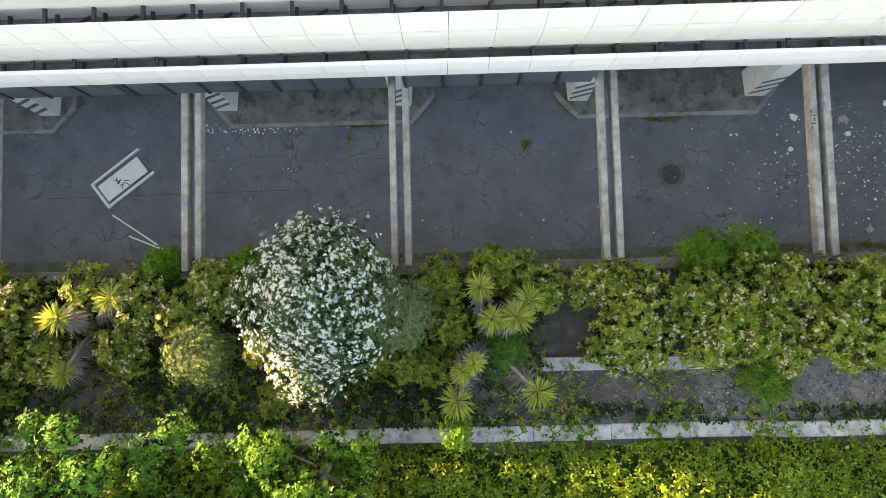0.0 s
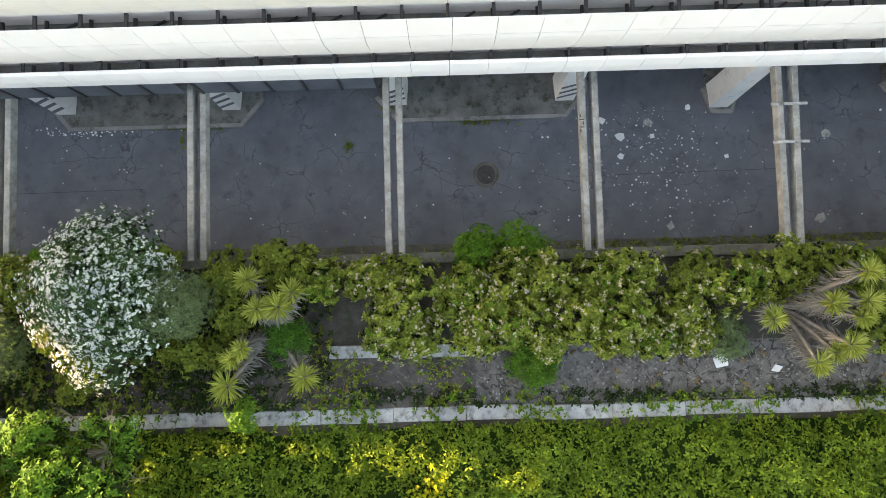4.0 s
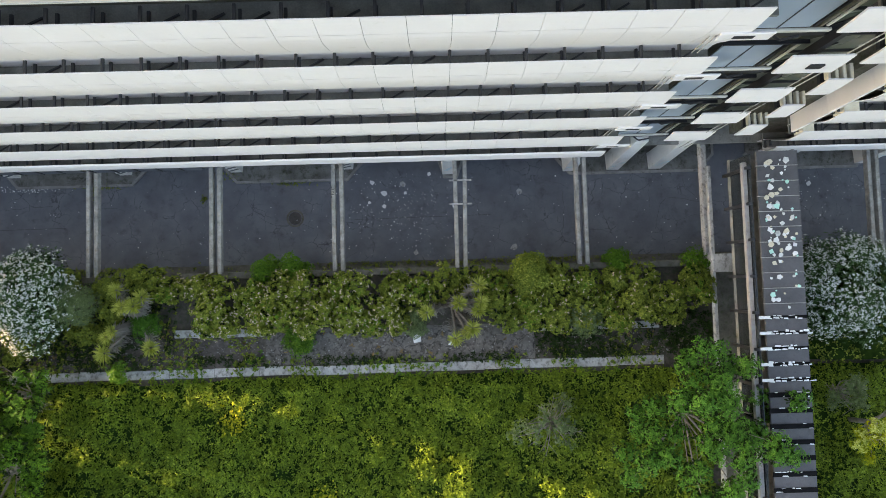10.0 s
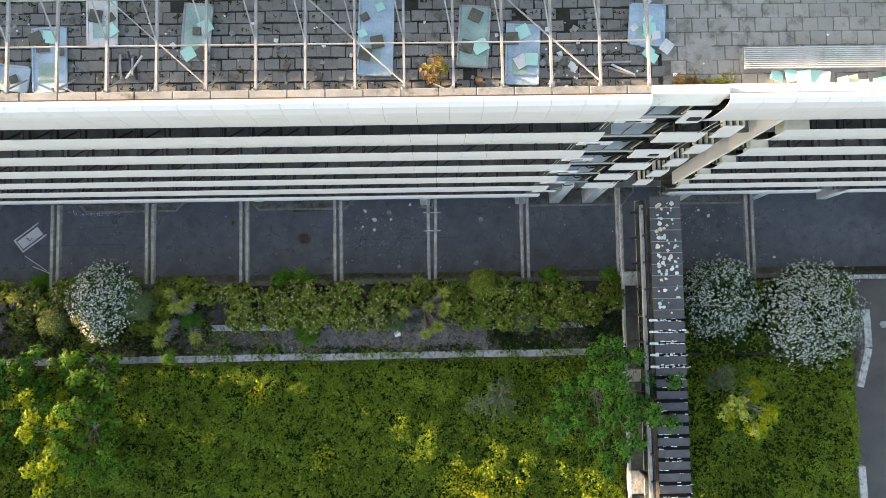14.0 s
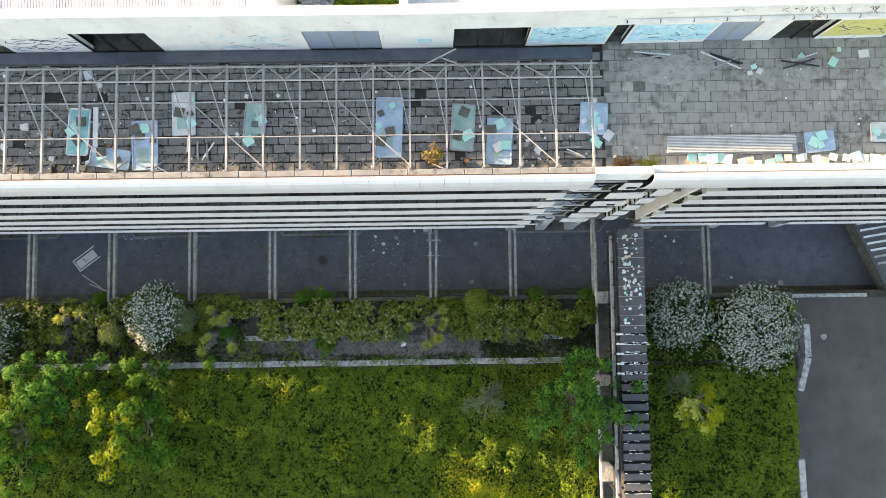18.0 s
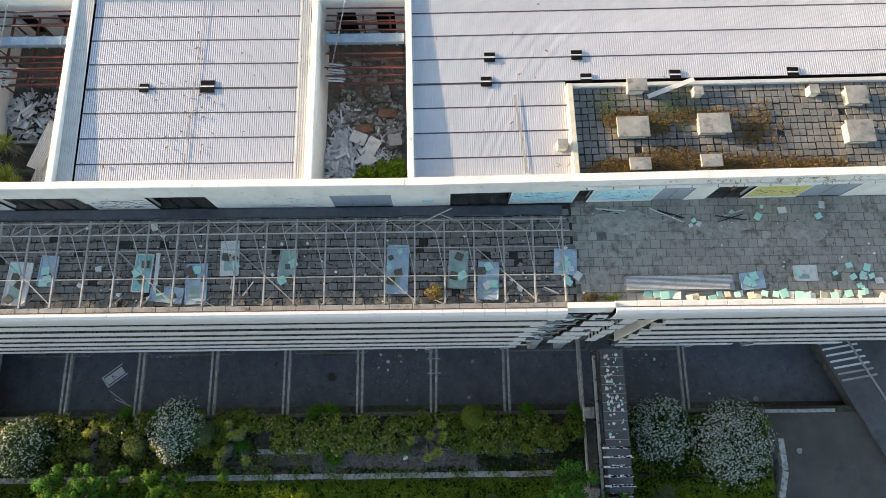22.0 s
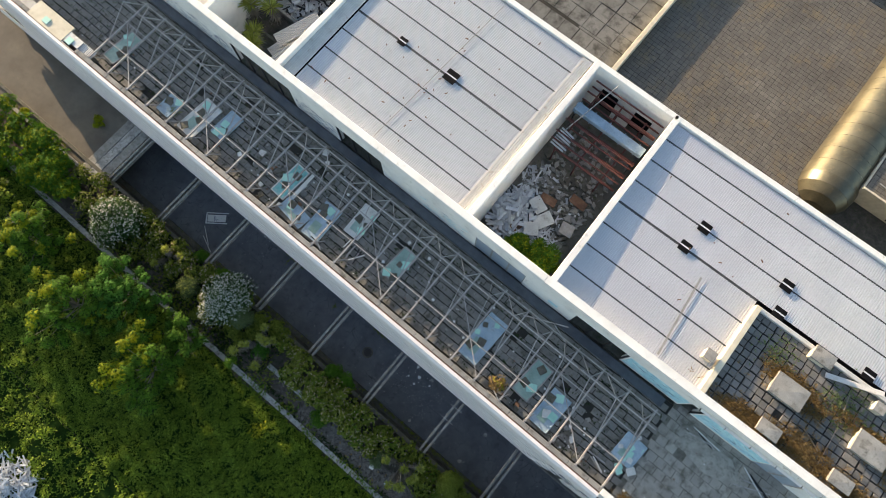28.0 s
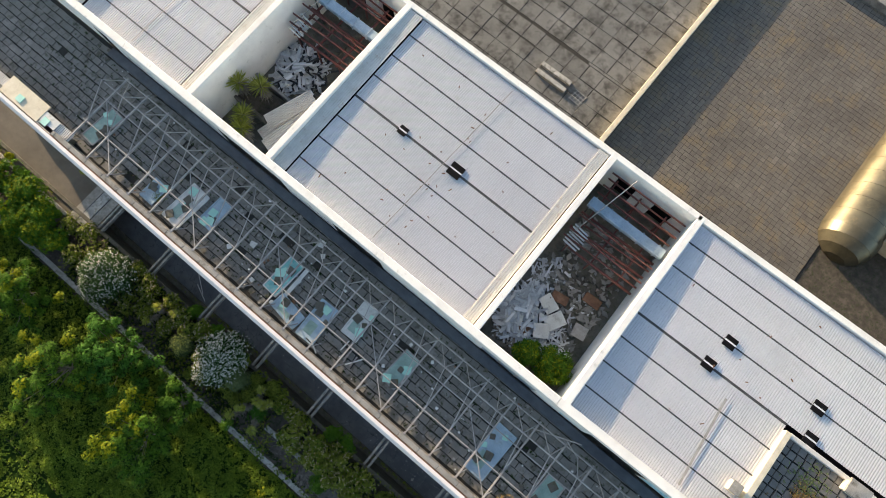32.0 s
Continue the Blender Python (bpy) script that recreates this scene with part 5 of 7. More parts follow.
for i, (x, y, t) in enumerate(((0.0, 0.0, -16), (0.75, -0.35, -14), (-0.25, 0.9, -21))):
    part("sheet", corrugated(-0.55, 0.6, 4.1 - 0.4 * i), GUTTER, cs, at=pose(x, y, 1.15 + 0.14 * i, 3, -3, t))

# ---- plant roof beside the east hall ----
pr = thing("plant_roof", "gravel roof with mossy square blocks and dry weeds", "plant roof", (0, 0, 30.95), kind="structure")
part("deck", Form().box(37.95, 75, 7.95, 13.75, -3.4, 0.0), JOINT, pr)
part("kerb", Form().box(37.6, 37.95, 7.95, 13.9, -0.5, 0.45, 0.03), CREAM, pr)
part("rear_kerb", Form().box(37.95, 75, 13.72, 13.98, -0.5, 0.26, 0.03), GUTTER, pr)
tile_floor(pr, "roof_block", "roof_blocks", 38.0, 72.0, 8.05, 13.65, 0.0, 0.385, 0.385, 0.07, 0.055, SETT, SETTS, (38.0, 47.5), 0.0, 0.018, 0.012)
for x, y, w, d, hh in ((41.35, 10.85, 1.9, 1.3, 0.6), (46.25, 10.95, 1.9, 1.3, 0.6), (41.55, 8.5, 1.25, 0.75, 0.55), (45.8, 8.6, 1.25, 0.75, 0.55), (41.8, 13.5, 1.2, 0.8, 0.8), (55.2, 12.6, 1.3, 1.2, 0.6), (54.9, 10.2, 1.6, 1.4, 0.7), (60.0, 10.9, 1.9, 1.3, 0.6)):
    ch = thing("vent_stack", "rendered ventilation stack with a stained sloping cap", "ventilation stack", (x, y, 31.0), group="ventilation stacks")
    part("shaft", Form().box(-w / 2 + 0.12, w / 2 - 0.12, -d / 2 + 0.12, d / 2 - 0.12, -0.05, hh - 0.14, 0.02), CREAM, ch)
    part("cap", Form().add([(-w / 2, -d / 2, hh - 0.16), (w / 2, -d / 2, hh - 0.16), (w / 2, d / 2, hh - 0.16), (-w / 2, d / 2, hh - 0.16), (-w / 2, -d / 2, hh - 0.02), (w / 2, -d / 2, hh - 0.02), (w / 2, d / 2, hh - 0.02), (-w / 2, d / 2, hh - 0.02), (0, 0, hh + 0.01)],
         [(3, 2, 1, 0), (0, 1, 5, 4), (1, 2, 6, 5), (2, 3, 7, 6), (3, 0, 4, 7), (4, 5, 8), (5, 6, 8), (6, 7, 8), (7, 4, 8)]), CONCRETE, ch, "stained grey concrete cap")
for x, y in ((37.0, 10.0), (45.5, 13.4), (52.6, 13.4)):
    b = thing("flue_box", "small rusty flue box on the roof", "flue box", (x, y, 31.05), group="flue boxes")
    part("box", Form().box(-0.28, 0.28, -0.28, 0.28, -0.05, 0.45, 0.03), CREAM, b)
    part("lid", Form().box(-0.31, 0.31, -0.31, 0.31, 0.45, 0.5, 0.02), LICHEN, b)
solid("fallen_channel", Form().bar((42.6, 13.0, 31.15), (45.4, 13.9, 31.5), 0.28, 0.1), GUTTER, "bent metal gutter length leaning on the kerb", "gutter length")
for i, (p, q) in enumerate((((38.4, 8.4), (38.9, 11.3)), ((43.3, 10.6), (45.6, 10.3)), ((44.2, 12.9), (44.6, 8.2)), ((43.0, 9.9), (44.9, 8.9)), ((47.3, 8.9), (48.4, 8.2)))):
    v, f = [], Form()
    for k in range(9):
        a = k / 8
        for j in range(5):
            v.append((p[0] + (q[0] - p[0]) * a + 0.15 * math.sin(3.1 * a) + 0.02 * math.cos(j * 1.2566), p[1] + (q[1] - p[1]) * a + 0.02 * math.cos(j * 1.2566), 31.075 + 0.025 * math.sin(j * 1.2566)))
    f.add(v, [(k * 5 + j, k * 5 + (j + 1) % 5, k * 5 + 5 + (j + 1) % 5, k * 5 + 5 + j) for k in range(8) for j in range(5)])
    solid("loose_cable", f, TWIG, "loose pale cable trailing over the roof blocks", "cable", group="loose cables")

# ---- low roofs and plaza behind ----
pz = thing("plaza", "lower roof paved with small brown tiles, stained and sunlit", "tiled roof", (0, 0, 0), kind="structure")
part("bed", Form().box(19.8, 43.0, 20.9, 66.0, PODIUM - 0.05, PODIUM - 0.02), JOINT, pz)
spots = [(20.1 + 0.5 * i + rng.normal(0, 0.01), 21.2 + 0.5 * j + rng.normal(0, 0.01), PODIUM - 0.03 + rng.normal(0, 0.004), rng.normal(0, 0.01), 0.0) for i in range(46) for j in range(89)]
joined_tiles("plaza_tiles", pz, spots, 0.472, 0.472, 0.06, PLAZA)
part("bed", Form().box(61.05, 78, 24, 66, PODIUM - 0.05, PODIUM - 0.02), JOINT, pz)
joined_tiles("plaza_tiles", pz, [(61.35 + 0.5 * i, 26.0 + 0.5 * j, PODIUM - 0.03 + rng.normal(0, 0.004), rng.normal(0, 0.01), 0.0) for i in range(33) for j in range(60)] + [(47.75 + 0.5 * i, 50.7 + 0.5 * j, PODIUM - 0.03 + rng.normal(0, 0.004), rng.normal(0, 0.01), 0.0) for i in range(27) for j in range(28)], 0.472, 0.472, 0.05, PLAZA)
sl = thing("slab_roof", "lower roof of large old concrete slabs with a dark channel", "slab roof", (0, 0, 0), kind="structure")
part("bed", Form().box(-20, 19.3, 20.9, 66.0, PODIUM - 0.05, PODIUM - 0.02), JOINT, sl)
spots = [(-18.9 + 1.96 * i + rng.normal(0, 0.02), 21.4 + 1.96 * j + (0.3 if j > 9 else 0.0) + rng.normal(0, 0.02), PODIUM - 0.03 + rng.normal(0, 0.008), rng.normal(0, 0.008), rng.normal(0, 0.006)) for i in range(20) for j in range(22)]
joined_tiles("old_slabs", sl, spots, 1.92, 1.92, 0.06, SLABS)
part("channel", Form().box(-20, 13.2, 40.02, 40.32, PODIUM - 0.03, PODIUM - 0.012), JOINT, sl)
part("filler", Form().box(13.2, 19.2, 40.04, 40.30, PODIUM - 0.03, PODIUM + 0.025), SLABS, sl)
cr = Form()
for i in range(22):
    x, y = rng.uniform(2, 19), rng.uniform(33, 52)
    for k in range(5):
        q = (x + rng.uniform(0.05, 0.4), y + rng.normal(0, 0.25))
        cr.bar((x, y, PODIUM + 0.035), (q[0], q[1], PODIUM + 0.035), 0.018, 0.008)
        x, y = q
part("crack", cr, JOINT, sl)
solid("cream_parapet", Form().box(19.25, 19.8, 20.9, 66.0, PODIUM - 0.06, PODIUM + 1.15, 0.04), CREAM, "long cream painted parapet between the low roofs", "parapet", kind="structure")
for y in (35.85, 36.85):
    solid("concrete_trough", Form().box(9.4, 13.2, y - 0.26, y + 0.26, PODIUM, PODIUM + 0.4, 0.04), PALE, "short concrete trough lying on the slabs", "trough", group="troughs")
gr = Form()
for k in range(4):
    gr.bar((14.0 + 0.4 * k, 35.5, PODIUM + 0.06), (14.2 + 0.4 * k, 36.9, PODIUM + 0.06), 0.06, 0.03).bar((13.9, 35.6 + 0.4 * k, PODIUM + 0.07), (15.4, 35.5 + 0.4 * k, PODIUM + 0.07), 0.06, 0.03)
solid("wire_grid", gr, PALE, "small pale metal grid lying on the slabs", "metal grid")
solid("roof_edge_far", Form().box(20.0, 80.0, 65.2, 66.2, PODIUM, PODIUM + 1.0, 0.04), CONCRETE, "grey concrete roof edge far behind", "parapet", kind="structure")
va = thing("barrel_vault", "long bronze coloured sheet metal barrel vault", "barrel vault", (44.6, 0, PODIUM), kind="structure")
y0 = 41.0
n = 20
for i in range(15):
    f = Form()
    for y, r in ((y0 + 1.7 * i, 2.905), (y0 + 1.7 * i + 1.67, 2.9)):
        f.v += [(-r * math.cos(math.pi * k / n), y, r * math.sin(math.pi * k / n)) for k in range(n + 1)]
    f.f += [(k, k + 1, n + 2 + k, n + 1 + k) for k in range(n)]
    part("vault_sheet", f, BRASS, va, smooth=True)
for a in range(4):
    f = Form()
    for t in (a * math.pi / 8, (a + 1) * math.pi / 8 - 0.006):
        r = 2.9 * math.cos(t)
        f.v += [(-r * math.cos(math.pi * k / n), y0 - 2.9 * math.sin(t), r * math.sin(math.pi * k / n)) for k in range(n + 1)]
    f.f += [(n + 1 + k, n + 2 + k, k + 1, k) for k in range(n)]
    part("end_sheet", f, BRASS, va, smooth=True)
lb = thing("low_block", "cream walled low block with a tiled roof beside the vault", "low building", (50.1, 41.7, PODIUM), kind="structure")
part("body", Form().box(-3.3, 3.3, 0.0, 6.9, 0, 2.3), CREAM, lb)
# black patch on the wall for a shaded opening
part("opening", Form().box(0.9, 2.6, -0.02, 0.0, 0.3, 1.6), BLACK, lb, "dark opening in the cream wall")
part("roof", Form().box(-3.1, 3.1, 0.2, 6.7, 2.3, 2.33), JOINT, lb)
joined_tiles("roof_tiles", lb, [(-2.8 + 0.5 * i, 0.5 + 0.5 * j, 2.32, rng.normal(0, 0.01), 0.0) for i in range(12) for j in range(13)], 0.472, 0.472, 0.05, PLAZA)
for a, b, c, d in ((-3.3, 3.3, -0.02, 0.22), (3.06, 3.32, 0.22, 6.68), (-3.3, 3.32, 6.68, 6.92)):
    part("parapet", Form().box(a, b, c, d, 2.3, 2.62, 0.03), CREAM, lb)
solid("fallen_batten", Form().bar((47.9, 43.3, PODIUM + 2.42), (49.9, 43.1, PODIUM + 2.42), 0.12, 0.08), PALE, "pale batten lying on the tiled roof", "batten")
lw = thing("light_well", "deep dark light well with pale parapets between the low roofs", "light well", (53.45, 36.0, PODIUM), kind="structure")
# flat black plate stands for the unlit depth of the well
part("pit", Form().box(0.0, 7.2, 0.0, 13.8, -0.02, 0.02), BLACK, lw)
part("parapet", Form().box(-0.05, 7.55, 13.8, 14.25, -0.02, 0.95, 0.03), PALE, lw)
part("parapet", Form().box(7.2, 7.55, 0.0, 13.8, -0.02, 0.95, 0.03), PALE, lw)
cw = thing("stair_block", "cream stair block with a stepped wall", "stair block", (68.5, 40.5, PODIUM), kind="structure")
part("wall", Form().box(-2.4, 0.4, -0.3, 0.3, 0, 2.6, 0.03).box(0.4, 3.5, -0.6, 2.5, 0, 4.0, 0.03), CREAM, cw)
tile_floor(tf, "paving_slab", "paving_slabs", -36.0, 38.2, 1.15, 7.4, TERRACE - 0.03, 0.56, 0.42, 0.05, 0.014, PAVER, PAVERS, (24.0, 38.2), 0.5, 0.014, 0.02, row_gap=0.055)
tile_floor(tf, "paving_slab", "paving_slabs", 38.2, 70.0, 1.15, 7.9, TERRACE - 0.035, 0.61, 0.55, 0.04, 0.018, DRYPAVER, DRYPAVERS, (38.2, 54.0), 0.5, 0.01, 0.006)

SCREED = material("screed", ((0.24, 0.228, 0.20), (0.34, 0.325, 0.288), (0.43, 0.41, 0.368)), 0.92, scale=1.6, fine=22, bump=0.5, dirt=(0.17, 0.16, 0.135), dirt_at=0.56)
for cx, cy, rx, ry, n in ((41.6, 6.2, 2.2, 0.95, 17), (47.8, 6.0, 2.6, 0.5, 15), (53.5, 5.6, 1.5, 0.8, 13), (39.6, 2.6, 0.8, 0.6, 11)):
    out = [(cx + rx * math.cos(2 * math.pi * i / n) * rng.uniform(0.7, 1.1), cy + ry * math.sin(2 * math.pi * i / n) * rng.uniform(0.7, 1.1)) for i in range(n)]
    solid("screed_patch", Form().plate(out, TERRACE - 0.02, TERRACE + 0.024), SCREED, "ragged patch of pale cement screed over the slabs", "screed patch", kind="structure")
for x, y, t in ((43.6, 7.0, 0.1), (44.5, 6.55, -0.2), (52.0, 6.9, 0.4), (50.4, 6.75, 0.1)):
    solid("loose_slab", Form().box(-0.31, 0.31, -0.36, 0.36, 0, 0.06, 0.01), DRYPAVER, "lifted pale paving slab lying by the wall", "paving slab", "lifted slabs", at=pose(x, y, TERRACE + 0.03, 2, -3, math.degrees(t)))


# ---- plants ----
vr = np.random.default_rng(11)


def shrub(x, y, z, r, h, leaf, name="shrub", label="", category="shrub", group="", clumps=26, per=26, k=6, size=0.13, width=0.06, flower=None, flowers=0, fsize=0.05, lift=0.45, low=-0.35, stems=5, tips=None, core=0.0, bunch=1):
    """A bush: stems, a crown of leaf rosettes in clumps, and blossoms where it flowers."""
    s = thing(name, label, category, (x, y, z), vr.uniform(0, 360), group=group)
    p, ax, hub = clump_points(vr, (0, 0, h * 0.5), (r, r, h * 0.55), clumps, per, low=low)
    keep = p[:, 2] > 0.02
    p, ax = p[keep], ax[keep]
    b, d, u = rosettes(vr, p, ax, k, lift)
    part("crown", leaf_mesh("crown", b, d, u, size * vr.uniform(0.7, 1.3, len(b)), width * vr.uniform(0.8, 1.2, len(b)), leaf), leaf, s)
    # core leaves are coloured dark for the shade inside the crown
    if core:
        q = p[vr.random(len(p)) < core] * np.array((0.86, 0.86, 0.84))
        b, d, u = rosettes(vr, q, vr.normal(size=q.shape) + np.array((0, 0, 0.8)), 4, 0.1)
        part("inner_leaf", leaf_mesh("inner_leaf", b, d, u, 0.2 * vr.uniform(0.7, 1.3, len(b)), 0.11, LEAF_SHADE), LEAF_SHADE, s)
    st = Form()
    for i in range(stems):
        q = hub[i % len(hub)]
        mid = (q[0] * 0.35, q[1] * 0.35, max(0.2, q[2] * 0.6))
        st.tube((q[0] * 0.06, q[1] * 0.06, -0.05), mid, 0.05, 0.035, 5, False)
        st.tube(mid, (q[0], q[1], q[2]), 0.035, 0.012, 5, False)
    part("stem", st, BARK, s)
    if flower is not None and flowers:
        top = np.where(p[:, 2] > h * 0.25)[0]
        pick = vr.choice(top, min(flowers, len(top)), replace=False)
        c, a = p[pick] + ax[pick] / np.linalg.norm(ax[pick], axis=1, keepdims=True) * size * 0.75, ax[pick]
        if bunch > 1:
            c, a = np.repeat(c, bunch, 0), np.repeat(a, bunch, 0)
            c = c + vr.normal(0, fsize * 0.9, c.shape)
        fb, fd, fu = rosettes(vr, c, a, 3 if bunch > 1 else 5, 0.15)
        part("blossom", leaf_mesh("blossom", fb, fd, fu, fsize * vr.uniform(0.7, 1.3, len(fb)), fsize * (1.05 if bunch > 1 else 0.8), flower), flower, s)
    # tip leaves near the top; gold ones carry sunlight in their colour
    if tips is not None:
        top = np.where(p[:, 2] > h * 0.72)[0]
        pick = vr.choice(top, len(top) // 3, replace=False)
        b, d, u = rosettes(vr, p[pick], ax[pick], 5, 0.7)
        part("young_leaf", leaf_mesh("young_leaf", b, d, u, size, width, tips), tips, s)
    return s


def tree(x, y, z, r, h, leaf, label, clumps=40, per=60, size=0.2, width=0.11, trunk=0.16, crown_h=None, category="tree", dead=0, tips=None):
    """Tapered trunk, limbs that fork to the clumps, and a ragged crown with gaps."""
    t = thing("tree", label, category, (x, y, z), group="trees")
    ch = crown_h or h * 0.62
    c = (0, 0, h - ch * 0.5)
    lobes = max(5, clumps // 4)
    la = np.arange(lobes) * 2.4 + vr.normal(0, 0.3, lobes)
    lr = r * np.sqrt((np.arange(lobes) + 0.4) / lobes) * vr.uniform(0.75, 1.1, lobes)
    core = np.stack([np.cos(la) * lr, np.sin(la) * lr, h - ch * (0.12 + 0.6 * (lr / r) ** 2) + vr.normal(0, 0.09 * ch, lobes)], 1)
    hub = np.repeat(core, 5, 0) + vr.normal(0, 1.0, (lobes * 5, 3)) * np.array((0.22, 0.22, 0.15)) * r
    n = per * clumps // len(hub)
    e = vr.normal(size=(len(hub), n, 3))
    e /= np.linalg.norm(e, axis=2, keepdims=True)
    p = (hub[:, None] + e * np.array((1.0, 1.0, 0.7)) * (0.22 + 0.11 * r) * vr.uniform(0.3, 1.15, (len(hub), n, 1))).reshape(-1, 3)
    ax = (e + np.array((0, 0, 0.9))).reshape(-1, 3)
    b, d, u = rosettes(vr, p, ax, 4, 0.2)
    part("crown", leaf_mesh("crown", b, d, u, size * vr.uniform(0.7, 1.3, len(b)), width * vr.uniform(0.8, 1.2, len(b)), leaf), leaf, t)
    # lower leaves take the dark colour: shade painted into the crown's gaps
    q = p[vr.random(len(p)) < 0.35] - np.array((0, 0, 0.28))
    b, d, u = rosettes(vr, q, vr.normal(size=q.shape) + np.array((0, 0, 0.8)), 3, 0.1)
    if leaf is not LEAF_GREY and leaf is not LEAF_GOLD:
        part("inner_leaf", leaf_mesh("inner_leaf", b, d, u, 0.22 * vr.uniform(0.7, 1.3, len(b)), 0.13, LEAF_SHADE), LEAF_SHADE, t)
    # tips gather on the west side; gold ones paint the low sun there
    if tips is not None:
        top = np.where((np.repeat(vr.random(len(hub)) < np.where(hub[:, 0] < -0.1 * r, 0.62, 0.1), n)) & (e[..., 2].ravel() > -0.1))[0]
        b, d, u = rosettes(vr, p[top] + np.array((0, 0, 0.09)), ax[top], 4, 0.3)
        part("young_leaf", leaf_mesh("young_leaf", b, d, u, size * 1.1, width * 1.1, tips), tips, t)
    tr = Form()
    bend = Vector((vr.normal(0, 0.25), vr.normal(0, 0.25), h * 0.38))
    tr.tube((0, 0, -0.1), bend, trunk, trunk * 0.75, 8, False)
    tr.tube(bend, (bend.x * 1.3, bend.y * 1.3, h * 0.7), trunk * 0.75, trunk * 0.3, 8, False)
    part("trunk", tr, BARK, t, smooth=True)
    li = Form()
    for q in hub[:: max(1, len(hub) // 16)]:
        f0 = bend * vr.uniform(0.8, 1.2)
        mid = f0.lerp(Vector(q), 0.55) + Vector(vr.normal(0, 0.12, 3))
        li.tube(f0, mid, trunk * 0.36, trunk * 0.2, 6, False)
        li.tube(mid, q, trunk * 0.2, 0.012, 5, False)
    for i in range(dead):
        a = vr.uniform(0, 6.3)
        q = Vector((math.cos(a) * r * vr.uniform(0.5, 1.1), math.sin(a) * r * vr.uniform(0.5, 1.1), h * vr.uniform(0.6, 1.0)))
        mid = bend.lerp(q, 0.5) + Vector(vr.normal(0, 0.2, 3))
        li.tube(bend, mid, 0.04, 0.025, 5, False)
        li.tube(mid, q, 0.025, 0.008, 4, False)
        for j in range(3):
            li.tube(mid.lerp(q, 0.3 + 0.2 * j), mid.lerp(q, 0.4 + 0.2 * j) + Vector(vr.normal(0, 0.35, 3)), 0.014, 0.005, 4, False)
    part("limb", li, TWIG if dead else BARK, t)
    return t


def yucca(base, heads, label="yucca with grey leaning trunks and spiky yellow green heads"):
    """Leaning trunks from one base, each with a ball of stiff blades and a skirt of dead ones."""
    y = thing("yucca", label, "yucca", base, group="yuccas")
    for hx, hy, hz, r in heads:
        q = Vector((hx - base[0], hy - base[1], hz + 0.55 - base[2]))
        mid = Vector((q.x * 0.35, q.y * 0.35, q.z * 0.45))
        tk = Form().tube((q.x * 0.05, q.y * 0.05, -0.05), mid, 0.12, 0.085, 7, False).tube(mid, q, 0.085, 0.06, 7, False)
        trunk = part("trunk", tk, TWIG, y, smooth=True)
        n = 110
        e = vr.normal(size=(n, 3))
        e /= np.linalg.norm(e, axis=1, keepdims=True)
        e[:, 2] = np.abs(e[:, 2]) * 0.6 + 0.05
        lean = np.array(q) / max(0.01, q.length)
        d = e + 0.25 * lean
        part("blade_head", leaf_mesh("blade_head", np.repeat(np.array(q)[None], n, 0) + d * 0.06, d, np.repeat(np.array((0.1, 0.1, 1.0))[None], n, 0), r * 1.0 * vr.uniform(0.75, 1.1, n), 0.05, LEAF_YUCCA, 0.15), LEAF_YUCCA, y)
        n = 170
        a = vr.uniform(0, 6.3, n)
        s = vr.uniform(0.15, 1.0, n)[:, None]
        bp = np.array(mid)[None] * (1 - s) + np.array(q)[None] * s
        dd = np.stack([np.cos(a), np.sin(a), vr.uniform(-1.4, -0.5, n)], 1)
        part("dead_skirt", leaf_mesh("dead_skirt", bp, dd, np.repeat(np.array((0.1, 0.2, 1.0))[None], n, 0), 0.75 * vr.uniform(0.5, 1.1, n), 0.034, DEADLEAF, 0.2), DEADLEAF, trunk)
    return y


# clipped flowering hedge along the retaining wall
HL = "dense evergreen hedge shrub with pale pink blossom clusters"
for row, (yy, n, a, b) in enumerate(((-7.05, 20, 11.9, 42.2), (-8.1, 19, 12.9, 42.0), (-8.95, 18, 13.6, 41.0))):
    for i in range(n):
        x = a + (b - a) * i / (n - 1) + vr.normal(0, 0.2)
        if (26.6 < x < 30.2 and row) or vr.random() < (0.1 if x > 30 else 0.04):
            continue
        shrub(x, yy + vr.normal(0, 0.15), 3.95, vr.uniform(0.85, 1.3) if row < 2 else 0.9, vr.uniform(1.5, 2.5) if row < 2 else vr.uniform(1.3, 1.8), LEAF_HEDGE, "hedge_shrub", HL, "hedge shrub", "hedge shrubs", 30, 6, 9, 0.165, 0.078, PINK, 44 if x < 27 else 12, 0.052, tips=LEAF_TREE if i % 3 == 0 else None, lift=0.35, core=0.45, bunch=3, stems=12)
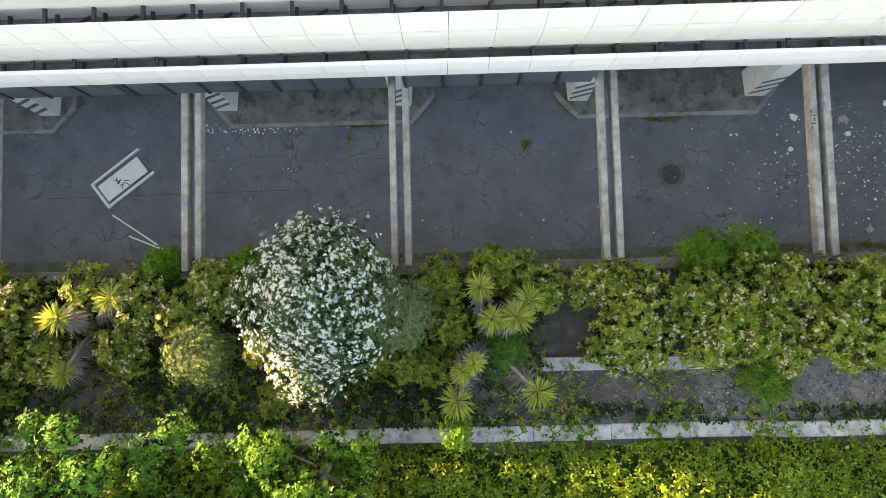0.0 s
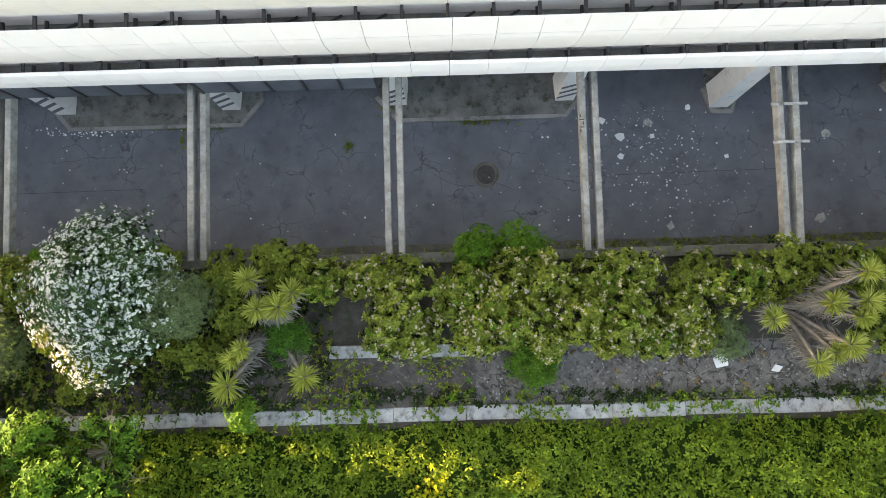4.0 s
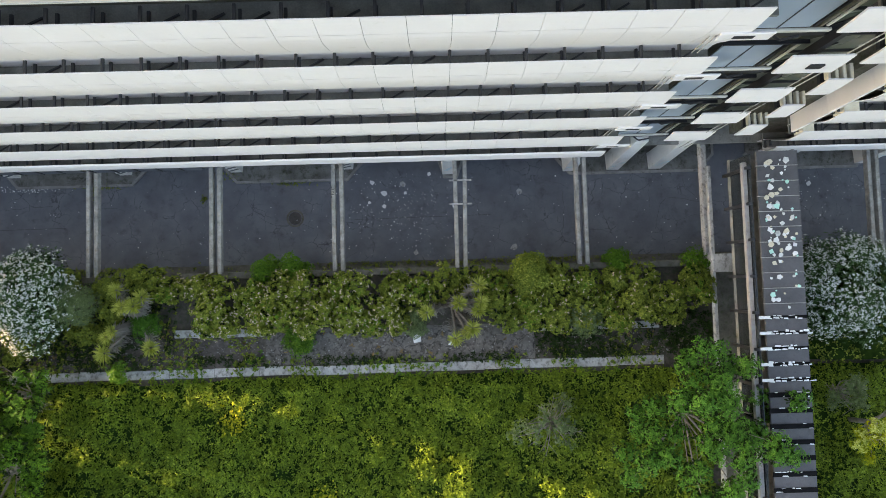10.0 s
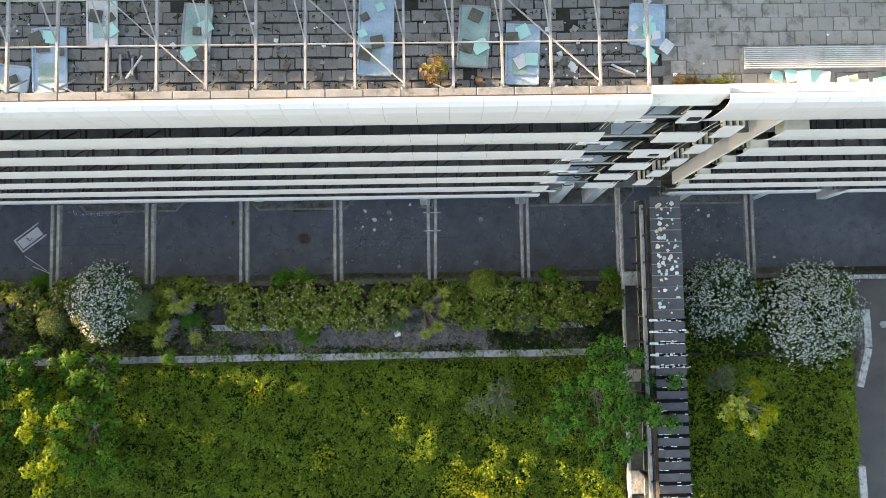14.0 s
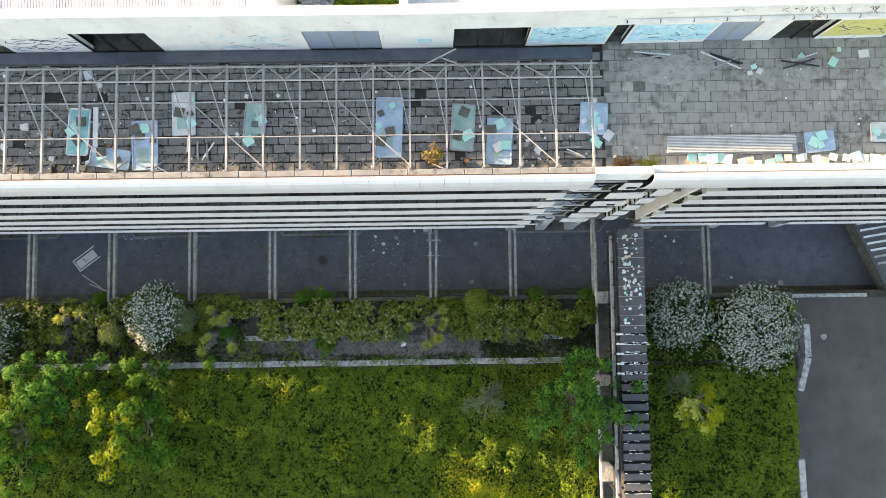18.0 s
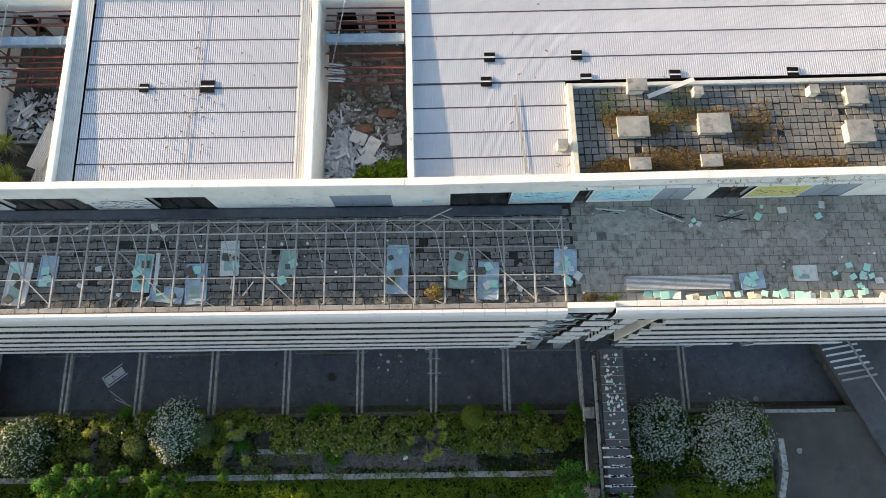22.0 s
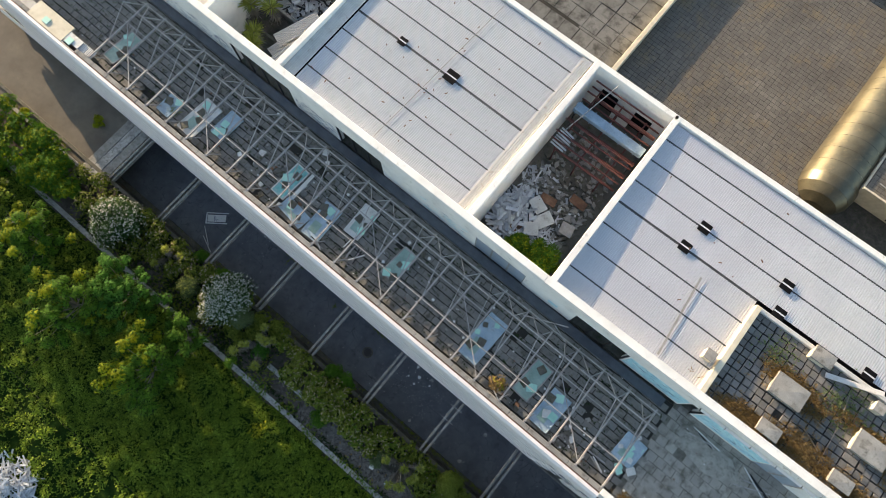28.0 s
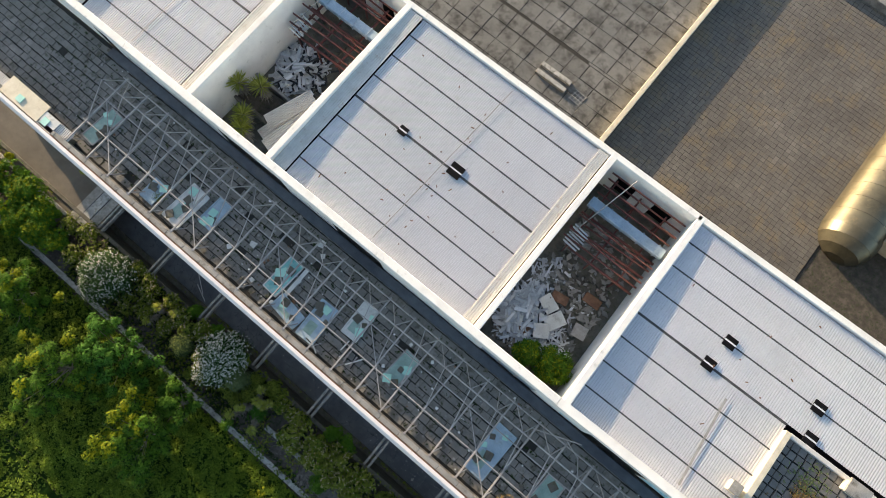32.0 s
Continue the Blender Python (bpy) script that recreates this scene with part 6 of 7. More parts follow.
for x, y, r, h in ((-3.0, -6.6, 1.0, 1.9), (-1.4, -7.0, 1.1, 2.0), (0.2, -7.4, 1.0, 2.0), (1.5, -6.8, 0.9, 2.0), (-2.0, -8.6, 1.0, 1.7), (8.6, -6.7, 1.0, 1.9), (8.8, -8.0, 0.8, 1.7), (10.2, -6.3, 0.8, 1.9), (-5.2, -7.2, 1.1, 1.9), (-12.4, -7.6, 1.1, 2.0), (-4.4, -8.9, 1.0, 1.6), (-6.4, -6.8, 1.2, 2.0), (-6.2, -9.2, 1.2, 1.7), (0.9, -6.4, 0.8, 1.8), (7.0, -9.2, 0.9, 1.5), (8.3, -9.3, 0.8, 1.2), (6.2, -6.2, 0.8, 1.8), (11.0, -6.6, 0.9, 1.9), (3.0, -10.3, 0.7, 1.1), (-8.0, -6.4, 0.9, 1.8), (-14.5, -7.0, 1.2, 2.0), (-14.0, -9.4, 1.3, 2.0), (-16.6, -7.6, 1.1, 1.9)):
    shrub(x, y, 3.95, r, h, LEAF_HEDGE, "hedge_shrub", "loose evergreen shrub with yellowing sunlit tips", "hedge shrub", "hedge shrubs", 28, 6, 9, 0.165, 0.078, PINK if x < 3 else None, 44, 0.055, core=0.5, bunch=3, stems=10)
# white flowering bushes
OL = "large rounded bush covered with white blossom"
for x, y, r, h, f in ((4.8, -6.95, 2.45, 3.5, 1900), (-9.3, -8.5, 2.8, 3.6, 1000), (50.2, -7.8, 3.1, 3.3, 1900), (56.8, -8.9, 3.9, 3.6, 2900)):
    shrub(x, y, 3.95, r, h, LEAF_OLEANDER, "flowering_bush", OL, "flowering bush", "white flowering bushes", 70, 62, 5, 0.16, 0.045, BLOSSOM, int(f * 1.0), 0.054, stems=10, core=0.5, bunch=4)
# gold tips on these two paint the sunbeam at the bush's foot
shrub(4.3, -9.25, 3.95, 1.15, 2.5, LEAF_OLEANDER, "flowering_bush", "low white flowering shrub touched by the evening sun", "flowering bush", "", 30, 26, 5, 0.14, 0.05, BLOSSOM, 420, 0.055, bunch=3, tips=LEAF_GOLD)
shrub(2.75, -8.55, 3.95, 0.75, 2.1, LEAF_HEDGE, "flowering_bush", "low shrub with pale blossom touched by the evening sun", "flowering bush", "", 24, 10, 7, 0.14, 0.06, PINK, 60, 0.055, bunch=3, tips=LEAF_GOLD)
shrub(10.5, -8.95, 3.95, 0.85, 1.5, LEAF_FRESH, "low_shrub", "feathery green shrub between the yucca trunks", "shrub", "", 26, 26, 5, 0.16, 0.03)
# pale yellow tips paint the same sunbeam on this shrub
shrub(0.75, -8.85, 3.95, 1.15, 2.3, LEAF_GREY, "round_shrub", "round fine leaved grey green shrub with golden sunlit tips", "shrub", "", 50, 46, 4, 0.09, 0.03, tips=LEAF_YUCCA)
shrub(7.05, -7.55, 3.95, 1.3, 3.1, LEAF_GREY, "round_shrub", "round grey green fine leaved shrub", "shrub", "", 50, 44, 4, 0.10, 0.028)
shrub(32.7, -6.5, 3.95, 1.2, 2.5, LEAF_HEDGE, "round_shrub", "dense round dark green shrub beside the road", "shrub", "", 44, 34, 5, 0.13, 0.07)
shrub(19.3, -9.95, 3.95, 1.0, 0.9, LEAF_LIME, "low_shrub", "bright lime green feathery low shrub", "shrub", "", 30, 24, 5, 0.16, 0.04, tips=LEAF_LIME)
shrub(9.0, -11.55, 3.95, 0.6, 1.5, LEAF_LIME, "low_shrub", "bright lime green shoot leaning over the planter wall", "shrub", "", 12, 14, 5, 0.15, 0.06, tips=LEAF_LIME)
shrub(35.8, -9.2, 3.95, 1.2, 1.5, LEAF_GREY, "low_shrub", "low grey green shrub by the kerb wall", "shrub", "", 30, 24, 5, 0.12, 0.04)
shrub(26.0, -9.2, 3.95, 0.9, 1.2, LEAF_GREY, "low_shrub", "low grey green shrub by the kerb wall", "shrub", "", 26, 22, 5, 0.12, 0.04)
for x, y, r in ((60.9, -7.3, 0.9), (17.4, -5.95, 0.9), (19.0, -5.9, 1.0), (42.6, -6.2, 0.9), (38.0, -6.0, 0.8), (2.0, -6.0, 0.7), (-1.0, -5.9, 0.7)):
    shrub(x, y, 2.6 if x < 60 else 2.2, r, 2.6 if x < 60 else 2.0, LEAF_TREE, "self_sown_shrub", "self sown green shrub overhanging the wall", "shrub", "self sown shrubs", 26, 22, 5, 0.14, 0.06)
yucca((10.0, -8.6, 3.95), ((8.97, -10.26, 5.6, 0.62), (10.08, -7.78, 6.0, 0.5), (10.81, -7.71, 6.15, 0.6), (11.19, -7.25, 6.0, 0.5), (9.52, -9.07, 5.9, 0.38), (9.17, -9.35, 5.8, 0.38), (9.75, -6.81, 5.9, 0.5), (11.45, -10.06, 5.5, 0.55)))
yucca((28.2, -8.2, 3.95), ((29.62, -7.07, 6.3, 0.5), (28.51, -8.04, 6.2, 0.5), (29.71, -8.0, 6.1, 0.5), (29.56, -8.52, 6.0, 0.45), (26.77, -8.52, 5.9, 0.5), (28.3, -10.01, 5.6, 0.5), (29.25, -9.44, 5.8, 0.55), (28.95, -9.7, 5.5, 0.4)))
yucca((-3.4, -7.9, 3.95), ((-3.16, -7.46, 5.9, 0.6), (-1.6, -6.9, 5.8, 0.5), (-3.3, -9.2, 5.4, 0.5)))

# trees
for x, y, r, h, leaf, label, tips, dead in (
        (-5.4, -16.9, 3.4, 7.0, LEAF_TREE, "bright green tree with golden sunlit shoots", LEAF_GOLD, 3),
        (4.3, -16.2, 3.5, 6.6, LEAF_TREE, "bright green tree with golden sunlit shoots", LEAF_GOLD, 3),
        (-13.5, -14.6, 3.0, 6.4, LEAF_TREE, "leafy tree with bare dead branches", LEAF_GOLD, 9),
        (4.6, -12.7, 2.5, 4.6, LEAF_LIME, "thin young lime green tree with bare grey branches", LEAF_LIME, 9),
        (-2.8, -12.9, 3.0, 6.0, LEAF_FRESH, "dark green bushy tree", None, 2),
        (40.6, -14.6, 3.5, 7.2, LEAF_FRESH, "tall fresh green tree beside the footbridge", None, 2),
        (51.1, -15.6, 1.9, 6.0, LEAF_GOLD, "small golden leaved tree among the creeper", LEAF_YUCCA, 3),
        (33.5, -15.0, 1.7, 2.6, LEAF_GREY, "sparse grey shrub with bare twigs", None, 14),
        (50.0, -13.6, 1.0, 3.0, LEAF_GREY, "sparse grey shrub with bare twigs", None, 10),
        (-20.5, -17.0, 3.2, 6.0, LEAF_IVY, "leafy green tree with golden sunlit shoots by the yard", LEAF_GOLD, 4)):
    tree(x, y, 3.9, r, h, leaf, label, clumps=16 if leaf in (LEAF_GREY, LEAF_OLEANDER) else 30 if leaf is LEAF_LIME else 22 if leaf is LEAF_GOLD else 48, per=30 if leaf in (LEAF_GREY, LEAF_OLEANDER) else 80 if leaf is LEAF_LIME else 50 if leaf is LEAF_GOLD else 120, size=0.13, width=0.07, tips=tips, dead=dead)
for x, y, r, h in ((-19.6, -8.2, 1.7, 2.4), (-22.2, -8.0, 1.9, 2.6), (-25.2, -7.8, 2.0, 2.6), (-18.6, -10.0, 1.6, 2.2), (-28.4, -8.0, 2.0, 2.6), (-21.0, -10.2, 1.8, 2.3), (-16.4, -9.6, 1.5, 2.0), (-23.5, -9.8, 2.4, 3.0), (-27.0, -10.6, 2.2, 2.8), (-20.6, -11.0, 1.6, 2.2), (-30.5, -9.8, 2.0, 2.6), (-24.6, -12.8, 1.9, 2.4)):
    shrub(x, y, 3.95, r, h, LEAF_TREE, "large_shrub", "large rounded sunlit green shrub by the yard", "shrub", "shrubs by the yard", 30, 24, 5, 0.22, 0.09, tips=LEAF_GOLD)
for x, y, r, h in ((-24.4, -7.2, 0.6, 0.7), (-20.2, -2.2, 0.9, 0.6), (-27.5, -6.6, 0.5, 0.5)):
    shrub(x, y, 4.03, r, h, LEAF_GOLD, "weed_tuft", "low yellowing weeds growing in the yard", "weeds", "weed tufts", 16, 14, 5, 0.14, 0.06)

# rolling ground cover beyond the planter wall
def height(x, y):
    return np.maximum(4.32, 4.15 + 0.55 * np.sin(x * 0.55 + 1.3 * np.sin(y * 0.4)) * np.sin(y * 0.62 + 0.8 * np.sin(x * 0.31)) + 0.32 * np.sin(x * 1.7 + y) * np.sin(y * 1.9 - x * 0.6) + 0.35)


def cover(x0, x1, y0, y1, density, name, mat, label, fade=0.8, size=0.17, flower=None):
    per = 9
    m = int((x1 - x0) * (y1 - y0) * density / per)
    r = vr.uniform(0.3, 0.75, m) * size / 0.16
    q = vr.normal(size=(m, per, 2)) * 0.5
    x = (vr.uniform(x0, x1, (m, 1)) + q[..., 0] * r[:, None]).ravel()
    y = (vr.uniform(y0, y1, (m, 1)) + q[..., 1] * r[:, None]).ravel()
    rise = (np.repeat(vr.uniform(-0.12, 0.28, m), per) - 0.42 * np.minimum((q ** 2).sum(2).ravel(), 1.2) * np.repeat(r, per))
    ok = (x > x0) & (x < x1) & (y > y0) & (y < y1)
    x, y, rise = x[ok], y[ok], rise[ok]
    n = len(x)
    edge = np.clip(np.minimum((y1 - y) / fade if y1 > -20 else 1.0 + 0 * y, np.where(x1 > 0, x1 - x, 9.0) / fade), 0, 1)
    z = 3.98 + (height(x, y) - 3.98 + rise) * (0.25 + 0.75 * edge) + vr.uniform(-0.08, 0.08, n)
    c = np.stack([x, y, z], 1)
    a = vr.normal(size=(n, 3)) * 0.55 + np.array((0, 0, 1.0))
    b, d, u = rosettes(vr, c, a, 3, 0.1)
    ob = new(name, leaf_mesh(name, b, d, u, size * vr.uniform(0.6, 1.35, len(b)), size * 0.62 * vr.uniform(0.7, 1.3, len(b)), mat))
    tagged(ob, label, "ground cover", kind="stuff")
    # a dark sheet below the leaves stands in for shade in the gaps
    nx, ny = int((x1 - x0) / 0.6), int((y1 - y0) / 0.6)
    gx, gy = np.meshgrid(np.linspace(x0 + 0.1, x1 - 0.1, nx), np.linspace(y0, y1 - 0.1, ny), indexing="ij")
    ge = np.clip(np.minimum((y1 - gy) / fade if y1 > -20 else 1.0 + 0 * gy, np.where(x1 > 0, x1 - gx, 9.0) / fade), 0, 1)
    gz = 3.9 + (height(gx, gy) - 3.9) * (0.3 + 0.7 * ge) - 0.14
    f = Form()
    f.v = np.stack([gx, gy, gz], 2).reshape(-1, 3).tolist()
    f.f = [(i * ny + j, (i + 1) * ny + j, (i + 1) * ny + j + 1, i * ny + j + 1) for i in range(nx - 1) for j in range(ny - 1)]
    solid(name + "_shade", f, COVER_SHADE, "dark sheet for the shade beneath the ground cover", "undergrowth", kind="stuff", smooth=True)


GC = "rampant bright green creeper covering the slope"
cover(-6.0, 43.2, -26.0, -12.15, 125, "ground_cover", LEAF_IVY, GC, size=0.15)
cover(-36.0, -6.0, -26.0, -12.15, 60, "ground_cover", LEAF_IVY, GC, size=0.18)
cover(-36.0, 43.2, -40.0, -26.0, 21, "ground_cover", LEAF_IVY, GC, size=0.25)
cover(47.0, 61.2, -26.0, -12.2, 95, "ground_cover", LEAF_IVY, GC, size=0.15)
cover(47.0, 61.2, -40.0, -26.0, 21, "ground_cover", LEAF_IVY, GC, size=0.25)
cover(46.8, 61.2, -12.0, -6.4, 30, "ground_cover", LEAF_HEDGE, "dark low creeper under the white bushes")
# loose growth over walls and beds
for x0, x1, y0, y1, dens, m in ((-12, 17, -11.5, -9.3, 20, LEAF_HEDGE), (-12, 42, -11.5, -9.2, 1.2, LEAF_DRY), (8, 42, -11.75, -11.2, 16, LEAF_IVY), (-12, 42, -12.2, -11.7, 14, LEAF_IVY), (-12, 12, -9.5, -6.3, 14, LEAF_HEDGE), (18, 42, -11.5, -10.9, 10, LEAF_HEDGE), (-10, 42, -12.3, -11.5, 7, LEAF_TREE), (-30, -8, -11.5, -6.4, 14, LEAF_HEDGE), (36, 43, -11.4, -9.6, 12, LEAF_HEDGE), (-4, 42, -6.4, -5.9, 9, LEAF_HEDGE), (12, 18, -11.4, -10.6, 8, LEAF_TREE)):
    n = int((x1 - x0) * (y1 - y0) * dens)
    x, y = vr.uniform(x0, x1, n), vr.uniform(y0, y1, n)
    keep = np.sin(x * 1.3 + 2 * np.sin(x * 0.37)) + vr.normal(0, 0.5, n) > 0.0
    x, y = x[keep], y[keep]
    zz = 4.05 + vr.uniform(0, 0.28, len(x)) + (0.12 if y1 > -11.3 and y1 < -11.2 else 0.0)
    b, d, u = rosettes(vr, np.stack([x, y, zz], 1), vr.normal(size=(len(x), 3)) * 0.5 + np.array((0, 0, 1.0)), 5, 0.3)
    tagged(new("weeds", leaf_mesh("weeds", b, d, u, 0.15 * vr.uniform(0.6, 1.3, len(b)), 0.075, m)), "straggling green weeds in the planting bed", "weeds", kind="stuff")
# dark low growth, shade in its leaf colour, and dry sticks fill the beds
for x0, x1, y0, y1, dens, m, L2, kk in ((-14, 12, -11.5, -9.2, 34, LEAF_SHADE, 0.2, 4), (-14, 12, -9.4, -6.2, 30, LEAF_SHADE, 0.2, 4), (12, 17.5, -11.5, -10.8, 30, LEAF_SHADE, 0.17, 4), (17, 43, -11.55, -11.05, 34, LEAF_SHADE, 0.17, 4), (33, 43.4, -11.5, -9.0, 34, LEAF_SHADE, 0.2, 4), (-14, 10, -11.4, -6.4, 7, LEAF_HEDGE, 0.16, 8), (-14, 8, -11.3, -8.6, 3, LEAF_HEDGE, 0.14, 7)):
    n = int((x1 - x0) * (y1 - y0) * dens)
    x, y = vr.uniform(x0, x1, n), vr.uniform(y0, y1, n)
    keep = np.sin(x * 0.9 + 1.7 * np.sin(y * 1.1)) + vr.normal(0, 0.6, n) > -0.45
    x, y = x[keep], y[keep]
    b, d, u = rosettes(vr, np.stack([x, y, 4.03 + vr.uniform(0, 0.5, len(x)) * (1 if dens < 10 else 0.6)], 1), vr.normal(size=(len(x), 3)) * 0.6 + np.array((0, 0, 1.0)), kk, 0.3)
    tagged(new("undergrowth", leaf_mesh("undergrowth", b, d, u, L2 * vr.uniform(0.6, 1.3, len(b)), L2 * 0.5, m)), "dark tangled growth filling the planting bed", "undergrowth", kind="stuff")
tw = Form()
for i in range(260):
    x, y, a, q = vr.uniform(-12, 42), vr.uniform(-11.4, -9.2), vr.uniform(0, 6.3), vr.uniform(0.2, 0.7)
    tw.tube((x, y, 4.04), (x + math.cos(a) * q, y + math.sin(a) * q, 4.05 + vr.uniform(0, 0.25)), 0.012, 0.005, 4, False)
solid("dry_sticks", tw, TWIG, "dry grey sticks scattered in the planting beds", "sticks", kind="stuff")
# yellow flowering patches
for x, y, r, n in ((33.0, -23.8, 2.6, 900), (37.2, -26.2, 3.2, 1000), (30.6, -21.0, 1.6, 70), (20.5, -19.2, 1.0, 25), (15.6, -14.6, 0.9, 30)):
    n *= 3
    q = vr.normal(0, r * 0.42, (n, 2))
    xx, yy = x + q[:, 0] * 1.3, y + q[:, 1]
    b, d, u = rosettes(vr, np.stack([xx, yy, height(xx, yy) + 0.22 + vr.uniform(0, 0.2, n)], 1), vr.normal(size=(n, 3)) * 0.4 + np.array((0, 0, 1.0)), 5, 0.25)
    n = n // 6
    gq = vr.normal(0, r * 0.5, (n, 2))
    xx, yy = x + gq[:, 0] * 1.3, y + gq[:, 1]
    gb, gd, gu = rosettes(vr, np.stack([xx, yy, height(xx, yy) + 0.12 + vr.uniform(0, 0.2, n)], 1), vr.normal(size=(n, 3)) * 0.5 + np.array((0, 0, 1.0)), 5, 0.3)
    tagged(new("golden_shoots", leaf_mesh("golden_shoots", gb, gd, gu, 0.16, 0.09, LEAF_GOLD)), "golden young shoots among the creeper", "ground cover", kind="stuff")
    tagged(new("flower_patch", leaf_mesh("flower_patch", b, d, u, 0.075, 0.06, YELLOWFL)), "patch of yellow flowering broom among the creeper", "flowers", kind="stuff")
# dry and green weeds on roofs and along kerbs
for cx, cy, cz, rx, ry, n, m, L2 in ((40.6, 8.6, 31.02, 2.4, 0.6, 380, LEAF_DRY, 0.24), (43.6, 9.0, 31.02, 1.8, 0.9, 380, LEAF_DRY, 0.24), (47.6, 8.6, 31.02, 3.2, 0.8, 520, LEAF_DRY, 0.24), (41.3, 11.6, 31.02, 1.5, 0.7, 380, LEAF_DRY, 0.2), (44.3, 12.4, 31.02, 1.5, 1.4, 300, LEAF_GREY, 0.12), (46.3, 11.9, 31.02, 1.3, 0.5, 200, LEAF_DRY, 0.2), (48.8, 11.0, 31.02, 1.6, 1.6, 300, LEAF_DRY, 0.2), (40.0, 12.5, 31.02, 1.2, 1.0, 160, LEAF_GREY, 0.1), (52.0, 8.5, 31.02, 3.0, 0.7, 380, LEAF_DRY, 0.24), (41.2, 11.7, 31.02, 1.3, 0.4, 90, LEAF_DRY, 0.2), (44.4, 11.9, 31.02, 0.8, 0.5, 60, LEAF_DRY, 0.2),
                                   (43.0, 11.3, 31.02, 0.9, 0.9, 140, LEAF_DRY, 0.2), (39.1, 1.35, 27.25, 0.7, 0.3, 60, LEAF_DRY, 0.22), (40.4, 1.35, 27.25, 0.6, 0.25, 34, LEAF_HEDGE, 0.2), (1.2, 2.0, 27.25, 0.35, 0.3, 40, LEAF_HEDGE, 0.2), (5.5, 0.05, 0.02, 1.3, 0.22, 80, LEAF_HEDGE, 0.14), (18.0, 0.1, 0.02, 1.5, 0.3, 110, LEAF_HEDGE, 0.14),
                                   (13.9, 0.8, 0.05, 0.5, 0.5, 50, LEAF_HEDGE, 0.14), (4.8, -0.6, 0.0, 0.1, 0.3, 16, LEAF_HEDGE, 0.1), (12.1, -1.0, 0.0, 0.2, 0.2, 20, LEAF_HEDGE, 0.1), (30.0, -5.6, 0.5, 14.0, 0.2, 260, LEAF_HEDGE, 0.16), (3.0, -5.6, 0.5, 8.0, 0.2, 170, LEAF_HEDGE, 0.16), (62.5, -6.0, 0.1, 3.5, 0.4, 160, LEAF_HEDGE, 0.16)):
    c = np.stack([cx + vr.normal(0, rx * 0.5, n), cy + vr.normal(0, ry * 0.5, n), np.full(n, cz) + 0.03], 1)
    b, d, u = rosettes(vr, c, np.repeat(np.array((0.0, 0.05, 1.0))[None], n, 0), 6, 0.9)
    tagged(new("weeds", leaf_mesh("weeds", b, d, u, L2 * vr.uniform(0.5, 1.3, len(b)), 0.035, m)), "dry brown weeds between the roof blocks" if m is LEAF_DRY else "green weeds sprouting from joints", "weeds", kind="stuff")
shrub(29.2, 1.75, TERRACE, 0.5, 1.3, LEAF_DRY, "roof_shrub", "yellowing self sown shrub on the roof edge", "shrub", "", 14, 9, 6, 0.13, 0.045, low=-0.5, tips=LEAF_GOLD)
for x, y, r in ((26.6, 9.4, 1.1), (25.0, 9.0, 0.7)):
    shrub(x, y, TERRACE, r, 2.2, LEAF_TREE, "court_shrub", "bright green shrub growing in the open court", "shrub", "court plants", 20, 14, 8, 0.3, 0.055, tips=LEAF_GOLD, core=0.5)
for x, y in ((0.95, 10.6), (2.2, 11.3), (2.6, 9.2), (3.2, 8.5)):
    yucca((x, y, TERRACE), ((x, y, TERRACE + 1.5, 0.85),), "short potted palm with drooping green leaves in the court")

# ---- loose things on the road ----
dp = thing("fallen_door", "white door leaf lying on the road in its broken frame", "door", (-4.72, -2.0, 0.0), 37.0)
part("leaf", Form().box(-1.05, 1.0, -0.38, 0.42, 0.02, 0.08, 0.01), WALLWHITE, dp)
part("frame_rail", Form().box(-1.2, 1.18, -0.62, -0.5, 0.0, 0.1, 0.01), FLAKE, dp)
part("frame_rail", Form().box(-1.2, 1.25, 0.58, 0.68, 0.0, 0.1, 0.01), FLAKE, dp)
part("frame_rail", Form().box(-1.24, -1.12, -0.62, 0.68, 0.0, 0.1, 0.01), FLAKE, dp)
for i in range(9):
    a = i * 1.7
    part("sprayed_stroke", Form().bar((-0.3 + 0.09 * (i % 4), -0.15 + 0.1 * (i % 3), 0.086), (-0.3 + 0.09 * (i % 4) + 0.24 * math.cos(a), -0.15 + 0.1 * (i % 3) + 0.24 * math.sin(a), 0.086), 0.035, 0.006), INK, dp)
for p, q in (((-5.2, -3.5), (-3.3, -4.8)), ((-4.5, -4.4), (-2.6, -5.2)), ((-5.3, -3.2), (-4.7, -2.6))):
    solid("loose_lath", Form().bar((*p, 0.03), (*q, 0.03), 0.06, 0.04), FLAKE, "thin white lath lying on the road", "lath", group="laths")


def fragment(x, y, z, r, mat, name, label, category, group, tilt=4.0):
    n = int(vr.integers(4, 7))
    o = [(r * vr.uniform(0.6, 1.1) * math.cos(6.283 * i / n), r * vr.uniform(0.6, 1.1) * math.sin(6.283 * i / n)) for i in range(n)]
    return solid(name, Form().plate(o, 0, 0.02 + 0.12 * r), mat, label, category, group, at=pose(x, y, z, vr.normal(0, tilt), vr.normal(0, tilt), vr.uniform(0, 360)))


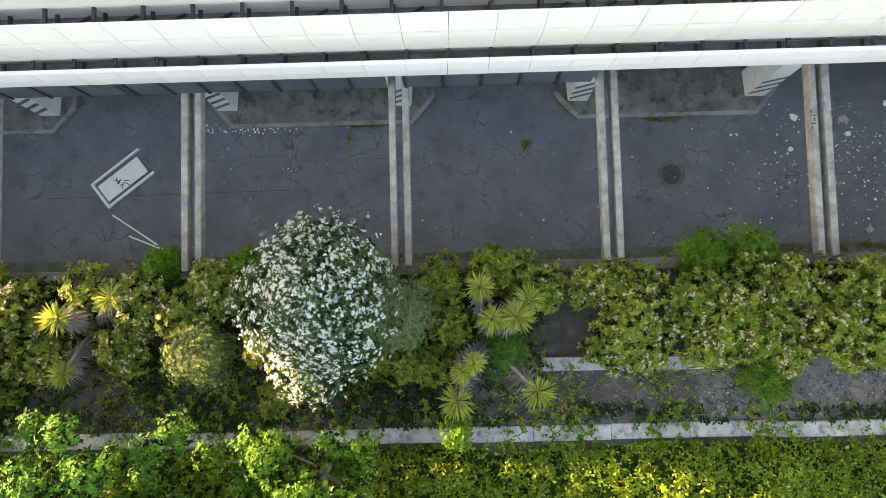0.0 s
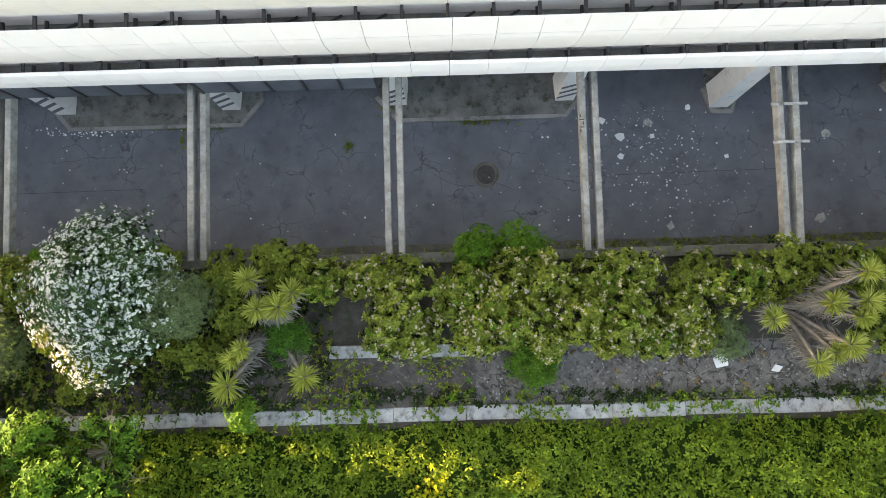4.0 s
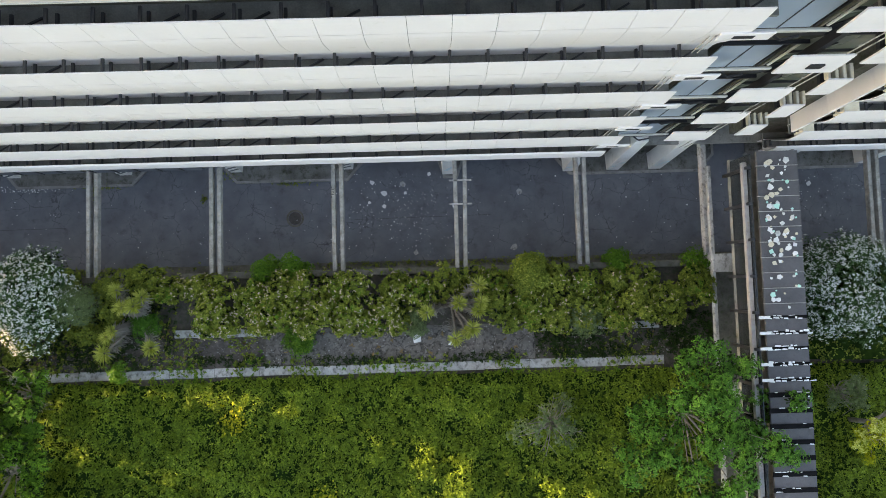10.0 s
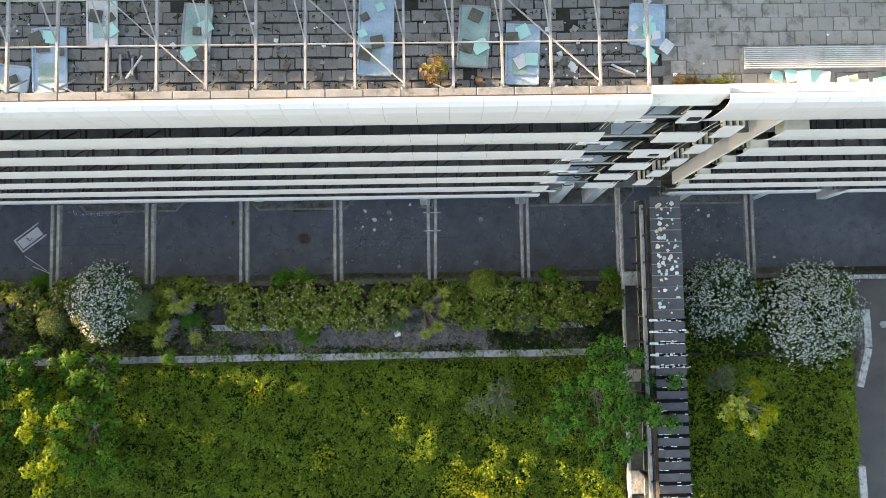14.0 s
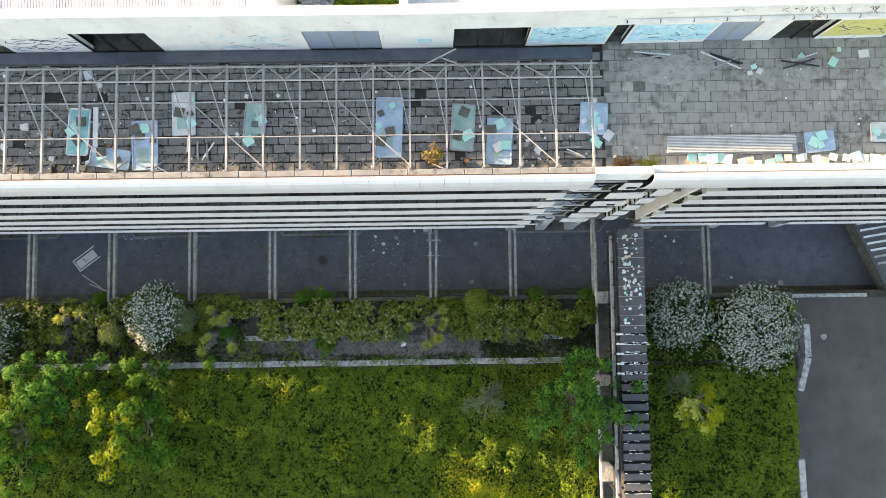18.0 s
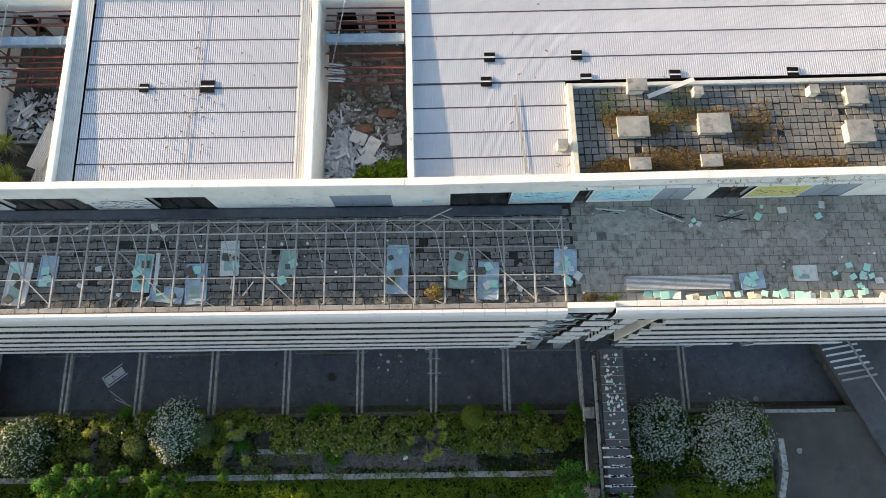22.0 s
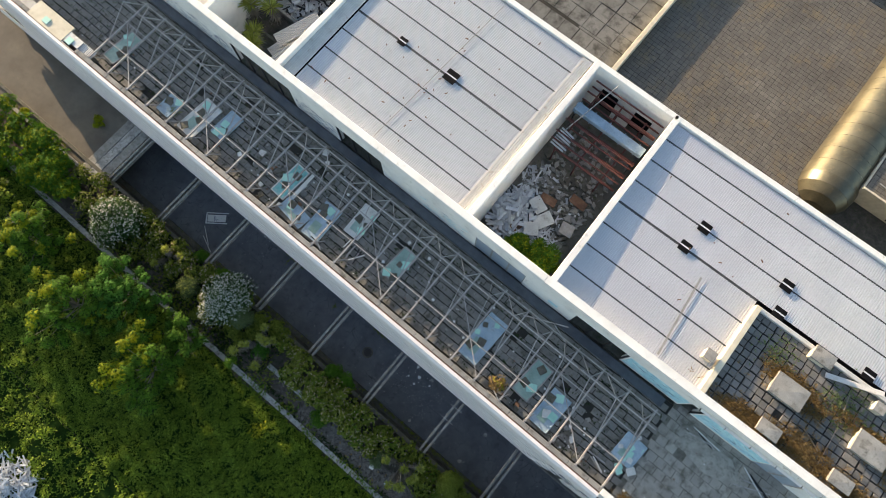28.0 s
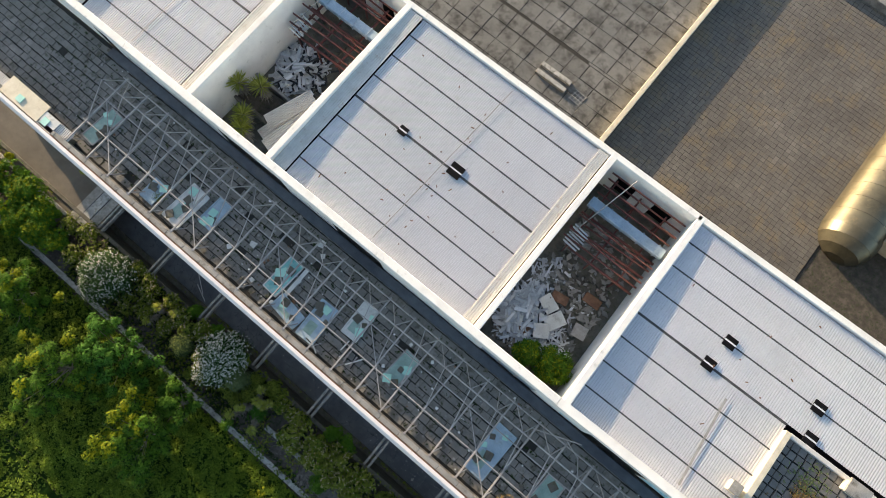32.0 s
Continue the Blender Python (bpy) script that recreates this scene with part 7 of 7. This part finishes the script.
for x, y, r in ((32.5, -4.7, 0.28), (26.0, -4.9, 0.26), (33.0, -1.0, 0.26), (24.0, -0.9, 0.24), (23.2, -0.15, 0.2), (25.2, -0.3, 0.26), (24.0, -1.8, 0.18), (25.4, -0.9, 0.14), (23.0, -1.5, 0.14), (28.6, -1.9, 0.14), (27.0, 0.3, 0.16), (52.3, -1.0, 0.2), (51.5, -0.5, 0.18), (57.8, -4.6, 0.16), (62.6, -5.2, 0.3), (65.1, -10.2, 0.36)):
    fragment(x, y, 0.0 if y > -6 else 2.24, r, FLAKE if r < 0.26 else PALE, "plaster_fragment", "broken piece of pale plaster lying on the asphalt", "plaster fragment", "plaster fragments")
f, f2 = Form(), Form()
for i in range(900):
    k = vr.random()
    if k < 0.45:
        x, y = 25.5 + vr.normal(0, 2.2), -2.0 + vr.normal(0, 1.7)
    elif k < 0.6:
        x, y = 0.6 + vr.normal(0, 1.0), 0.0 + vr.normal(0, 0.12)
    elif k < 0.75:
        x, y = 52 + vr.normal(0, 2.5), -1.2 + vr.normal(0, 1.0)
    else:
        x, y = vr.uniform(-3, 60), vr.uniform(-5.2, 0)
    if not -5.3 < y < 0.5:
        continue
    s = abs(vr.normal(0, 0.017)) + 0.007
    f.plate([(x + s * math.cos(a + i), y + s * math.sin(a + i)) for a in (0, 1.4, 2.9, 4.4)], 0.0, 0.02 + s * 0.4)
solid("road_grit", f, FLAKE, "scattered small white plaster crumbs on the road", "debris", kind="stuff")
for i in range(1500):
    x, y = vr.uniform(-4, 42), vr.uniform(-11.4, -9.4)
    s = abs(vr.normal(0, 0.022)) + 0.008
    f2.plate([(x + s * math.cos(a + i), y + s * math.sin(a + i)) for a in (0, 1.4, 2.9, 4.4)], 4.0, 4.03 + s * 0.6)
solid("bed_rubble", f2, CONCRETE, "grey stones and rubble in the planting bed", "rubble", kind="stuff")
fragment(26.1, -10.15, 4.02, 0.36, FLAKE, "plastic_scrap", "crumpled white plastic scrap on the path", "plastic scrap", "plastic scraps", 10)
fragment(28.1, -10.5, 4.02, 0.22, FLAKE, "plastic_scrap", "crumpled white plastic scrap on the path", "plastic scrap", "plastic scraps", 10)
tag = thing("beam_tag", "small black sprayed tag on a beam top", "graffiti", (21.35, -1.4, BEAM_TOP + 0.004))
for i in range(5):
    part("stroke", Form().box(-0.09, 0.07, -0.3 + 0.14 * i, -0.265 + 0.14 * i, 0, 0.004) if i % 2 else Form().box(-0.09 + 0.1 * (i // 2 % 2), -0.05 + 0.1 * (i // 2 % 2), -0.34 + 0.14 * i, -0.22 + 0.14 * i, 0, 0.004), FRAME, tag)
stick_pile("scrap_heap", 0.9, -32.8, 4.6, 2.6, 2.4, 260, ALU, "heap of scrap metal profiles thrown among the creeper", "scrap heap", 1.1, (0.6, 2.0), 0.12)

# ---- loose things on the terrace ----
for mt, num, xa, xb, big in ((CONCRETE, 420, -10, 38, 0.055), (DAMP_OR_SHADED, 380, -10, 38, 0.08), (FLAKE, 150, -8, 60, 0.035), (RUST, 90, -8, 60, 0.05), (WHITESHEET, 60, 4, 38, 0.10)):
    f = Form()
    for i in range(num):
        x, y = vr.uniform(xa, xb), vr.uniform(1.2, 7.2)
        q = abs(vr.normal(0, big)) + 0.015
        if i % 3 == 0:
            x, y = (10.2 + vr.normal(0, 1.3), 2.6 + vr.normal(0, 0.9)) if i % 2 else (33.8 + vr.normal(0, 1.5), 2.0 + vr.normal(0, 0.7))
        if not 1.1 < y < 7.3:
            continue
        f.plate([(x + q * math.cos(a + i), y + q * math.sin(a + i)) for a in (0, 1.2, 2.7, 4.4)], TERRACE + 0.015, TERRACE + 0.03 + q * 0.4)
    solid("terrace_litter", f, mt, "small scattered rubble and litter on the terrace slabs", "litter", kind="stuff")
b, d, u = rosettes(vr, np.stack([vr.uniform(-12, 38, 1500), 1.4 + 0.57 * vr.integers(0, 11, 1500) + vr.normal(0, 0.05, 1500), np.full(1500, TERRACE + 0.02)], 1), np.repeat(np.array((0.0, 0.05, 1.0))[None], 1500, 0), 4, 0.4)
tagged(new("moss_tufts", leaf_mesh("moss_tufts", b, d, u, 0.09 * vr.uniform(0.5, 1.4, len(b)), 0.05, LEAF_SHADE)), "dark moss tufts in the joints of the terrace", "moss", kind="stuff")
PANELS = ((10.75, 3.3, 1.15, 2.5, -3, "teal"), (12.4, 1.9, 2.1, 1.05, -8, "blue"), (14.2, 2.55, 1.35, 2.6, 2, "blue"), (16.2, 4.2, 1.2, 2.3, 2, "white"), (19.9, 3.6, 1.15, 2.3, -4, "green"), (26.9, 3.35, 1.4, 3.2, -2, "blue"), (30.75, 3.3, 1.25, 2.5, -4, "green"),
          (32.65, 2.55, 1.35, 2.45, -3, "blue"), (37.6, 3.7, 1.45, 1.7, -4, "blue"), (-5.0, 3.1, 1.15, 2.6, -5, "green"), (0.7, 2.1, 1.15, 1.5, -2, "blue"), (2.95, 2.7, 1.5, 2.8, -4, "white"), (4.75, 3.5, 1.15, 2.0, -3, "blue"), (49.4, 2.35, 1.55, 1.1, 6, "blue"), (52.85, 2.8, 1.5, 1.05, 0, "white"))
SKIN = {"teal": TEAL, "blue": BLUESHEET, "white": WHITESHEET, "green": GREENSHEET}
WORD = {"teal": "teal", "blue": "pale blue", "white": "off white", "green": "pale green"}
for x, y, w, d, turn, col in PANELS:
    p = thing("glazed_board", "%s glazed panel lying flat on the terrace slabs" % WORD[col], "panel", (x, y, TERRACE + 0.05), turn, group="glazed boards")
    part("sheet", Form().box(-w / 2 + 0.08, w / 2 - 0.08, -d / 2 + 0.08, d / 2 - 0.08, 0, 0.06, 0.01), SKIN[col], p)
    e = WHITESHEET if col in ("teal", "white") else GREYSTEEL if col == "green" else BLUESHEET
    for a, b, c2, d2 in ((-w / 2, w / 2, -d / 2, -d / 2 + 0.08), (-w / 2, w / 2, d / 2 - 0.08, d / 2), (-w / 2, -w / 2 + 0.08, -d / 2, d / 2), (w / 2 - 0.08, w / 2, -d / 2, d / 2)):
        part("edge", Form().box(a, b, c2, d2, 0, 0.085, 0.01), e, p)
    if col != "teal":
        for i in range(1 if w > 1.2 or d > 2 else 0):
            part("patch", Form().box(-w * 0.3, w * 0.15, -d * 0.35, -d * 0.05, 0.062, 0.066), DAMP_OR_SHADED if i else GREENSHEET, p)
    for i in range(int(2 + d * 1.1)):
        s = 0.25 if vr.random() < 0.75 else 0.16
        tm = MINT if vr.random() < 0.5 else (DAMP_OR_SHADED if vr.random() < 0.8 else WHITESHEET)
        solid("loose_tile", Form().box(-s, s, -s, s, 0, 0.035, 0.008), tm, "loose mint green tile on a glazed board" if tm is MINT else "loose dull stone tile on a glazed board", "tile", "loose tiles",
              at=pose(x + vr.uniform(-0.38, 0.38) * w, y + vr.uniform(-0.4, 0.4) * d, TERRACE + 0.145 + 0.012 * i, vr.normal(0, 2), vr.normal(0, 2), vr.uniform(-40, 40)))
solid("leaning_strip", Form().box(11.5, 11.75, 2.2, 4.6, TERRACE + 0.05, TERRACE + 0.12, 0.01), WHITESHEET, "long off white strip beside a teal panel", "strip")
st = thing("sheet_stack", "stack of long pale corrugated sheets on the terrace", "corrugated sheets", (41.25, 1.75, TERRACE + 0.05))
for i in range(4):
    part("sheet", Form().box(0.03 * i, 7.0 - 0.1 * i, 0.02 * i, 0.95, 0.05 * i, 0.05 * i + 0.02), GREYSTEEL, st)
for i in range(11):
    part("ridge", Form().box(0.1, 6.6 if i < 5 else 6.8, 0.08 + 0.08 * i, 0.12 + 0.08 * i, 0.17, 0.235), WHITESHEET, st)
for i in range(26):
    x = 42.7 + i * 0.5 + vr.normal(0, 0.12)
    if x > 58:
        break
    s = vr.uniform(0.18, 0.27)
    tm = (MINT, WHITESHEET, MINT, CREAM)[int(vr.integers(0, 4))]
    solid("loose_tile", Form().box(-s, s, -s, s, 0, 0.04, 0.008), tm, "loose mint green tile along the roof edge" if tm is MINT else "loose pale tile along the roof edge", "tile", "loose tiles",
          at=pose(x, 1.42 + vr.normal(0, 0.12), TERRACE + 0.07 + 0.03 * (i % 3), vr.normal(0, 6), vr.normal(0, 6), vr.uniform(-20, 20)))
for i in range(34):
    k = vr.random()
    x, y = (56.5 + vr.normal(0, 0.9), 2.3 + vr.normal(0, 0.7)) if k < 0.5 else (37.9 + vr.normal(0, 0.45), 3.0 + vr.normal(0, 0.7)) if k < 0.75 else (vr.uniform(44, 58), 6.6 + vr.normal(0, 0.35))
    s = vr.uniform(0.12, 0.28)
    tm = MINT if vr.random() < 0.6 else WHITESHEET
    solid("loose_tile", Form().box(-s, s, -s * 0.8, s * 0.8, 0, 0.035, 0.008), tm, "loose mint green tile on the terrace" if tm is MINT else "loose pale tile on the terrace", "tile", "loose tiles",
          at=pose(x, y, TERRACE + 0.06 + 0.02 * (i % 4), vr.normal(0, 4), vr.normal(0, 4), vr.uniform(0, 90)))
for x0, y0, L3, n in ((17.1, 2.3, 1.3, 7), (40.9, 6.9, 2.0, 4), (44.5, 6.8, 2.4, 5), (48.5, 6.7, 2.2, 5), (29.8, 1.4, 1.2, 3), (36.4, 1.9, 1.4, 4), (15.0, 1.4, 1.0, 3)):
    for i in range(n):
        a = vr.uniform(-0.5, 0.5) + (1.4 if x0 == 17.1 else 0)
        d = Vector((math.cos(a), math.sin(a), 0)) * L3 * vr.uniform(0.5, 1) / 2
        c = Vector((x0 + vr.normal(0, 0.25), y0 + vr.normal(0, 0.15), TERRACE + 0.08 + 0.02 * i))
        solid("loose_profile", Form().bar(c - d, c + d, 0.07, 0.04), (GREYSTEEL, FRAME, WHITESHEET)[i % 3], "loose metal profile lying on the terrace", "metal profile", "loose profiles")
wb = thing("sheet_stack", "pale boards and corrugated sheets stacked at the roof edge", "board stack", (-9.2, 1.0, TERRACE + 0.4))
part("sheet", corrugated(-4.2, 3.8, 0.95), GUTTER, wb, at=(0, -0.35, 0.35))
part("board", Form().box(-2.2, 1.3, -0.55, 0.95, 0.46, 0.54, 0.01), CREAM, wb)
part("board", Form().box(1.0, 2.6, -0.45, 0.6, 0.46, 0.52, 0.01), WHITESHEET, wb)
part("pad", Form().box(-0.9, -0.4, -0.1, 0.35, 0.54, 0.6, 0.01), MINT, wb)
part("pad", Form().box(1.5, 2.0, -0.2, 0.3, 0.52, 0.57, 0.01), MINT, wb)
part("rest", Form().box(-4.0, 3.6, -0.2, 0.3, -0.4, 0.34), DAMP_OR_SHADED, wb)
# litter on the footbridge roof
for i in range(95):
    y = -1.0 - abs(vr.normal(0, 3.4))
    s = vr.uniform(0.04, 0.2)
    tm = (MINT, WHITESHEET, FLAKE, CREAM)[int(vr.integers(0, 4))]
    if y < -9.5:
        continue
    fragment(45.35 + vr.uniform(-0.75, 0.8), y - (2.5 if vr.random() < 0.5 and y > -6 else 0), 8.62, s, tm, "tile_shard", "broken mint tile shard on the bridge roof" if tm is MINT else "broken pale tile shard on the bridge roof", "tile shard", "tile shards")

# the east wing stands a little askew to the rest of the roof
ASKEW = Matrix.Translation((27.8, 7.55, 0)) @ Matrix.Rotation(radians(0.85), 4, "Z") @ Matrix.Translation((-27.8, -7.55, 0))
for ob in [o for o in scene.objects if o.parent is None]:
    kind = ob.name.split(".")[0]
    x, y, z = ob.matrix_basis.translation
    if ob is we or ob is pr or (kind == "roof_hall" and x > 27) or (kind in ("vent_stack", "loose_cable", "fallen_channel") and (x > 37 or x == 0)):
        ob.matrix_basis = ASKEW @ ob.matrix_basis
